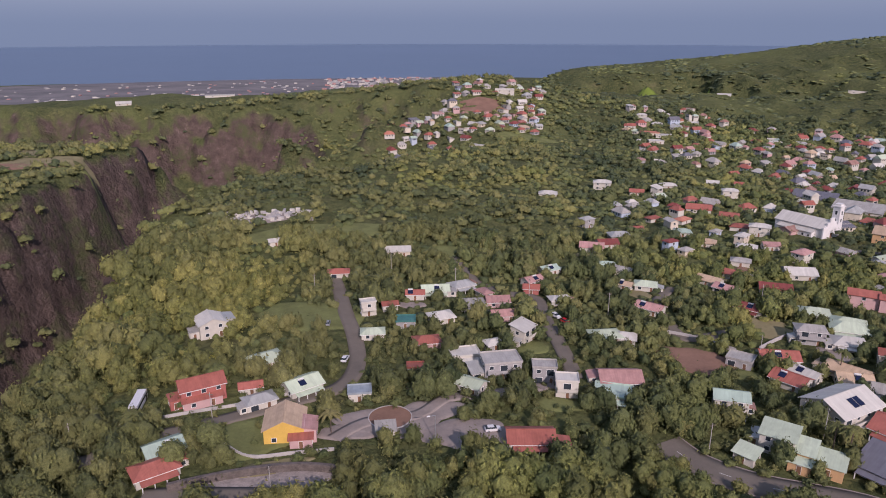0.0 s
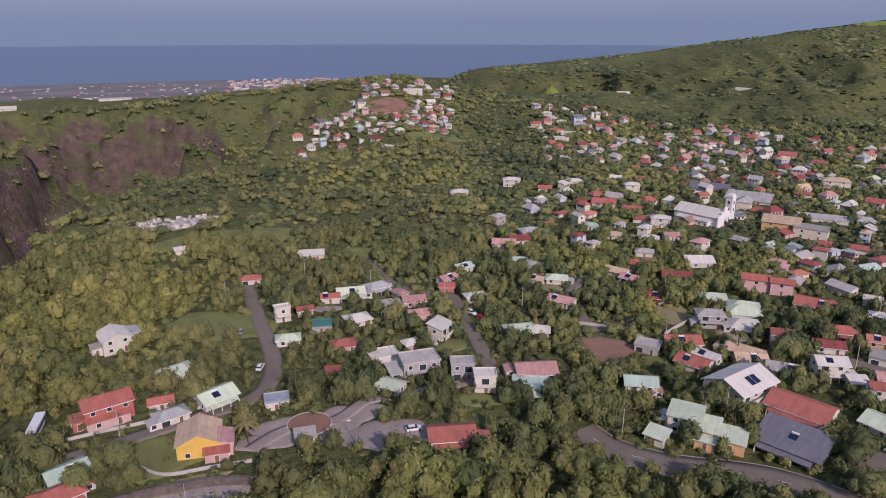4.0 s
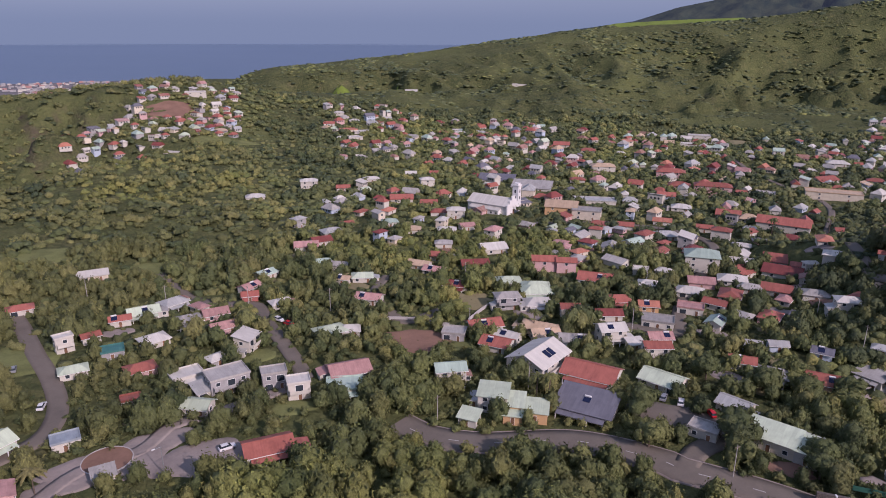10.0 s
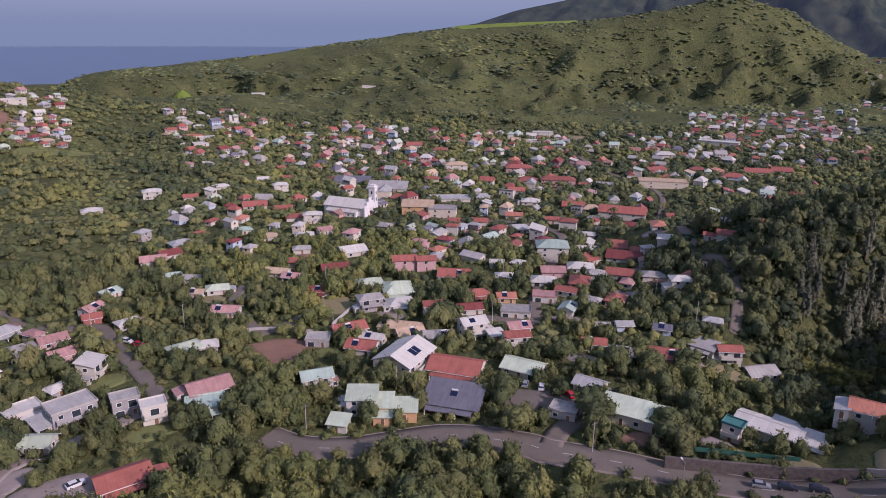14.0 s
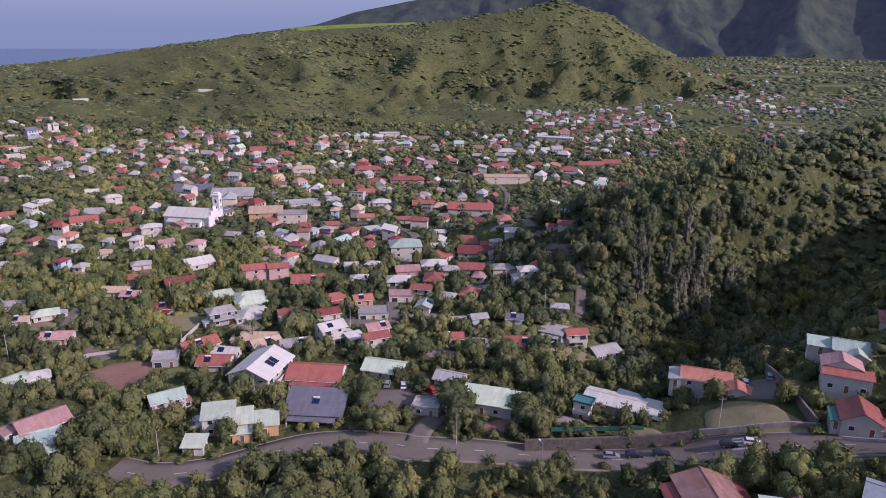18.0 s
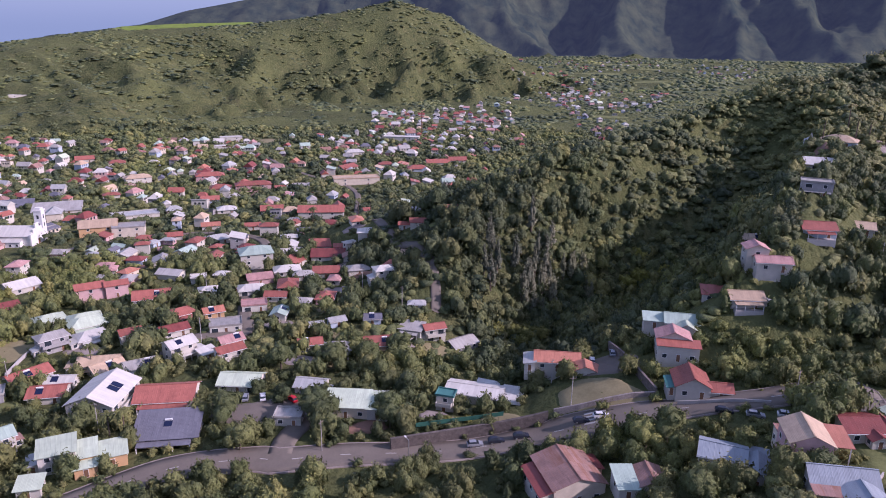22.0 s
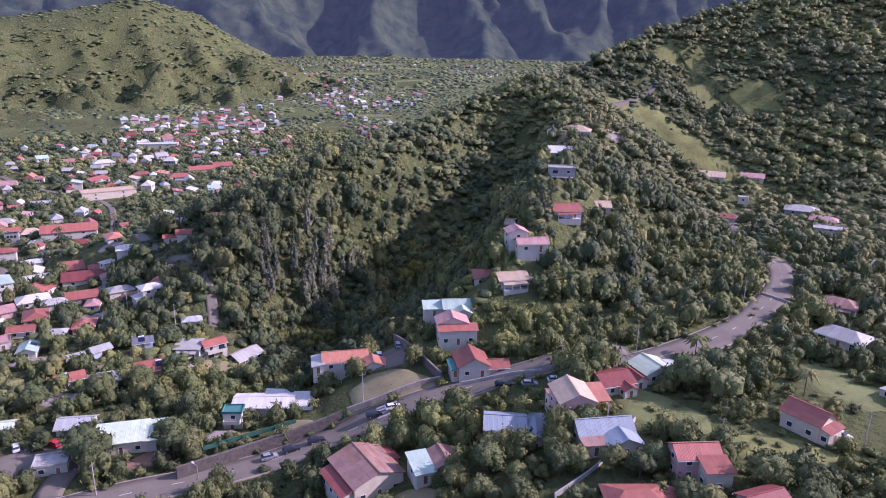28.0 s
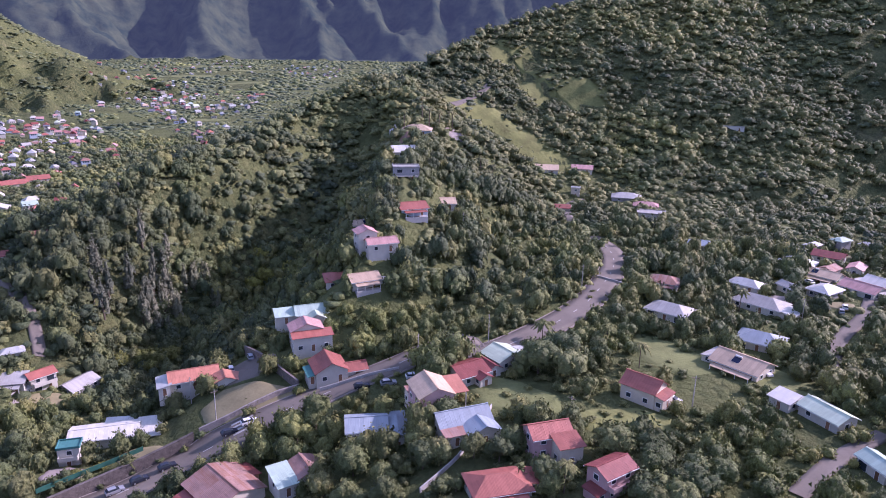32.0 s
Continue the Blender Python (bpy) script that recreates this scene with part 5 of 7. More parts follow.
compound(226.0, 12.5, 290, "stepped white house with pale pink roofs on the spur", [(-5.5, 1.0, -1, 5, 5.4, "gy", 1.4, "P", "w"), (-3.5, 6.5, -6, -1.02, 3.0, "gx", 1.3, "P", "w")])
house(252.0, 18.9, 289, 7.9, "g", "T", "w", 2)
TAKEN.append((244.9, 18.4, 4.0))
house(248.2, -0.0, 290, 10.0, "g", "R", "b", 1)
TAKEN.append((240.2, -0.0, 4.0))
house(278.7, -12.8, 277, 9.4, "g", "T", "w", 1)
TAKEN.append((271.0, -12.4, 4.0))
house(276.9, 2.2, 275, 10.1, "f", "Y", "g", 2)
TAKEN.append((268.9, 2.2, 4.0))
house(370.6, -2.8, 265, 15.1, "h", "T", "b", 1)
TAKEN.append((360.2, -2.7, 4.0))
house(312.9, 2.3, 280, 11.8, "s", "W", "w", 1)
TAKEN.append((304.1, 2.2, 4.0))
compound(132.0, 40.0, 313, "two-storey plastered house under a rusty patched roof", [(-6, 6, -6.5, 6.5, 4.4, "gy", 2.0, "U", "c"), (-8.8, -6.02, -6, 5, 3.0, "l", 0.9, "D", "w"), (6.02, 8.4, 0, 6.5, 3.4, "r", 0.8, "D", "t")])
compound(133.5, 24.5, 300, "small white house with a green and a rusty roof half", [(-5.5, -1.5, -4, 3, 2.7, "m", 1.0, "A", "w"), (-1.48, 5.5, -3.4, 3.6, 2.7, "gy", 1.4, "U", "w")])
compound(143.0, 7.0, 276, "white house with a slate blue roof below the road", [(-7.5, 1.5, -3.5, 4, 3.0, "gx", 1.4, "B", "w"), (1.52, 6, -7, 1, 2.8, "gy", 1.3, "B", "w"), (1.5, 6, 1.02, 5, 2.6, "f", 0, "B", "w")])
compound(147.0, -4.6, 288, "tall pink house with a tan gabled roof and orange carport", [(-4, 4, -5, 4, 6.6, "gy", 1.9, "T", "p"), (4.02, 8, -3, 4, 5.6, "p", 0.7, "O", "p"), (-4, 2, 4.02, 7, 3.6, "f", 0, "U", "c")])
compound(135.9, -12.0, 290, "white house with a slate blue roof and front gable", [(-6, 6, -1, 5, 3.1, "gx", 2.0, "B", "w"), (-1, 6, -5.5, -1.02, 2.9, "gy", 1.5, "B", "w"), (-6, -1.02, -4, -1.02, 2.6, "m", 0.4, "U", "w")])
compound(162.4, -15.4, 300, "white house with a dark red gabled roof beside the road", [(-5.5, 3, -4, 4, 2.8, "gx", 1.5, "D", "w"), (3.02, 7, -3.5, 2, 2.5, "gy", 1.0, "D", "w"), (-1.5, 2, -6.5, -4.02, 2.4, "gy", 0.8, "D", "w")])
compound(169.5, -24.9, 303, "white house with a pale green gabled roof", [(-4.5, 4.5, -3.5, 4, 2.9, "gy", 1.6, "G", "w"), (4.52, 7.5, -3, 1.5, 2.5, "r", 0.7, "S", "w")])
compound(125.0, -29.0, 285, "two-storey house with stepped red roofs and balcony", [(-4.5, 4.0, -1, 4.5, 5.0, "gx", 1.6, "R", "p"), (-0.5, 4.5, -5, -1.02, 4.4, "m", 0.9, "R", "c")])
house(113.9, -16.6, 282, 11.0, "h", "R", "w", 1)
TAKEN.append((105.5, -15.4, 4.0))
house(112.9, -37.8, 301, 7.4, "g", "D", "p", 2)
TAKEN.append((106.4, -35.6, 4.0))
compound(148.0, -55.2, 315, "narrow cream house with a steep red gabled roof", [(-3.2, 3.2, -4.5, 4, 4.0, "gy", 2.0, "R", "c"), (-3.0, 2.2, -6.6, -4.52, 3.0, "m", 0.7, "R", "c")])
house(163.4, -86.7, 217, 12.7, "g", "T", "c", 1)
TAKEN.append((155.2, -82.4, 4.0))
house(180.3, -100.0, 231, 11.9, "h", "B", "w", 1)
TAKEN.append((172.6, -95.7, 4.0))
house(229.4, -89.2, 239, 10.0, "h", "U", "w", 1)
TAKEN.append((221.9, -86.3, 4.0))
house(203.7, -82.1, 228, 12.8, "h", "Y", "w", 1)
TAKEN.append((195.1, -78.6, 4.0))
house(224.3, -116.2, 223, 10.0, "h", "S", "w", 1)
TAKEN.append((217.2, -112.5, 4.0))
house(208.2, -113.5, 221, 15.1, "h", "Y", "w", 1)
TAKEN.append((199.1, -108.6, 4.0))
house(252.9, -150.0, 224, 12.3, "h", "S", "w", 1)
TAKEN.append((245.1, -145.4, 4.0))
house(236.3, -150.7, 217, 11.4, "g", "T", "w", 1)
TAKEN.append((229.1, -146.1, 4.0))
house(261.5, -167.6, 227, 11.0, "g", "D", "w", 1)
TAKEN.append((254.3, -163.1, 4.0))
house(221.5, -155.8, 210, 12.0, "g", "P", "w", 1)
TAKEN.append((214.2, -150.6, 4.0))
house(137.0, -94.1, 201, 10.0, "g", "G", "w", 1)
TAKEN.append((130.4, -89.5, 4.0))
house(143.8, -87.6, 209, 5.0, "s", "W", "w", 1)
TAKEN.append((138.9, -84.6, 4.0))
house(117.1, -93.3, 191, 6.9, "g", "A", "w", 1)
TAKEN.append((111.9, -89.1, 4.0))
house(281.4, -123.5, 236, 11.4, "h", "B", "w", 1)
TAKEN.append((273.5, -120.0, 4.0))
house(384.9, -122.1, 252, 15.6, "h", "Y", "g", 1)
TAKEN.append((374.9, -118.9, 4.0))
house(361.7, -125.7, 251, 12.3, "h", "P", "w", 1)
TAKEN.append((353.2, -122.7, 4.0))
house(336.4, -120.2, 250, 13.3, "f", "Y", "w", 1)
TAKEN.append((327.5, -117.0, 4.0))
house(421.4, -81.9, 259, 15.1, "g", "T", "w", 1)
TAKEN.append((411.3, -80.0, 4.0))
house(393.3, -94.7, 256, 5.0, "f", "W", "c", 2)
TAKEN.append((387.7, -93.4, 4.0))
house(353.0, -78.8, 257, 7.3, "g", "R", "w", 1)
TAKEN.append((346.4, -77.3, 4.0))
house(454.6, -211.6, 245, 12.5, "f", "S", "w", 1)
house(424.7, -105.4, 256, 12.4, "g", "P", "w", 1)
TAKEN.append((415.8, -103.2, 4.0))
house(241.2, 442.5, 323, 25.8, "s", "K", "w", 1)
house(246.7, 402.4, 320, 26.4, "s", "Y", "w", 1)
house(223.7, 331.1, 321, 18.0, "g", "T", "o", 2)
house(231.0, 316.7, 319, 15.8, "f", "Y", "c", 2)
house(260.6, 350.4, 328, 25.9, "f", "S", "w", 1)
house(294.5, 417.8, 325, 10.3, "h", "R", "w", 1)
house(349.6, 461.8, 333, 18.5, "h", "T", "w", 2)
house(400.4, 554.6, 324, 13.7, "h", "R", "w", 1)
house(392.1, 587.3, 326, 15.3, "g", "R", "w", 1)
house(377.3, 413.7, 318, 20.7, "h", "R", "p", 2)
house(352.3, 376.6, 317, 14.8, "h", "R", "p", 1)
house(314.4, 346.4, 318, 11.1, "g", "R", "b", 1)
house(365.2, 357.6, 319, 24.4, "h", "R", "p", 2)
house(263.4, 291.3, 318, 9.4, "g", "O", "w", 1)
house(243.2, 266.2, 338, 13.1, "h", "S", "w", 1)
house(219.8, 261.0, 330, 6.9, "h", "R", "w", 1)
house(237.0, 289.4, 321, 7.7, "g", "R", "w", 1)
house(273.2, 269.6, 315, 7.9, "g", "R", "w", 1)
house(287.4, 254.5, 7, 8.6, "g", "R", "w", 1)
house(318.4, 258.4, 306, 26.3, "g", "R", "w", 2)
house(311.9, 291.2, 313, 13.0, "g", "R", "w", 1)
house(298.3, 315.0, 317, 11.0, "h", "W", "w", 1)
house(264.3, 236.1, 312, 7.9, "h", "W", "w", 1)
house(256.1, 207.5, 309, 9.7, "g", "R", "w", 1)
house(255.6, 196.6, 308, 6.1, "g", "R", "w", 1)
house(253.7, 189.5, 337, 5.8, "h", "W", "w", 2)
house(257.8, 182.2, 305, 9.2, "h", "W", "w", 1)
house(426.8, 312.0, 314, 34.4, "f", "T", "c", 2)
house(470.7, 353.7, 357, 18.4, "g", "R", "w", 1)
house(507.8, 338.5, 304, 12.3, "h", "R", "w", 1)
house(506.0, 305.0, 306, 16.9, "h", "R", "b", 1)
house(544.8, 307.6, 311, 20.5, "g", "R", "w", 1)
house(562.6, 296.9, 310, 16.1, "g", "R", "w", 1)
house(648.6, 411.4, 294, 38.8, "f", "W", "w", 2)
house(537.8, 394.2, 316, 17.1, "h", "W", "w", 1)
house(374.8, 340.9, 312, 6.8, "g", "R", "w", 1)
house(389.1, 333.8, 311, 12.1, "f", "Y", "w", 1)
house(343.2, 241.7, 325, 7.3, "g", "R", "w", 1)
house(273.0, 167.7, 302, 12.0, "h", "Y", "w", 1)
house(262.2, 156.4, 301, 8.9, "g", "R", "w", 1)
house(301.1, 159.4, 298, 8.1, "g", "R", "w", 1)
house(266.4, 142.3, 298, 7.2, "g", "R", "w", 1)
house(260.0, 163.3, 302, 5.2, "g", "R", "w", 1)
house(244.3, 152.5, 302, 8.4, "h", "T", "w", 1)
house(550.5, 566.9, 321, 22.4, "f", "W", "w", 2)
house(507.2, 537.5, 322, 14.0, "f", "W", "w", 1)
house(526.8, 526.2, 315, 9.3, "f", "W", "w", 1)
house(127.5, 324.8, 339, 9.6, "h", "T", "w", 1)
house(122.7, 344.1, 350, 7.9, "h", "A", "w", 1)
house(145.1, 318.7, 336, 9.0, "h", "W", "w", 1)
house(132.1, 293.9, 336, 7.8, "h", "Y", "w", 1)
house(157.9, 321.6, 354, 7.3, "g", "P", "w", 1)
house(87.3, 332.1, 5, 10.0, "h", "S", "w", 1)
house(100.9, 351.7, 4, 6.4, "g", "R", "w", 1)
house(151.0, 277.9, 351, 11.2, "g", "W", "w", 1)
house(77.9, 317.5, 6, 9.1, "g", "D", "w", 1)
house(70.0, 313.9, 347, 10.6, "g", "P", "w", 1)
house(67.8, 441.5, 351, 11.3, "h", "W", "w", 1)
house(108.4, 467.4, 347, 11.3, "h", "W", "w", 2)
house(126.5, 446.4, 344, 8.6, "g", "R", "w", 1)
house(155.4, 473.9, 352, 10.6, "h", "W", "w", 1)
house(148.9, 395.0, 339, 13.6, "g", "R", "w", 1)
house(160.6, 379.6, 337, 9.8, "g", "R", "w", 1)
house(156.3, 353.7, 336, 9.9, "h", "R", "w", 1)
house(162.2, 344.2, 335, 9.7, "h", "W", "w", 2)
house(185.9, 442.8, 347, 9.5, "h", "W", "w", 2)
house(206.1, 477.1, 337, 6.1, "g", "R", "w", 1)
house(187.8, 478.1, 339, 7.8, "g", "W", "w", 1)
house(189.0, 666.9, 344, 8.1, "h", "W", "w", 1)
house(176.4, 565.8, 343, 7.9, "f", "W", "w", 1)
house(203.4, 668.3, 353, 13.7, "f", "W", "w", 1)
house(37.3, 644.4, 349, 23.9, "f", "W", "w", 1)
house(192.1, 722.6, 345, 11.2, "g", "R", "w", 1)
house(214.7, 763.4, 344, 10.5, "h", "W", "w", 2)
house(205.8, 698.7, 344, 18.2, "f", "O", "c", 1)
house(216.5, 687.8, 343, 14.4, "f", "W", "w", 1)
house(223.1, 733.8, 343, 10.2, "h", "W", "w", 1)
house(264.7, 755.3, 341, 17.3, "f", "W", "w", 1)
house(330.5, 700.8, 335, 10.3, "f", "W", "w", 1)
house(306.9, 686.2, 336, 8.8, "h", "R", "w", 1)
house(324.3, 681.3, 335, 12.6, "h", "W", "w", 1)
house(541.2, 926.7, 330, 26.6, "f", "W", "w", 1)
house(377.8, 958.1, 338, 17.0, "g", "W", "w", 1)
house(67.9, 787.4, 355, 20.9, "f", "W", "w", 2)
house(-458.0, 1285.8, 20, 33.9, "f", "W", "w", 1)
house(-287.6, 918.8, 17, 36.7, "f", "S", "w", 1)
house(-378.7, 842.0, 24, 16.8, "g", "W", "w", 1)
house(-633.4, 1181.6, 28, 15.5, "g", "W", "w", 1)
house(-77.6, 615.8, 7, 17.7, "f", "Y", "g", 1)
house(21.9, 152.8, 360, 11.4, "g", "R", "w", 1)

def quarter(corners, n, seed):
    """Scatter houses between four corners of the plan, clear of what stands there."""
    rng = random.Random(seed)
    a, b, c, d = (Vector(p) for p in corners)
    tries = 0
    while n > 0 and tries < 1200:
        tries += 1
        u, v = rng.random(), rng.random()
        p = a.lerp(b, u).lerp(d.lerp(c, u), v)
        w = rng.uniform(5.6, 10.5)
        if any((p.x - q[0]) ** 2 + (p.y - q[1]) ** 2 < (q[2] + w * 0.62) ** 2 for q in TAKEN):
            continue
        n -= 1
        look_of = (rng.choice((25, 40, 115, 130, 20)) + rng.uniform(-12, 12), w, rng.choice("gghhhs"), rng.choice("RRRRDDPPOTUWWWSSYYYYGAK"), rng.choice("wwwwwcpbg"), rng.choice((1, 1, 1, 2)))
        if p.length < 400:
            house(p.x, p.y, *look_of)
        else:
            FAR_HOMES.append((p.x, p.y, *look_of))
            TAKEN.append((p.x, p.y, w * 0.52))


FAR_HOMES = []


# ---- more houses, scattered over the quarters ----
quarter([(-54, 643), (96, 677), (107, 761), (-63, 754)], 81, 1)
quarter([(-2, 765), (110, 786), (117, 842), (-3, 802)], 21, 2)
quarter([(181, 700), (275, 686), (329, 817), (211, 806)], 24, 3)
quarter([(219, 525), (394, 422), (553, 597), (317, 755)], 81, 4)
quarter([(150, 306), (238, 252), (394, 422), (254, 513)], 40, 5)
quarter([(378, 404), (497, 336), (705, 483), (536, 578)], 60, 6)
quarter([(207, 218), (242, 146), (521, 327), (378, 404)], 40, 7)
quarter([(575, 407), (694, 291), (1149, 489), (845, 601)], 81, 8)
quarter([(454, 283), (295, 117), (830, 335), (717, 450)], 29, 9)
quarter([(62, 328), (139, 283), (213, 431), (100, 500)], 21, 10)
quarter([(-1, 178), (64, 177), (97, 285), (-1, 282)], 5, 11)
quarter([(124, 185), (209, 143), (340, 244), (187, 284)], 18, 12)
quarter([(164, 260), (215, 125), (259, 151), (239, 367)], 16, 13)
quarter([(1105, 520), (1250, 400), (1900, 540), (1500, 640)], 70, 14)
quarter([(1128, 418), (760, 220), (1500, 300), (1500, 500)], 75, 15)
quarter([(2050, 760), (2250, 480), (3000, 700), (2700, 1000)], 45, 19)
quarter([(2000, 330), (2100, 200), (3000, 300), (2700, 480)], 40, 20)
quarter([(524, 355), (637, 292), (1094, 518), (848, 588)], 67, 16)
quarter([(150, 547), (368, 579), (461, 741), (202, 749)], 54, 17)
quarter([(211, -121), (211, -156), (284, -205), (283, -159)], 10, 18)

# dry yards, gravel drives and lawns beside the nearer houses
yard_rng = random.Random(77)
homes = [o for o in scene.objects if o.name.split(".")[0] == "house" and o.parent is None]
for o in homes:
    hx, hy = o.matrix_world.translation.xy
    hr = math.hypot(hx, hy)
    if not 130 < hr < 345 or hx < -60 or yard_rng.random() > 0.42:
        continue
    a = yard_rng.uniform(-0.6, 0.6) + math.atan2(-hy, -hx)
    k = yard_rng.uniform(6.5, 9.5)
    px, py = hx + k * math.cos(a), hy + k * math.sin(a)
    if any((px - q[0]) ** 2 + (py - q[1]) ** 2 < (q[2] + 2.0) ** 2 for q in TAKEN):
        continue
    mat, word = yard_rng.choice(((M_DRY, "dry"), (M_DRY, "dry"), (M_GRAVEL, "gravel"), (M_LAWN, "lawn"), (M_EARTH, "earth")))
    patch(px, py, yard_rng.uniform(4.5, 7.5), yard_rng.uniform(3.0, 4.5), math.degrees(a) + 90, mat, word)

# the distant houses, one stuff: walls, roofs and dark openings
fv, ff, fm = [], [], []
slots = {k: i for i, k in enumerate(ROOFS)}
slots.update({k: len(ROOFS) + i for i, k in enumerate(WALLS)})
FAR_Z = land([h[0] for h in FAR_HOMES], [h[1] for h in FAR_HOMES])
for (x, y, turn, w, shape, roof, wall, storeys), low in zip(FAR_HOMES, FAR_Z):
    d, h = w * 0.72, 2.6 * storeys
    X, Y, o, rise = w / 2, d / 2, 0.5, 0.3 * w
    m = pose(x, y, float(low), 0, 0, turn)
    k = X - Y * 0.8 if shape == "h" else X + o
    pieces = [(box_data(-X, X, -Y, Y, -2, h + 0.05), wall)]
    e = h - 0.1
    if shape == "s":
        pieces.append((slab([(-X - o, -Y - o, e), (X + o, -Y - o, e), (X + o, Y + o, e + 1.6), (-X - o, Y + o, e + 1.6)], 0.2), roof))
        pieces.append((box_data(-X, X, 0, Y, h, h + 0.8), wall))
    else:
        a = [(-X - o, -Y - o, e), (X + o, -Y - o, e), (X + o, Y + o, e), (-X - o, Y + o, e), (-k, 0, e + rise), (k, 0, e + rise)]
        pieces.append(((a, [(0, 1, 5, 4), (1, 2, 5), (2, 3, 4, 5), (3, 0, 4), (3, 2, 1, 0)]), roof))
    for u in (-0.5, 0.0, 0.5):
        for s in (-1, 1):
            pieces.append((box_data(u * X - 0.55, u * X + 0.55, s * Y - 0.05, s * Y + 0.05, h - 1.9, h - 0.6), "glass"))
    for (pv, pf), key in pieces:
        b = len(fv)
        fv += [tuple(m @ Vector(c)) for c in pv]
        ff += [tuple(i + b for i in q) for q in pf]
        fm += [slots.get(key, len(slots))] * len(pf)
me = bpy.data.meshes.new("far_houses")
me.from_pydata(fv, [], ff)
for mm in (*ROOFS.values(), *WALLS.values(), M_GLASS):
    me.materials.append(mm)
me.polygons.foreach_set("material_index", np.array(fm, np.int32))
tagged(new("far_houses", me), "distant small houses with red, white and grey roofs", "houses", kind="stuff")


# ---- single things ----
def at(x, y, turn=0.0, up=0.0):
    return pose(x, y, float(land(x, y)) + up, 0, 0, turn)


def block(name, m, boxes, mat, label, category, group=""):
    ob = tagged(new(name, solid(name, boxes, mat)), label, category, group)
    ob.matrix_world = m
    return ob


# the church with its bell tower
church = tagged(new("church"), "white church with a pale roof and square bell tower", "church")
church.matrix_world = at(190, 353, 303)
TAKEN.append((190, 353, 17))
W, GL = plain("fresh_white_church_paint", (0.66, 0.65, 0.63), 0.8, 0, 0.1, 0.5), M_GLASS
v, f = box_data(-13, 13, -6.5, 6.5, -3, 6)
v += [(-13, 0, 9.4), (13, 0, 9.4)]
part("wall", poly_mesh("wall", v, [f[0], (0, 1, 5, 4), (1, 2, 6, 9, 5), (2, 3, 7, 6), (3, 0, 4, 8, 7)], W), church)
part("roof", sheets("roof", [[(-13.4, -7.2, 5.75), (13.0, -7.2, 5.75), (13.0, 0, 9.6), (-13.4, 0, 9.6)], [(13.0, 7.2, 5.75), (-13.4, 7.2, 5.75), (-13.4, 0, 9.6), (13.0, 0, 9.6)]], ROOFS["W"]), church, "pale white sheet roof")
TAKEN.append((181, 337, 9))
part("facade", solid("facade", [(13.0, 13.7, -7.4, 7.4, -2, 6.6), (13.0, 13.7, -4.4, 4.4, 6.6, 8.6), (13.0, 13.7, -1.8, 1.8, 8.6, 10.9)], W), church)
part("aisle", solid("aisle", [(-10, 9, -9.4, -6.5, -3, 3.6)], W), church)
part("aisle_roof", sheets("aisle_roof", [[(-10.4, -9.9, 3.5), (9.4, -9.9, 3.5), (9.4, -6.4, 4.9), (-10.4, -6.4, 4.9)]], ROOFS["W"]), church)
part("tower", solid("tower", [(9.2, 13.0, 7.0, 10.8, -2, 15.0), (8.9, 13.3, 6.7, 11.1, 15.0, 15.6), (9.6, 12.6, 7.4, 10.4, 15.6, 16.6)], W), church, "square white bell tower")
for k in range(6):
    part("window", WINDOW, church, "", pose(-8.5 + 3.2 * k, -9.42, 1.2, 0, 0, 180))
for lev in (7.0, 11.0):
    part("window", WINDOW, church, "", pose(11.1, 6.98, lev, 0, 0, 180) @ Matrix.Diagonal((1, 1, 1.8, 1)))
    part("window", WINDOW, church, "", pose(13.02, 8.9, lev, 0, 0, 270) @ Matrix.Diagonal((1, 1, 1.8, 1)))
part("door", DOOR, church, "", pose(13.72, 0, 0, 0, 0, 270) @ Matrix.Diagonal((2, 1, 1.5, 1)))


PAINTS = [plain("white_car_paint", (0.6, 0.6, 0.6), 0.3, 0, 0.08), plain("grey_car_paint", (0.30, 0.31, 0.33), 0.3, 0.3, 0.1), plain("dark_car_paint", (0.03, 0.035, 0.05), 0.25, 0.2, 0.1), plain("red_car_paint", (0.5, 0.02, 0.03), 0.3, 0, 0.1)]
PAINT_WORDS = ["white", "silver grey", "dark blue", "bright red"]
M_TYRE = plain("tyre_rubber", (0.02, 0.02, 0.02), 0.9)
CAR_BODY, CAR_MESH = [], {}
BODY_V = [(-2.1, -0.85, 0.3), (2.1, -0.85, 0.3), (2.1, 0.85, 0.3), (-2.1, 0.85, 0.3), (-2.12, -0.82, 0.85), (2.05, -0.8, 0.75), (2.05, 0.8, 0.75), (-2.12, 0.82, 0.85), (-1.95, -0.78, 0.98), (0.95, -0.78, 0.98), (0.95, 0.78, 0.98), (-1.95, 0.78, 0.98)]
BODY_F = [(3, 2, 1, 0), (0, 1, 5, 4), (1, 2, 6, 5), (2, 3, 7, 6), (3, 0, 4, 7), (4, 5, 9, 8), (5, 6, 10, 9), (6, 7, 11, 10), (7, 4, 8, 11), (8, 9, 10, 11)]
CAB_V = [(-1.95, -0.76, 0.98), (0.95, -0.76, 0.98), (0.95, 0.76, 0.98), (-1.95, 0.76, 0.98), (-1.5, -0.6, 1.42), (0.2, -0.6, 1.45), (0.2, 0.6, 1.45), (-1.5, 0.6, 1.42)]


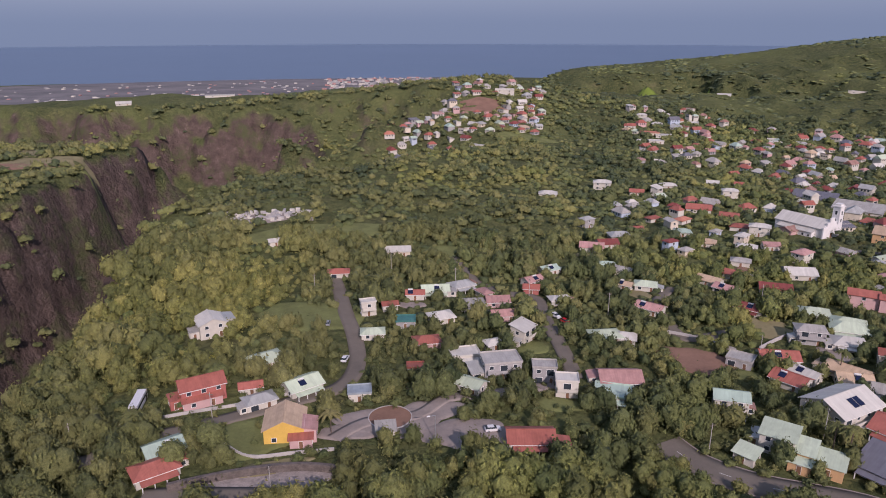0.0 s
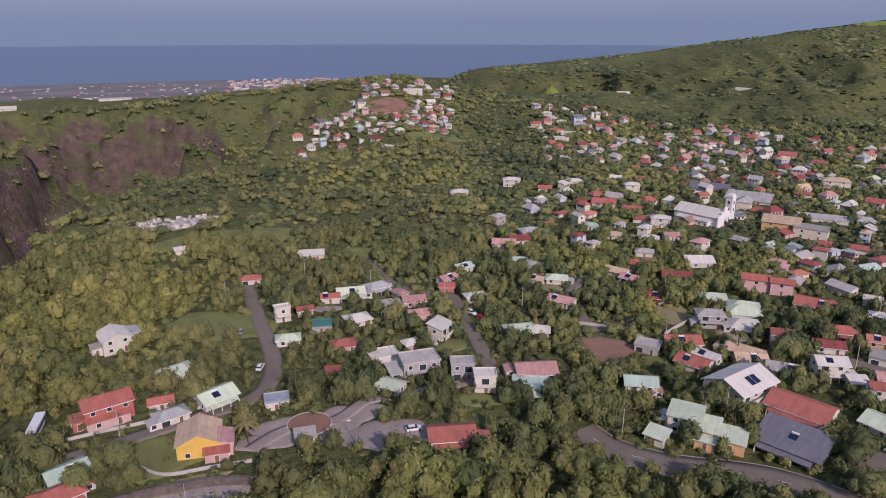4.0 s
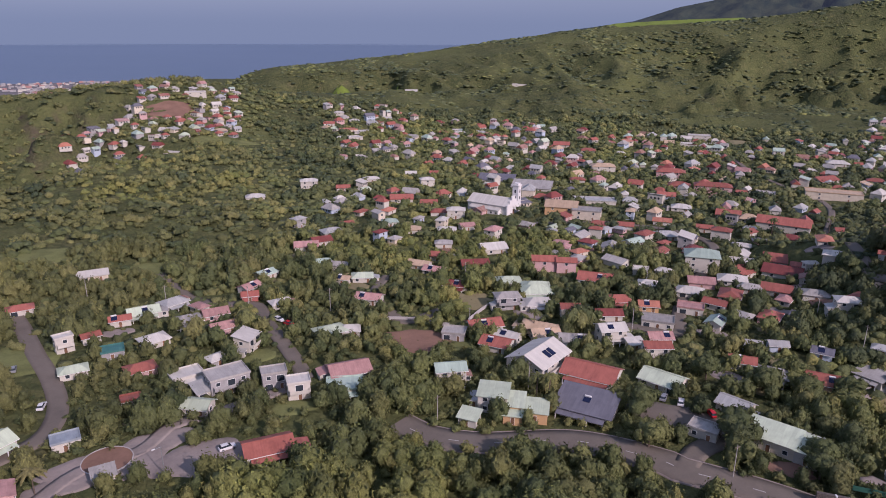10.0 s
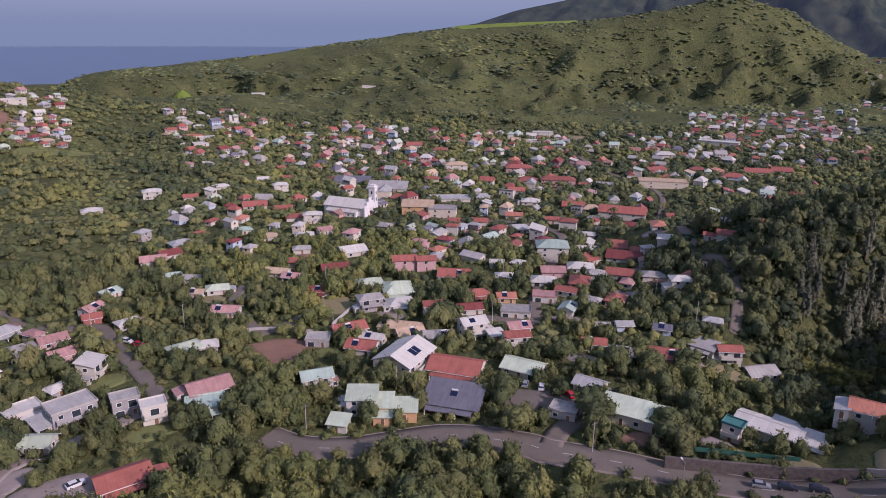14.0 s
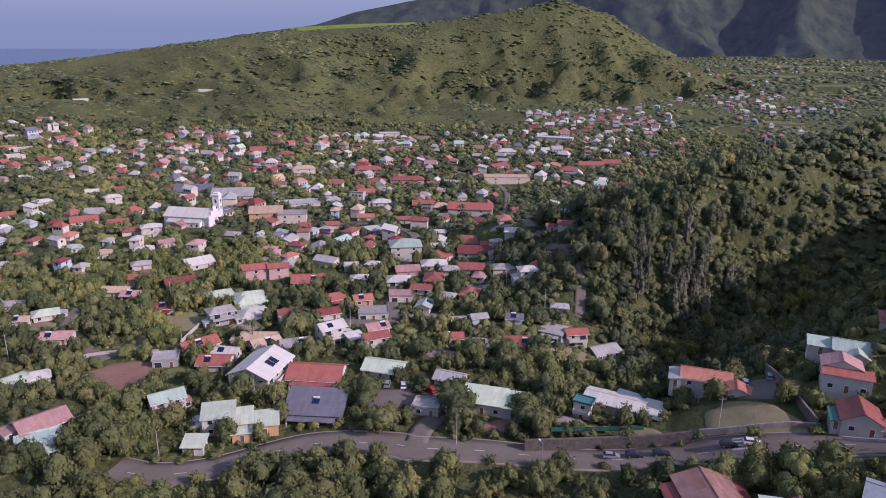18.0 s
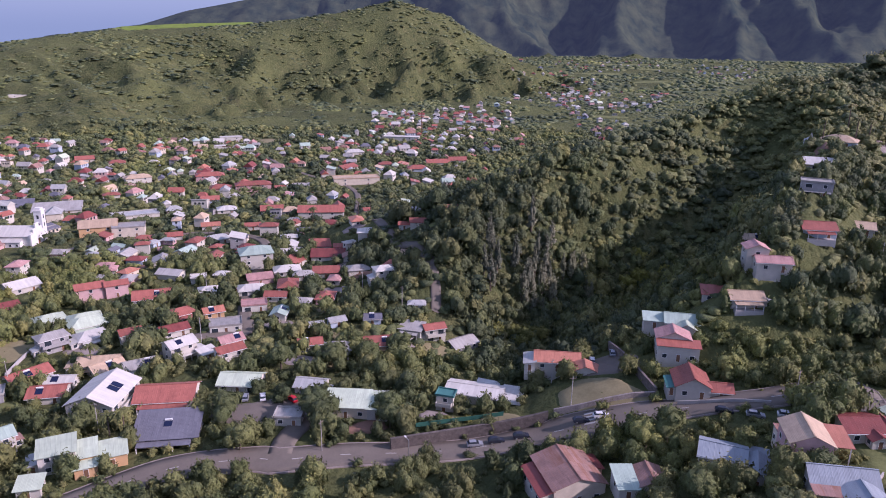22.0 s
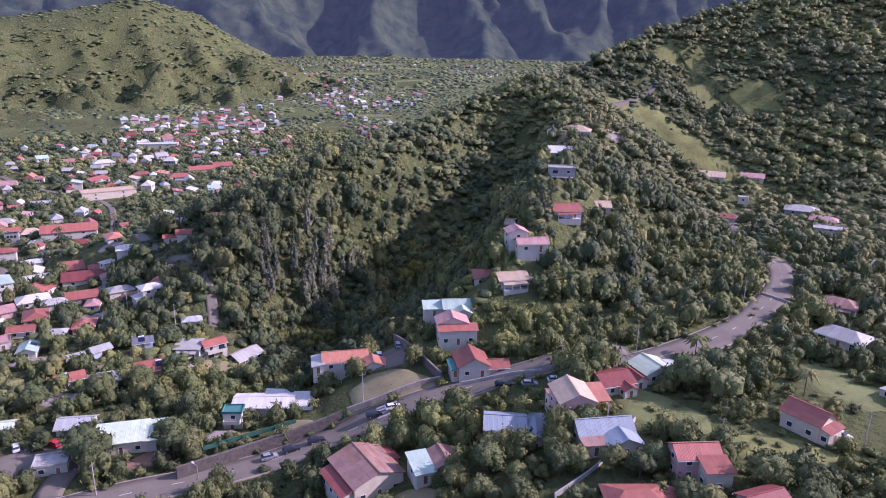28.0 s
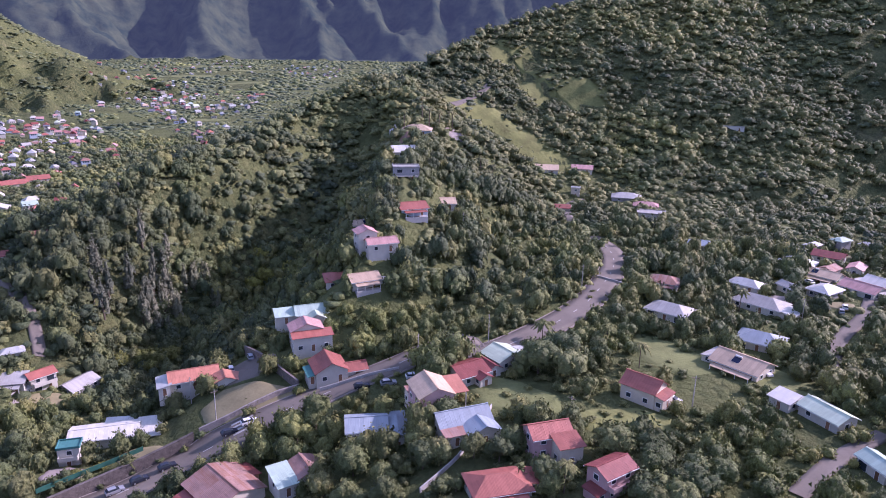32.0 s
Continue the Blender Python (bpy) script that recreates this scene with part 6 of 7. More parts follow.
def wheel_mesh():
    n = 12
    v = [(0.31 * math.cos(6.283 * i / n), s * 0.1, 0.31 * math.sin(6.283 * i / n)) for s in (-1, 1) for i in range(n)]
    return poly_mesh("wheel", v, [tuple(range(n)), tuple(range(2 * n - 1, n - 1, -1))] + [(i, i + n, (i + 1) % n + n, (i + 1) % n) for i in range(n)], M_TYRE)


WHEEL = wheel_mesh()
RIM = poly_mesh("rim", [(0.19 * math.cos(6.283 * i / 10), s * 0.115, 0.19 * math.sin(6.283 * i / 10)) for s in (-1, 1) for i in range(10)], [tuple(range(10)), tuple(range(19, 9, -1))] + [(i, i + 10, (i + 1) % 10 + 10, (i + 1) % 10) for i in range(10)], M_METAL)
CABIN = poly_mesh("cabin", CAB_V, [(0, 1, 5, 4), (1, 2, 6, 5), (2, 3, 7, 6), (3, 0, 4, 7)], M_GLASS)


def car(x, y, turn, paint, up=0.33, long=1.0):
    if paint not in CAR_MESH:
        CAR_MESH[paint] = (poly_mesh("body", BODY_V, BODY_F, PAINTS[paint]), solid("car_roof", [(-1.52, 0.22, -0.62, 0.62, 1.41, 1.47)], PAINTS[paint]))
    ob = tagged(new("car"), PAINT_WORDS[paint] + " parked car with dark windows beside the road", "car", "parked cars")
    ob.matrix_world = at(x, y, turn, up) @ Matrix.Diagonal((long, 1, 1, 1))
    part("body", CAR_MESH[paint][0], ob)
    part("cabin", CABIN, ob, "dark car windows")
    part("car_roof", CAR_MESH[paint][1], ob)
    for wx in (-1.3, 1.3):
        for wy in (-0.8, 0.8):
            wheel = part("wheel", WHEEL, ob, "", pose(wx, wy, 0.31))
            part("rim", RIM, wheel, "silver wheel rim")
    TAKEN.append((x, y, 2.2))


for x, y, turn, paint in ((141.9, 67.9, 308, 1), (145.4, 63.6, 308, 2), (149.4, 58.4, 306, 2), (157.2, 45.2, 302, 2), (159.2, 40.6, 300, 0), (164.4, -0.9, 282, 0), (163.6, 5.6, 283, 1), (165.2, 12.6, 285, 2)):
    car(x, y, turn, paint, 0.36)
for x, y, turn, paint in ((129.0, 134.6, 40, 1), (131.8, 130.7, 45, 0), (135.4, 122.8, 70, 3), (160.0, -91.2, 200, 0), (230.4, -141.8, 20, 0), (232.5, -138.2, 20, 1), (206.5, -140.8, 330, 0), (203.0, -137.5, 330, 1), (43.0, 225.8, 300, 3), (40.5, 231.5, 300, 0), (12.9, 158.2, 10, 0), (146.0, -62.0, 230, 0), (168.0, -86.0, 60, 1), (92.0, 172.0, 30, 1), (120.0, 160.0, 80, 0), (187.0, 52.0, 20, 0), (190.5, 47.0, 20, 1), (-31.0, 200.0, 80, 0), (-40.5, 226.0, 92, 1)):
    car(x, y, turn, paint, 0.3)

# the bus by the western road
bus = tagged(new("bus"), "white bus standing on the verge of the road", "bus")
bus.matrix_world = at(-84, 170.5, 98, 0.2)
TAKEN.append((-84, 170.5, 5))
part("body", solid("body", [(-4.8, 4.8, -1.2, 1.2, 0.4, 1.5), (-4.8, 4.8, -1.18, 1.18, 2.3, 3.0)], PAINTS[0]), bus)
part("window_band", solid("window_band", [(-4.78, 4.78, -1.17, 1.17, 1.5, 2.3)], M_GLASS), bus, "dark window band")
part("door", solid("door", [(3.2, 4.2, -1.24, -1.2, 0.5, 2.3)], M_GLASS), bus)
for wx in (-3.0, 3.0):
    for wy in (-1.1, 1.1):
        part("wheel", WHEEL, bus, "", pose(wx, wy, 0.45) @ Matrix.Diagonal((1.5, 1.3, 1.5, 1)))


def long_wall(pts, high, thick, mat, name, label, category="wall", up=0.0, sink=2.0):
    c = line_points(pts, 2.0)
    d = np.gradient(c, axis=0)
    d /= np.linalg.norm(d, axis=1)[:, None]
    s = np.stack([-d[:, 1], d[:, 0]], 1) * thick / 2
    g = land(c[:, 0], c[:, 1]) + up
    g = np.convolve(np.pad(g, 2, "edge"), np.ones(5) / 5, "valid")
    a, b = c - s, c + s
    v = np.stack([np.column_stack([a, g - sink]), np.column_stack([a, g + high]), np.column_stack([b, g + high]), np.column_stack([b, g - sink])], 1)
    n = len(c)
    f = [(4 * i + k, 4 * i + (k + 1) % 4, 4 * i + 4 + (k + 1) % 4, 4 * i + 4 + k) for i in range(n - 1) for k in range(4)] + [(3, 2, 1, 0), (4 * n - 4, 4 * n - 3, 4 * n - 2, 4 * n - 1)]
    ob = tagged(new(name, mesh_of(name, v.reshape(-1, 3), f, mat)), label, category)
    for x, y in c[::2]:
        TAKEN.append((x, y, 1.0))
    return ob


stone_wall = long_wall([(130, 86), (136.5, 80.2), (144.5, 72.5), (152.5, 62.5), (158, 54.5)], 3.4, 0.8, M_STONE, "retaining_wall", "dark basalt stone retaining wall above the road")
long_wall([(139, 84), (146.5, 76.5), (155, 66)], 4.1, 0.12, M_FENCE, "fence", "green mesh fence on top of the stone wall", "fence", 0.0, -2.9)
long_wall([(159.5, 53.5), (163, 45), (168.5, 35), (171, 30)], 1.7, 0.5, M_EMBANK, "retaining_wall", "weathered grey concrete retaining wall below the yard")
long_wall([(171, 30), (178, 36), (188, 44), (197, 50)], 2.6, 0.6, M_STONE, "retaining_wall", "tall dark stone wall beside the steep drive")
long_wall([(168.5, 24), (170.5, 14), (171, 3)], 1.1, 0.25, M_CONCRETE, "garden_wall", "pale low garden wall along the road")
long_wall([(-62, 133), (-48, 138), (-34, 141), (-22, 140)], 2.2, 1.0, M_STONE, "retaining_wall", "dark stone retaining wall under the road")
long_wall([(-55, 152), (-47, 146), (-36, 148), (-27, 150)], 0.9, 0.3, M_CONCRETE, "garden_wall", "pale low garden wall round the yellow house")
long_wall([(-92, 158), (-80, 163), (-68, 168), (-55, 172), (-44, 177)], 0.9, 0.25, M_CONCRETE, "garden_wall", "pale low wall along the western road")
long_wall([(71, 222), (84, 216), (95, 206)], 1.3, 0.25, M_CONCRETE, "garden_wall", "grey block wall round the bare plot")
long_wall([(103, 207), (116, 216), (127, 219)], 1.3, 0.25, M_CONCRETE, "garden_wall", "pale wall of the terraced garden")
long_wall([(118, -2), (127, -10), (138, -16), (146, -19)], 1.1, 0.25, M_CONCRETE, "garden_wall", "weathered concrete wall behind the houses")
long_wall([(228, -74), (236, -66), (243, -56), (246, -46)], 1.0, 0.35, M_CONCRETE, "parapet", "low parapet round the outside of the bend")

# the round bowling place with its hut
n = 48
ring = [(5.7 * math.cos(6.283 * i / n), 5.7 * math.sin(6.283 * i / n)) for i in range(n)]
disc = tagged(new("round_pitch"), "round red-earth pitch with a low pale rim", "pitch")
disc.matrix_world = at(-14.3, 166, 0, 0.42)
part("surface", poly_mesh("surface", *slab([(x, y, 0.0) for x, y in ring], 1.5), M_EARTH), disc)
rv = [(x * k, y * k, z) for k, z in ((1.0, -1), (1.0, 0.12), (1.04, 0.12), (1.04, -1)) for x, y in ring]
part("rim", poly_mesh("rim", rv, [(a * n + i, a * n + (i + 1) % n, (a + 1) * n + (i + 1) % n, (a + 1) * n + i) for a in range(3) for i in range(n)], M_CONCRETE), disc)
TAKEN.append((-14.3, 166, 7.5))
house(-14.8, 157.5, 8, 4.6, "s", "Y", "w", 1, 3.4)

# the tomb stones of the graveyard
rng = random.Random(4)
boxes = []
for k in range(170):
    u, v = rng.uniform(-1, 1), rng.uniform(-1, 1)
    x, y = -95 + 26 * u - 3 * v, 351 + 9 * v + 2 * u
    z = float(land(x, y))
    w = rng.uniform(0.5, 1.3)
    boxes.append((x - w, x + w, y - 0.7, y + 0.7, z - 1, z + rng.uniform(0.5, 2.0)))
    TAKEN.append((x, y, 0.5))
tagged(new("tombs", solid("tombs", boxes, [WALLS["w"], M_CONCRETE, WALLS["g"]], [rng.choice((0, 1, 2)) for _ in boxes])), "crowded pale tombs of the graveyard on the ledge", "graves", kind="stuff")


def pole(x, y, high, lamp=False, turn=0.0):
    ob = tagged(new("street_lamp" if lamp else "power_pole"), "grey metal street lamp with an outreaching arm" if lamp else "slim grey concrete power pole with a crossarm", "street lamp" if lamp else "pole", "poles along the roads")
    ob.matrix_world = at(x, y, turn)
    v, f = trunk_data(1.0, 0.13, 0.08, 1, 0)
    v = v * np.array([1, 1, high])
    part("post", mesh_of("post", v, f, M_METAL if lamp else M_CONCRETE, True), ob)
    if lamp:
        part("arm", solid("arm", [(0.0, 1.8, -0.06, 0.06, high - 0.12, high)], M_METAL), ob)
        part("lamp_head", solid("lamp_head", [(1.4, 2.2, -0.16, 0.16, high - 0.05, high + 0.12)], M_FRAME), ob)
    else:
        part("crossarm", solid("crossarm", [(-0.9, 0.9, -0.07, 0.07, high - 0.7, high - 0.55)], M_WOOD), ob)


pole(123.7, 76.6, 9.0, True, 60)
pole(-2, 154, 8.0, True, 200)
for x, y, h in ((-38.3, 131.4, 8), (144.3, -66.1, 8), (-62, 165, 8), (-22, 280, 9), (163, 50, 9), (172, -2, 9), (182, -22, 9), (222, -58, 9), (195, -120, 9), (66, 150, 8), (97, 155, 9), (120, 100, 9), (100, 200, 9), (33, 250, 9), (5, 262, 9), (60, 235, 9), (-50, 255, 9), (150, 175, 9), (205, 130, 9), (215, 155, 9), (185, 210, 9), (120, 245, 9), (258, -20, 9), (-92, 150, 8), (175, 60, 8), (135, -35, 8)):
    pole(x, y, h, turn=x * 3)

# a tower crane over the far quarter and a small white pavilion on the spur
crane = tagged(new("tower_crane"), "slim orange tower crane over the far quarter", "crane")
crane.matrix_world = at(701, 417, 20)
M_ORANGE = plain("orange_crane_paint", (0.30, 0.17, 0.11), 0.6)
part("mast", solid("mast", [(-0.5, 0.5, -0.5, 0.5, 0, 27)], M_ORANGE), crane)
part("jib", solid("jib", [(-6, 16, -0.35, 0.35, 27, 27.7)], M_ORANGE), crane)
tent = tagged(new("pavilion"), "small white pavilion with a pointed roof", "pavilion")
tent.matrix_world = at(384, 9, 0, 1.0)
part("canopy", poly_mesh("canopy", [(-3, -3, 2.4), (3, -3, 2.4), (3, 3, 2.4), (-3, 3, 2.4), (-0.8, -0.8, 3.8), (0.8, -0.8, 3.8), (0.8, 0.8, 3.8), (-0.8, 0.8, 3.8), (0, 0, 6.2)], [(3, 2, 1, 0), (0, 1, 5, 4), (1, 2, 6, 5), (2, 3, 7, 6), (3, 0, 4, 7), (4, 5, 8), (5, 6, 8), (6, 7, 8), (7, 4, 8)], ROOFS["W"]), tent)
for px in (-2.8, 2.8):
    for py in (-2.8, 2.8):
        part("post", POST, tent, "", pose(px, py, 0))
# the view down the slope from the houses on the spur is kept open
for x, y in ((384, 9), (375, -3), (276, 3), (317, 5), (251, -0)):
    for u in (0.0, 8.0, 16.0, 24.0):
        s = 1 - u / math.hypot(x, y)
        TAKEN.append((x * s, y * s, 4.0))

# trees that stand out: palms, casuarinas, yellow bamboo clumps, big mango trees
for k in range(34):
    u, v = rng.random(), rng.random()
    tree(236 + 44 * u + 12 * v + rng.uniform(-4, 4), 120 - 20 * u - 22 * v + rng.uniform(-4, 6), "cone", rng.uniform(3.4, 5.6), rng.uniform(8, 16))
for x, y, r, h in ((308, 66, 5, 7), (302, 71, 4, 6), (313, 60, 4.5, 6), (318, 70, 4, 6), (236, 93, 4.5, 8), (232, 97, 4, 7), (240, 88, 4, 8), (229, 92, 3.5, 6), (226, 101, 3.5, 6), (150.5, 80.5, 1.6, 1.8), (147, 84, 1.6, 1.7), (153, 76, 1.5, 1.8), (-72, 196, 2.0, 3)):
    tree(x, y, "light", r, h, M_YELLOW, "yellow-green bushy clump standing out of the woods")
for x, y, h in ((379, -15, 13), (372, -9, 14), (385, -22, 12), (392, -6, 13), (366, 4, 11), (334, -39, 14), (338, -34, 13), (330, -44, 12), (326, -36, 11), (-78, 153, 9), (-76, 149, 8), (112, -29, 7), (98, 146, 10), (96, 149, 9), (240, 33, 8), (232, 20, 7), (-29, 158, 7), (170, -50, 7), (165, -60, 7), (178, -55, 8), (150, -108, 7), (185, -38, 6), (230, 270, 10), (235, 262, 11), (300, 250, 10), (330, 240, 12), (337, 236, 11), (120, 190, 9), (205, -105, 8)):
    tree(x, y, "palm", rng.uniform(2.6, 3.6), h)
for x, y, r, h in ((132.5, 111, 5.5, 8.5), (128, 107, 4.5, 8), (117.8, 131, 4.8, 8), (143.5, 96, 4.5, 7), (139, 92, 4, 7), (152, 23, 4.6, 9), (148, 27, 4, 8), (163.5, -33, 6, 9), (168, -40, 5.5, 9), (159, -40, 5, 8), (130, 12, 4.5, 7), (140, -8, 4, 6.5), (-66, 183, 3.6, 7), (-57, 150, 4.5, 7), (-64, 143, 4, 6), (160, 128, 5, 8), (168, 120, 5, 8), (150, 140, 4.6, 8), (176, 112, 5, 8.5), (184, 118, 4.6, 8), (110, 118, 4, 7)):
    tree(x, y, "mango", r, h, None, "large rounded dark green mango tree by the road")
    TAKEN.append((x, y, r * 0.7))

# the white town on the coastal plain
boxes = []
for k in range(620):
    if k < 430:
        a, r = radians(rng.uniform(-9.5, 1.8)), rng.uniform(1290, 1800)
    else:
        a, r = radians(rng.uniform(-36, -9)), rng.uniform(1180, 1760)
    x, y = r * math.sin(a), r * math.cos(a)
    z = float(land(x, y)) + 1.0
    w, h = (rng.uniform(1.5, 5.0), rng.uniform(2.0, 4.2)) if k < 430 else (rng.uniform(1.5, 3.5), rng.uniform(1.2, 2.6))
    boxes.append((x - w, x + w, y - 3, y + 3, z - 2, z + h))
tagged(new("far_town", solid("far_town", boxes, [WALLS["w"], WALLS["g"], ROOFS["P"]], [rng.choice((0, 1, 1, 2)) for _ in boxes])), "pale buildings of a distant town on the plain", "buildings", kind="stuff")

# ---- the green of the place ----
for x, y, q in ((168, 46, 8), (171, 38, 7), (184, 47, 6), (170, 57, 6), (164, 51, 6), (166, 56, 5), (162, 63, 5), (153, 74, 5), (152, 50, 3), (146, 58, 3), (137, 70, 3), (121, 84, 3), (160, 24, 3), (158, 8, 3), (150, -22, 8), (156, -30, 6), (142, -48, 8), (150, -72, 9), (166, -64, 8)):
    TAKEN.append((x, y, q))
CELL = 12.0
HASH = {}


def spread(x, y, r):
    for i in range(int((x - r) // CELL), int((x + r) // CELL) + 1):
        for j in range(int((y - r) // CELL), int((y + r) // CELL) + 1):
            HASH.setdefault((i, j), []).append((x, y, r))


def bare(x, y, extra):
    for px, py, r in HASH.get((int(x // CELL), int(y // CELL)), ()):
        if (x - px) ** 2 + (y - py) ** 2 < (r + extra) ** 2:
            return True
    return False


for q in TAKEN:
    spread(q[0], q[1], q[2] + 4.5)


def scatter(r0, r1, step, seed, keep, margin, az0=-46.0, az1=133.0):
    """Uneven points between two distances, clear of houses and roads."""
    rng = np.random.RandomState(seed)
    n = int((az1 - az0) / 360 * math.pi * (r1 * r1 - r0 * r0) / (step * step))
    r = np.sqrt(rng.uniform(r0 * r0, r1 * r1, n))
    a = np.radians(rng.uniform(az0, az1, n))
    x, y = r * np.sin(a), r * np.cos(a)
    k = keep(x, y) > rng.rand(n)
    x, y = x[k], y[k]
    ok = np.array([not bare(px, py, margin - 4.5) for px, py in zip(x, y)], bool)
    x, y = x[ok], y[ok]
    return x, y, land(x, y), rng


def forest(x, y):
    """Closed woods: on the spur, on the slope under the drone and over the gorge."""
    a = smooth(195, 225, x) * smooth(140, 110, y - 0.15 * x) * smooth(44, 58, land(x, y) + 14 * (y > 40))
    r = np.hypot(x, y)
    b = smooth(150, 135, r) * smooth(40, 20, np.degrees(np.arctan2(x, y)) - 20)
    c = smooth(-70, -90, x + 0.1 * (y - 180))
    c = np.maximum(c, smooth(205, 235, x) * smooth(460, 400, x) * smooth(165, 140, y) * (y > 40))
    return np.maximum(np.maximum(a, b), c)


def wooded(x, y):
    """How thickly trees stand: fewer in the streets of the town, in glades and on the rock walls."""
    town = np.exp(-(((x - 330) / 260) ** 2 + ((y - 380) / 190) ** 2))
    glade = smooth(0.1, 0.9, waves(x, y, 120, 21) + 0.35)
    thick = np.clip((1.0 - 0.12 * town) * (0.62 + 0.38 * glade), 0, 1)
    return np.maximum(thick, forest(x, y))


def steepness(x, y):
    return np.hypot(land(x + 3, y) - land(x - 3, y), land(x, y + 3) - land(x, y - 3)) / 6.0


x, y, z, rng = scatter(70, 335, 4.65, 5, wooded, 0.6)
r = np.hypot(x, y)
s = steepness(x, y)
keep = (s < 1.1) | (rng.rand(len(x)) < 0.4)
x, y, z, r = x[keep], y[keep], z[keep], r[keep]
az = np.degrees(np.arctan2(x, y))
rad = rng.uniform(1.7, 4.1, len(x)) * (0.85 + 0.3 * waves(x, y, 60, 22))
rad = np.clip(rad * (1 + 0.3 * forest(x, y)), 1.5, 5.4)
rad = rad * 1.12
tall = rad * rng.uniform(1.15, 1.75, len(x)) + 0.8
seen = (r > 105) & (az > -36) & (az < 126)
order = np.argsort(np.where(seen, r, 1e6))
single = np.zeros(len(x), bool)
single[order[:290]] = True
for i in np.nonzero(single)[0]:
    kind = HR.choice(("broad", "broad", "broad", "mango", "mango", "light"))
    olive = HR.random() < (0.75 if x[i] < -30 else 0.22)
    tree(x[i], y[i], kind, rad[i], tall[i], M_OLIVE if olive else M_LEAF, "olive green scrubby tree on the slope" if olive else "")
rest = ~single
west = (x < -25 + 0.1 * y) | (rng.rand(len(x)) < 0.25)
pts = np.column_stack([x, y, z + 0.02 * tall - 0.3, rad, tall * 0.92])
close = r < 205
woods("woods", pts[rest & ~west & close], CLOSE, M_LEAF, "dense dark green broadleaf trees below the road", seed=23)
woods("woods", pts[rest & west & close], CLOSE, M_OLIVE, "olive green trees and shrubs round the houses", seed=24)
rest = rest & ~close
# shade on the spur and in the ravine is put into darker leaves
spur = (x > 195) & (y < 170) & (rng.rand(len(x)) < 0.6)
woods("woods", pts[rest & ~west & spur], MIDDLE, M_DARK, "green woods in the ravine and on the spur, darkened for shade", seed=13)
woods("woods", pts[rest & ~west & ~spur], MIDDLE, M_LEAF, "dense dark green broadleaf trees covering the slopes", seed=3)
woods("woods", pts[rest & west], MIDDLE, M_OLIVE, "olive green trees on the edge of the gorge", seed=4)

x, y, z, rng = scatter(80, 335, 3.9, 6, lambda a, b: 0.85 + 0 * a, -0.9)
rad = rng.uniform(0.8, 2.2, len(x))
k = rng.rand(len(x)) < 0.5
pts = np.column_stack([x, y, z - 0.1, rad, rad * rng.uniform(0.8, 1.5, len(x))])
near = np.hypot(x, y) < 215
woods("bushes", pts[k & near], SHRUB, M_LEAF, "leafy green bushes round the nearer houses", "bushes", 65)
woods("bushes", pts[~k & near], SHRUB, M_OLIVE, "dry olive bushes and tall grass by the road", "bushes", 66)
woods("bushes", pts[k & ~near], SCRUB, M_LEAF, "low green bushes between the trees and houses", "bushes", 5)
woods("bushes", pts[~k & ~near], SCRUB, M_OLIVE, "low dry olive bushes and tall grass", "bushes", 6)

# rank growth that runs out over the lawns and clearings below the bend
x, y, z, rng = scatter(105, 262, 4.6, 67, lambda a, b: smooth(-0.2, 0.5, waves(a, b, 34, 68)), -7.0, 88, 124)
rad = rng.uniform(0.5, 1.6, len(x))
pts = np.column_stack([x, y, z + 0.1, rad, rad * rng.uniform(0.5, 1.0, len(x))])
woods("bushes", pts, SHRUB, M_OLIVE, "rank grass and low shrubs over the clearings", "bushes", 69)

x, y, z, rng = scatter(335, 900, 6.7, 7, lambda a, b: wooded(a, b) * (0.72 + 0.28 * smooth(100, 300, a)), 0.4)
s = steepness(x, y)
keep = (s < 0.5) | (rng.rand(len(x)) < 0.16) | (x > 150)
x, y, z = x[keep], y[keep], z[keep]
rad = rng.uniform(2.2, 5.2, len(x)) * (1 + 0.15 * forest(x, y))
tall = rad * rng.uniform(0.85, 1.3, len(x))
# more olive where y < 40: sunlight on that hill put into leaf colour
west = (x < 60 + 0.05 * y) & (rng.rand(len(x)) < 0.7) | (rng.rand(len(x)) < np.where(y < 40, 0.65, 0.2))
pts = np.column_stack([x, y, z - 0.4, rad, tall])
# a darker copy of the leaves dims these woods, less on the sunny hill
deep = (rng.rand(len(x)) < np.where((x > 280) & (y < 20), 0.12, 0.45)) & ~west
woods("far_woods", pts[deep], DISTANT, M_DARK, "woods between the quarters of the town in dimmed green", seed=19)
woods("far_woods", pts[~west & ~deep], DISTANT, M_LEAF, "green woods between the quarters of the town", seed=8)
woods("far_woods", pts[west], DISTANT, M_OLIVE, "olive green woods along the gorge, and lightened for sun on the hill", seed=9)

# the knoll over the ravine is wooded to the ground
x, y, z, rng = scatter(215, 345, 4.9, 37, lambda a, b: 0.95 + 0 * a, 1.5, 57, 80)
rad = rng.uniform(1.6, 3.8, len(x))
pts = np.column_stack([x, y, z - 0.4, rad, rad * rng.uniform(0.9, 1.4, len(x))])
# the slope's shade is put into the leaf colour of most trees
k = rng.rand(len(x)) < 0.75
woods("woods", pts[k], MIDDLE, M_DARK, "green woods on the knoll over the ravine, darkened for shade", seed=38)
woods("woods", pts[~k], MIDDLE, M_OLIVE, "olive green trees on the knoll over the ravine", seed=39)

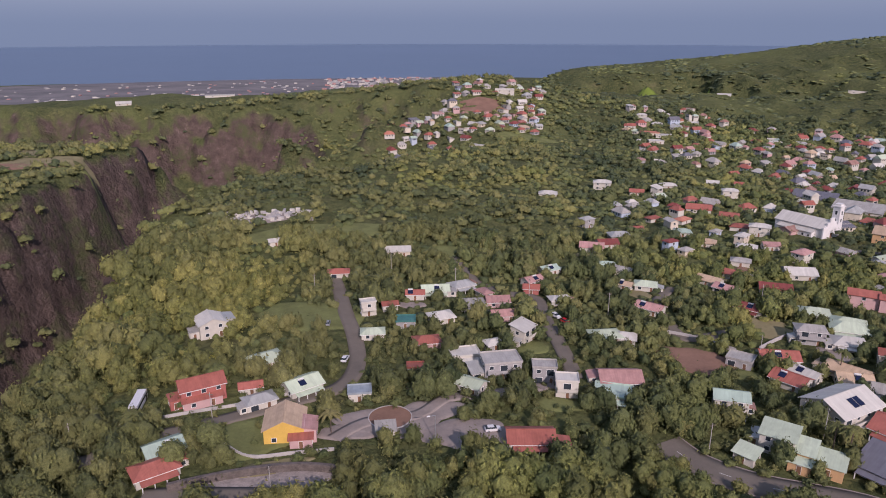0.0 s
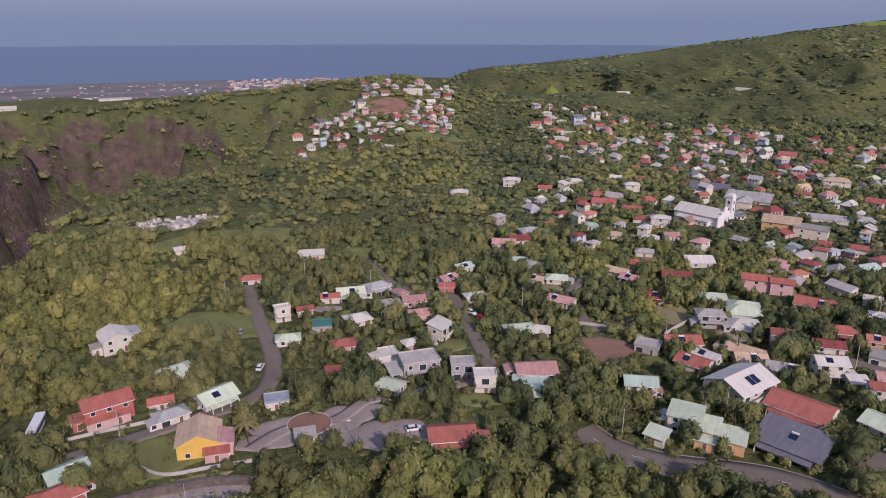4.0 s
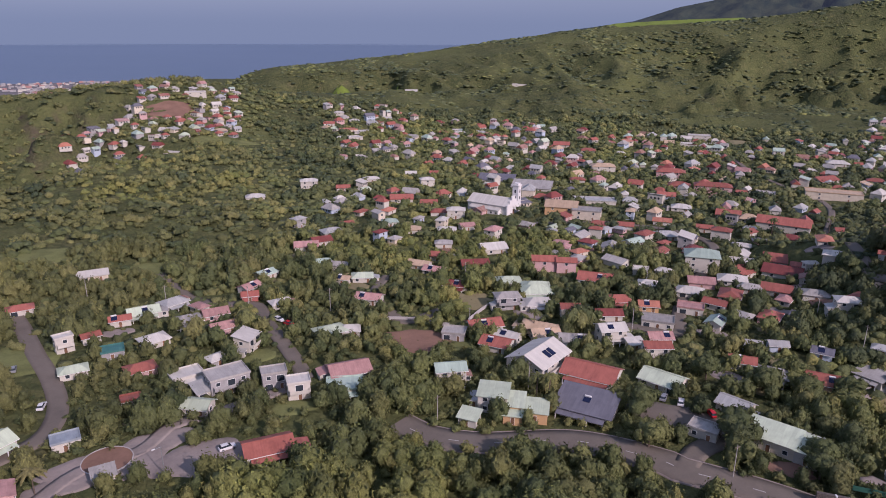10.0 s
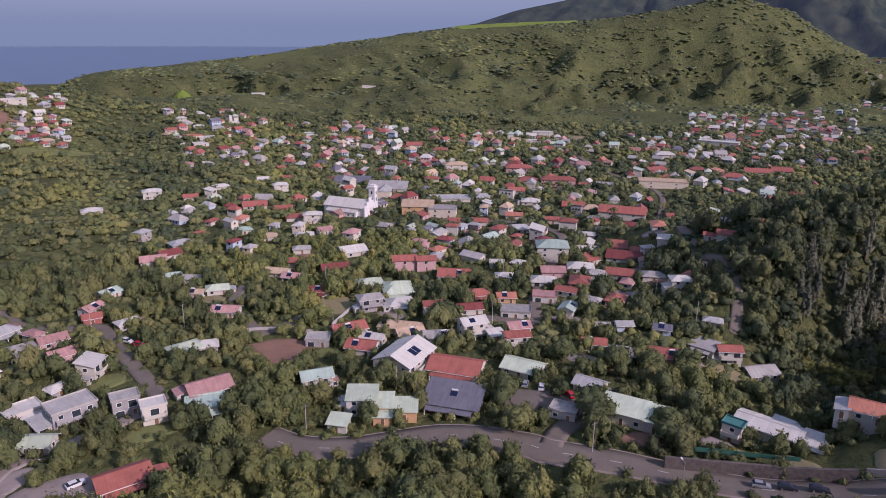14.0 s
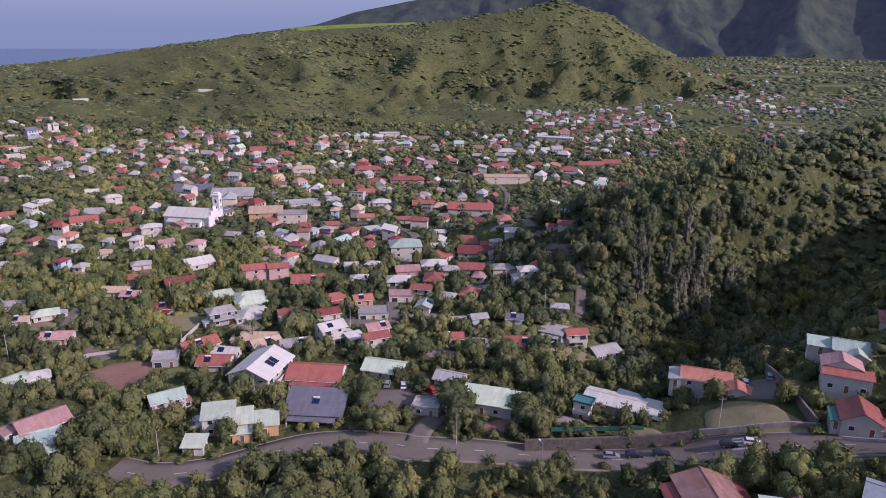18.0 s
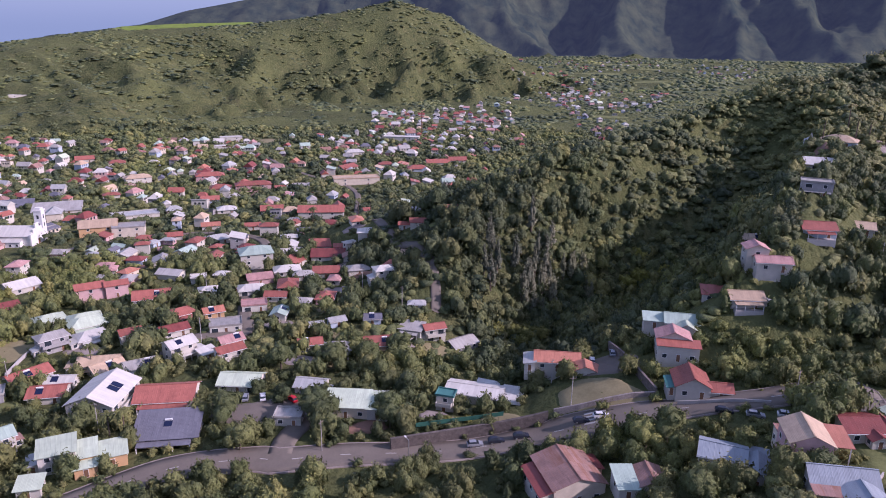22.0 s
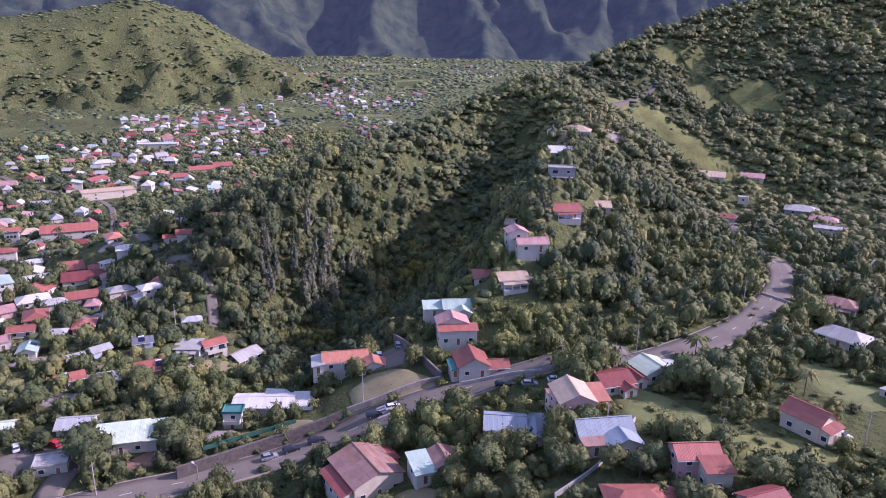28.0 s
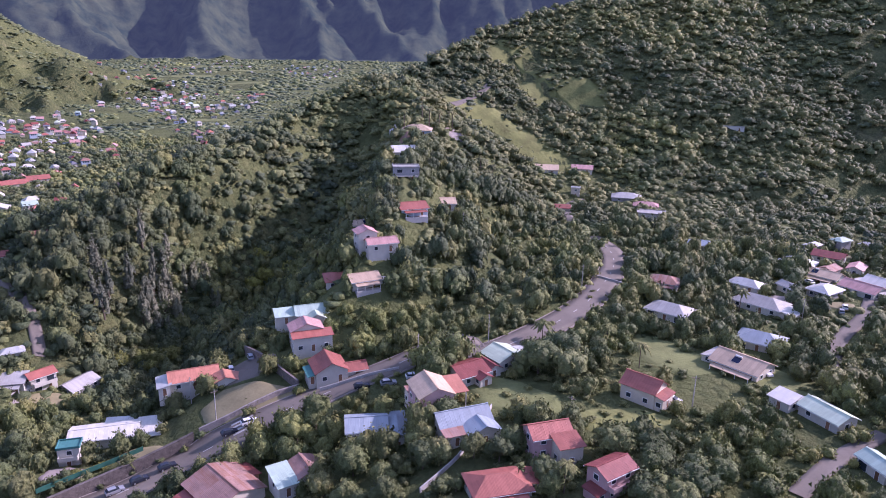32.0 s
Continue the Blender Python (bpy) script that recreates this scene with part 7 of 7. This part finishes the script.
x, y, z, rng = scatter(205, 560, 4.5, 71, lambda a, b: 0.95 + 0 * a, -1.0, 55, 84)
rad = rng.uniform(1.3, 3.0, len(x))
pts = np.column_stack([x, y, z - 0.3, rad, rad * rng.uniform(0.6, 1.1, len(x))])
# the brush carries the same shade in its colour
k = rng.rand(len(x)) < 0.6
woods("bushes", pts[k], SCRUB, M_DARK, "brush under the woods of the knoll, darkened for shade", "bushes", 72)
woods("bushes", pts[~k], SCRUB, M_LEAF, "green brush under the woods of the knoll", "bushes", 73)

# groves between the fields and houses of the valley floor
for r0, r1, step, lo, hi, sd in ((760, 1600, 9.5, 3.0, 6.0, 74), (1600, 3300, 17.0, 6.0, 11.0, 75)):
    x, y, z, rng = scatter(r0, r1, step, sd, lambda a, b: (0.06 + 0.72 * smooth(0.0, 0.35, waves(a, b, r0 * 0.2, 76))) * (land(a, b) < 62), 0.0, 50, 92)
    rad = rng.uniform(lo, hi, len(x))
    pts = np.column_stack([x, y, z - 0.2 * rad, rad, rad * rng.uniform(0.6, 1.0, len(x))])
    k = rng.rand(len(x)) < 0.6
    woods("valley_woods", pts[k], SCRUB, M_DARK, "dark green groves on the valley floor", seed=sd)
    woods("valley_woods", pts[~k], SCRUB, M_LEAF, "green groves between the valley fields", seed=sd + 5)

# the closed woods on the hill behind the spur
x, y, z, rng = scatter(320, 820, 6.4, 27, lambda a, b: 0.55 + 0.3 * smooth(-0.2, 0.5, waves(a, b, 130, 64)), 5.5, 84, 122)
rad = rng.uniform(1.8, 4.6, len(x))
pts = np.column_stack([x, y, z - 0.5, rad, rad * rng.uniform(0.6, 1.05, len(x))])
# lighter leaves make up for the weak sun on this slope
k = rng.rand(len(x)) < 0.72
woods("far_woods", pts[k], DISTANT, M_OLIVE, "trees on the hill behind the spur, lightened to olive for sun", seed=28)
woods("far_woods", pts[~k], DISTANT, M_LEAF, "green broadleaf woods on the hill behind the spur", seed=29)

# the brush under them, which closes over the ground and runs out into the meadows
x, y, z, rng = scatter(300, 800, 4.9, 57, lambda a, b: 0.95 + 0 * a, -3.5, 82, 122)
rad = rng.uniform(1.2, 3.0, len(x))
pts = np.column_stack([x, y, z - 0.3, rad, rad * rng.uniform(0.5, 0.9, len(x))])
# part of the brush is lightened the same way
k = waves(x, y, 90, 58) + rng.uniform(-0.6, 0.6, len(x)) > 0.1
woods("bushes", pts[k], SCRUB, M_OLIVE, "brush on the hill behind the spur, lightened to olive for sun", "bushes", 59)
woods("bushes", pts[~k], SCRUB, M_LEAF, "green brush on the hill behind the spur", "bushes", 60)

# low brush between the far trees
x, y, z, rng = scatter(335, 800, 7.6, 17, lambda a, b: 0.9 + 0 * a, 0.0, -20, 116)
rad = rng.uniform(1.4, 3.2, len(x))
pts = np.column_stack([x, y, z - 0.3, rad, rad * rng.uniform(0.6, 1.1, len(x))])
# olive south of y = 40 again paints the sun on the hill
k = (y < 40) | (rng.rand(len(x)) < 0.3)
woods("bushes", pts[~k], SCRUB, M_LEAF, "low green brush between the far trees", "bushes", 18)
woods("bushes", pts[k], SCRUB, M_OLIVE, "low brush on the open hillside, lightened to olive for sun", "bushes", 19)


def gully(x, y):
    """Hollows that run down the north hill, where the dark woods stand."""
    r, az = np.hypot(x, y), np.degrees(np.arctan2(x, y))
    # last term: shade on the hill's west, put into the leaf colour
    return smooth(0.25, 0.55, np.abs(waves(az * 9.0, r * 0.18, 75, 18)) + 0.22 * waves(x, y, 110, 33) + 0.35 * smooth(1260, 1400, r) * smooth(38, 28, az))


def hill_cover(a, b):
    return (land(a, b) > 12) * (0.62 + 0.38 * smooth(24, 44, land(a, b) - 38.0 * smooth(1100, 2900, a)))


for r0, r1, step, lo, hi, sd in ((900, 1560, 8.2, 3.0, 6.0, 8), (1560, 2300, 13.0, 4.0, 8.5, 9), (2300, 3350, 20.0, 6.0, 12.0, 10)):
    x, y, z, rng = scatter(r0, r1, step, sd, lambda a, b: np.maximum(hill_cover(a, b) * (0.82 + 0.18 * gully(a, b)), smooth(-0.1, 0.25, waves(a, b, 170, 63)) * (a > 900) * (b < 1100)), 0.0, -12, 112)
    rad = rng.uniform(lo, hi, len(x))
    g = gully(x, y)
    pts = np.column_stack([x, y, z - 0.3 * rad, rad * (0.75 + 0.35 * g), rad * rng.uniform(0.30, 0.55, len(x)) * (0.6 + 0.7 * g)])
    k = rng.rand(len(x)) < np.maximum(0.10 + 0.55 * g, 0.7 * (land(x, y) < 60))
    woods("hill_scrub", pts[k], SCRUB, M_DARK, "dark green gully woods, and shade in leaf colour, on the far hillside", seed=10)
    woods("hill_scrub", pts[~k], SCRUB, M_LEAF, "green bush on the far hillside", seed=11)
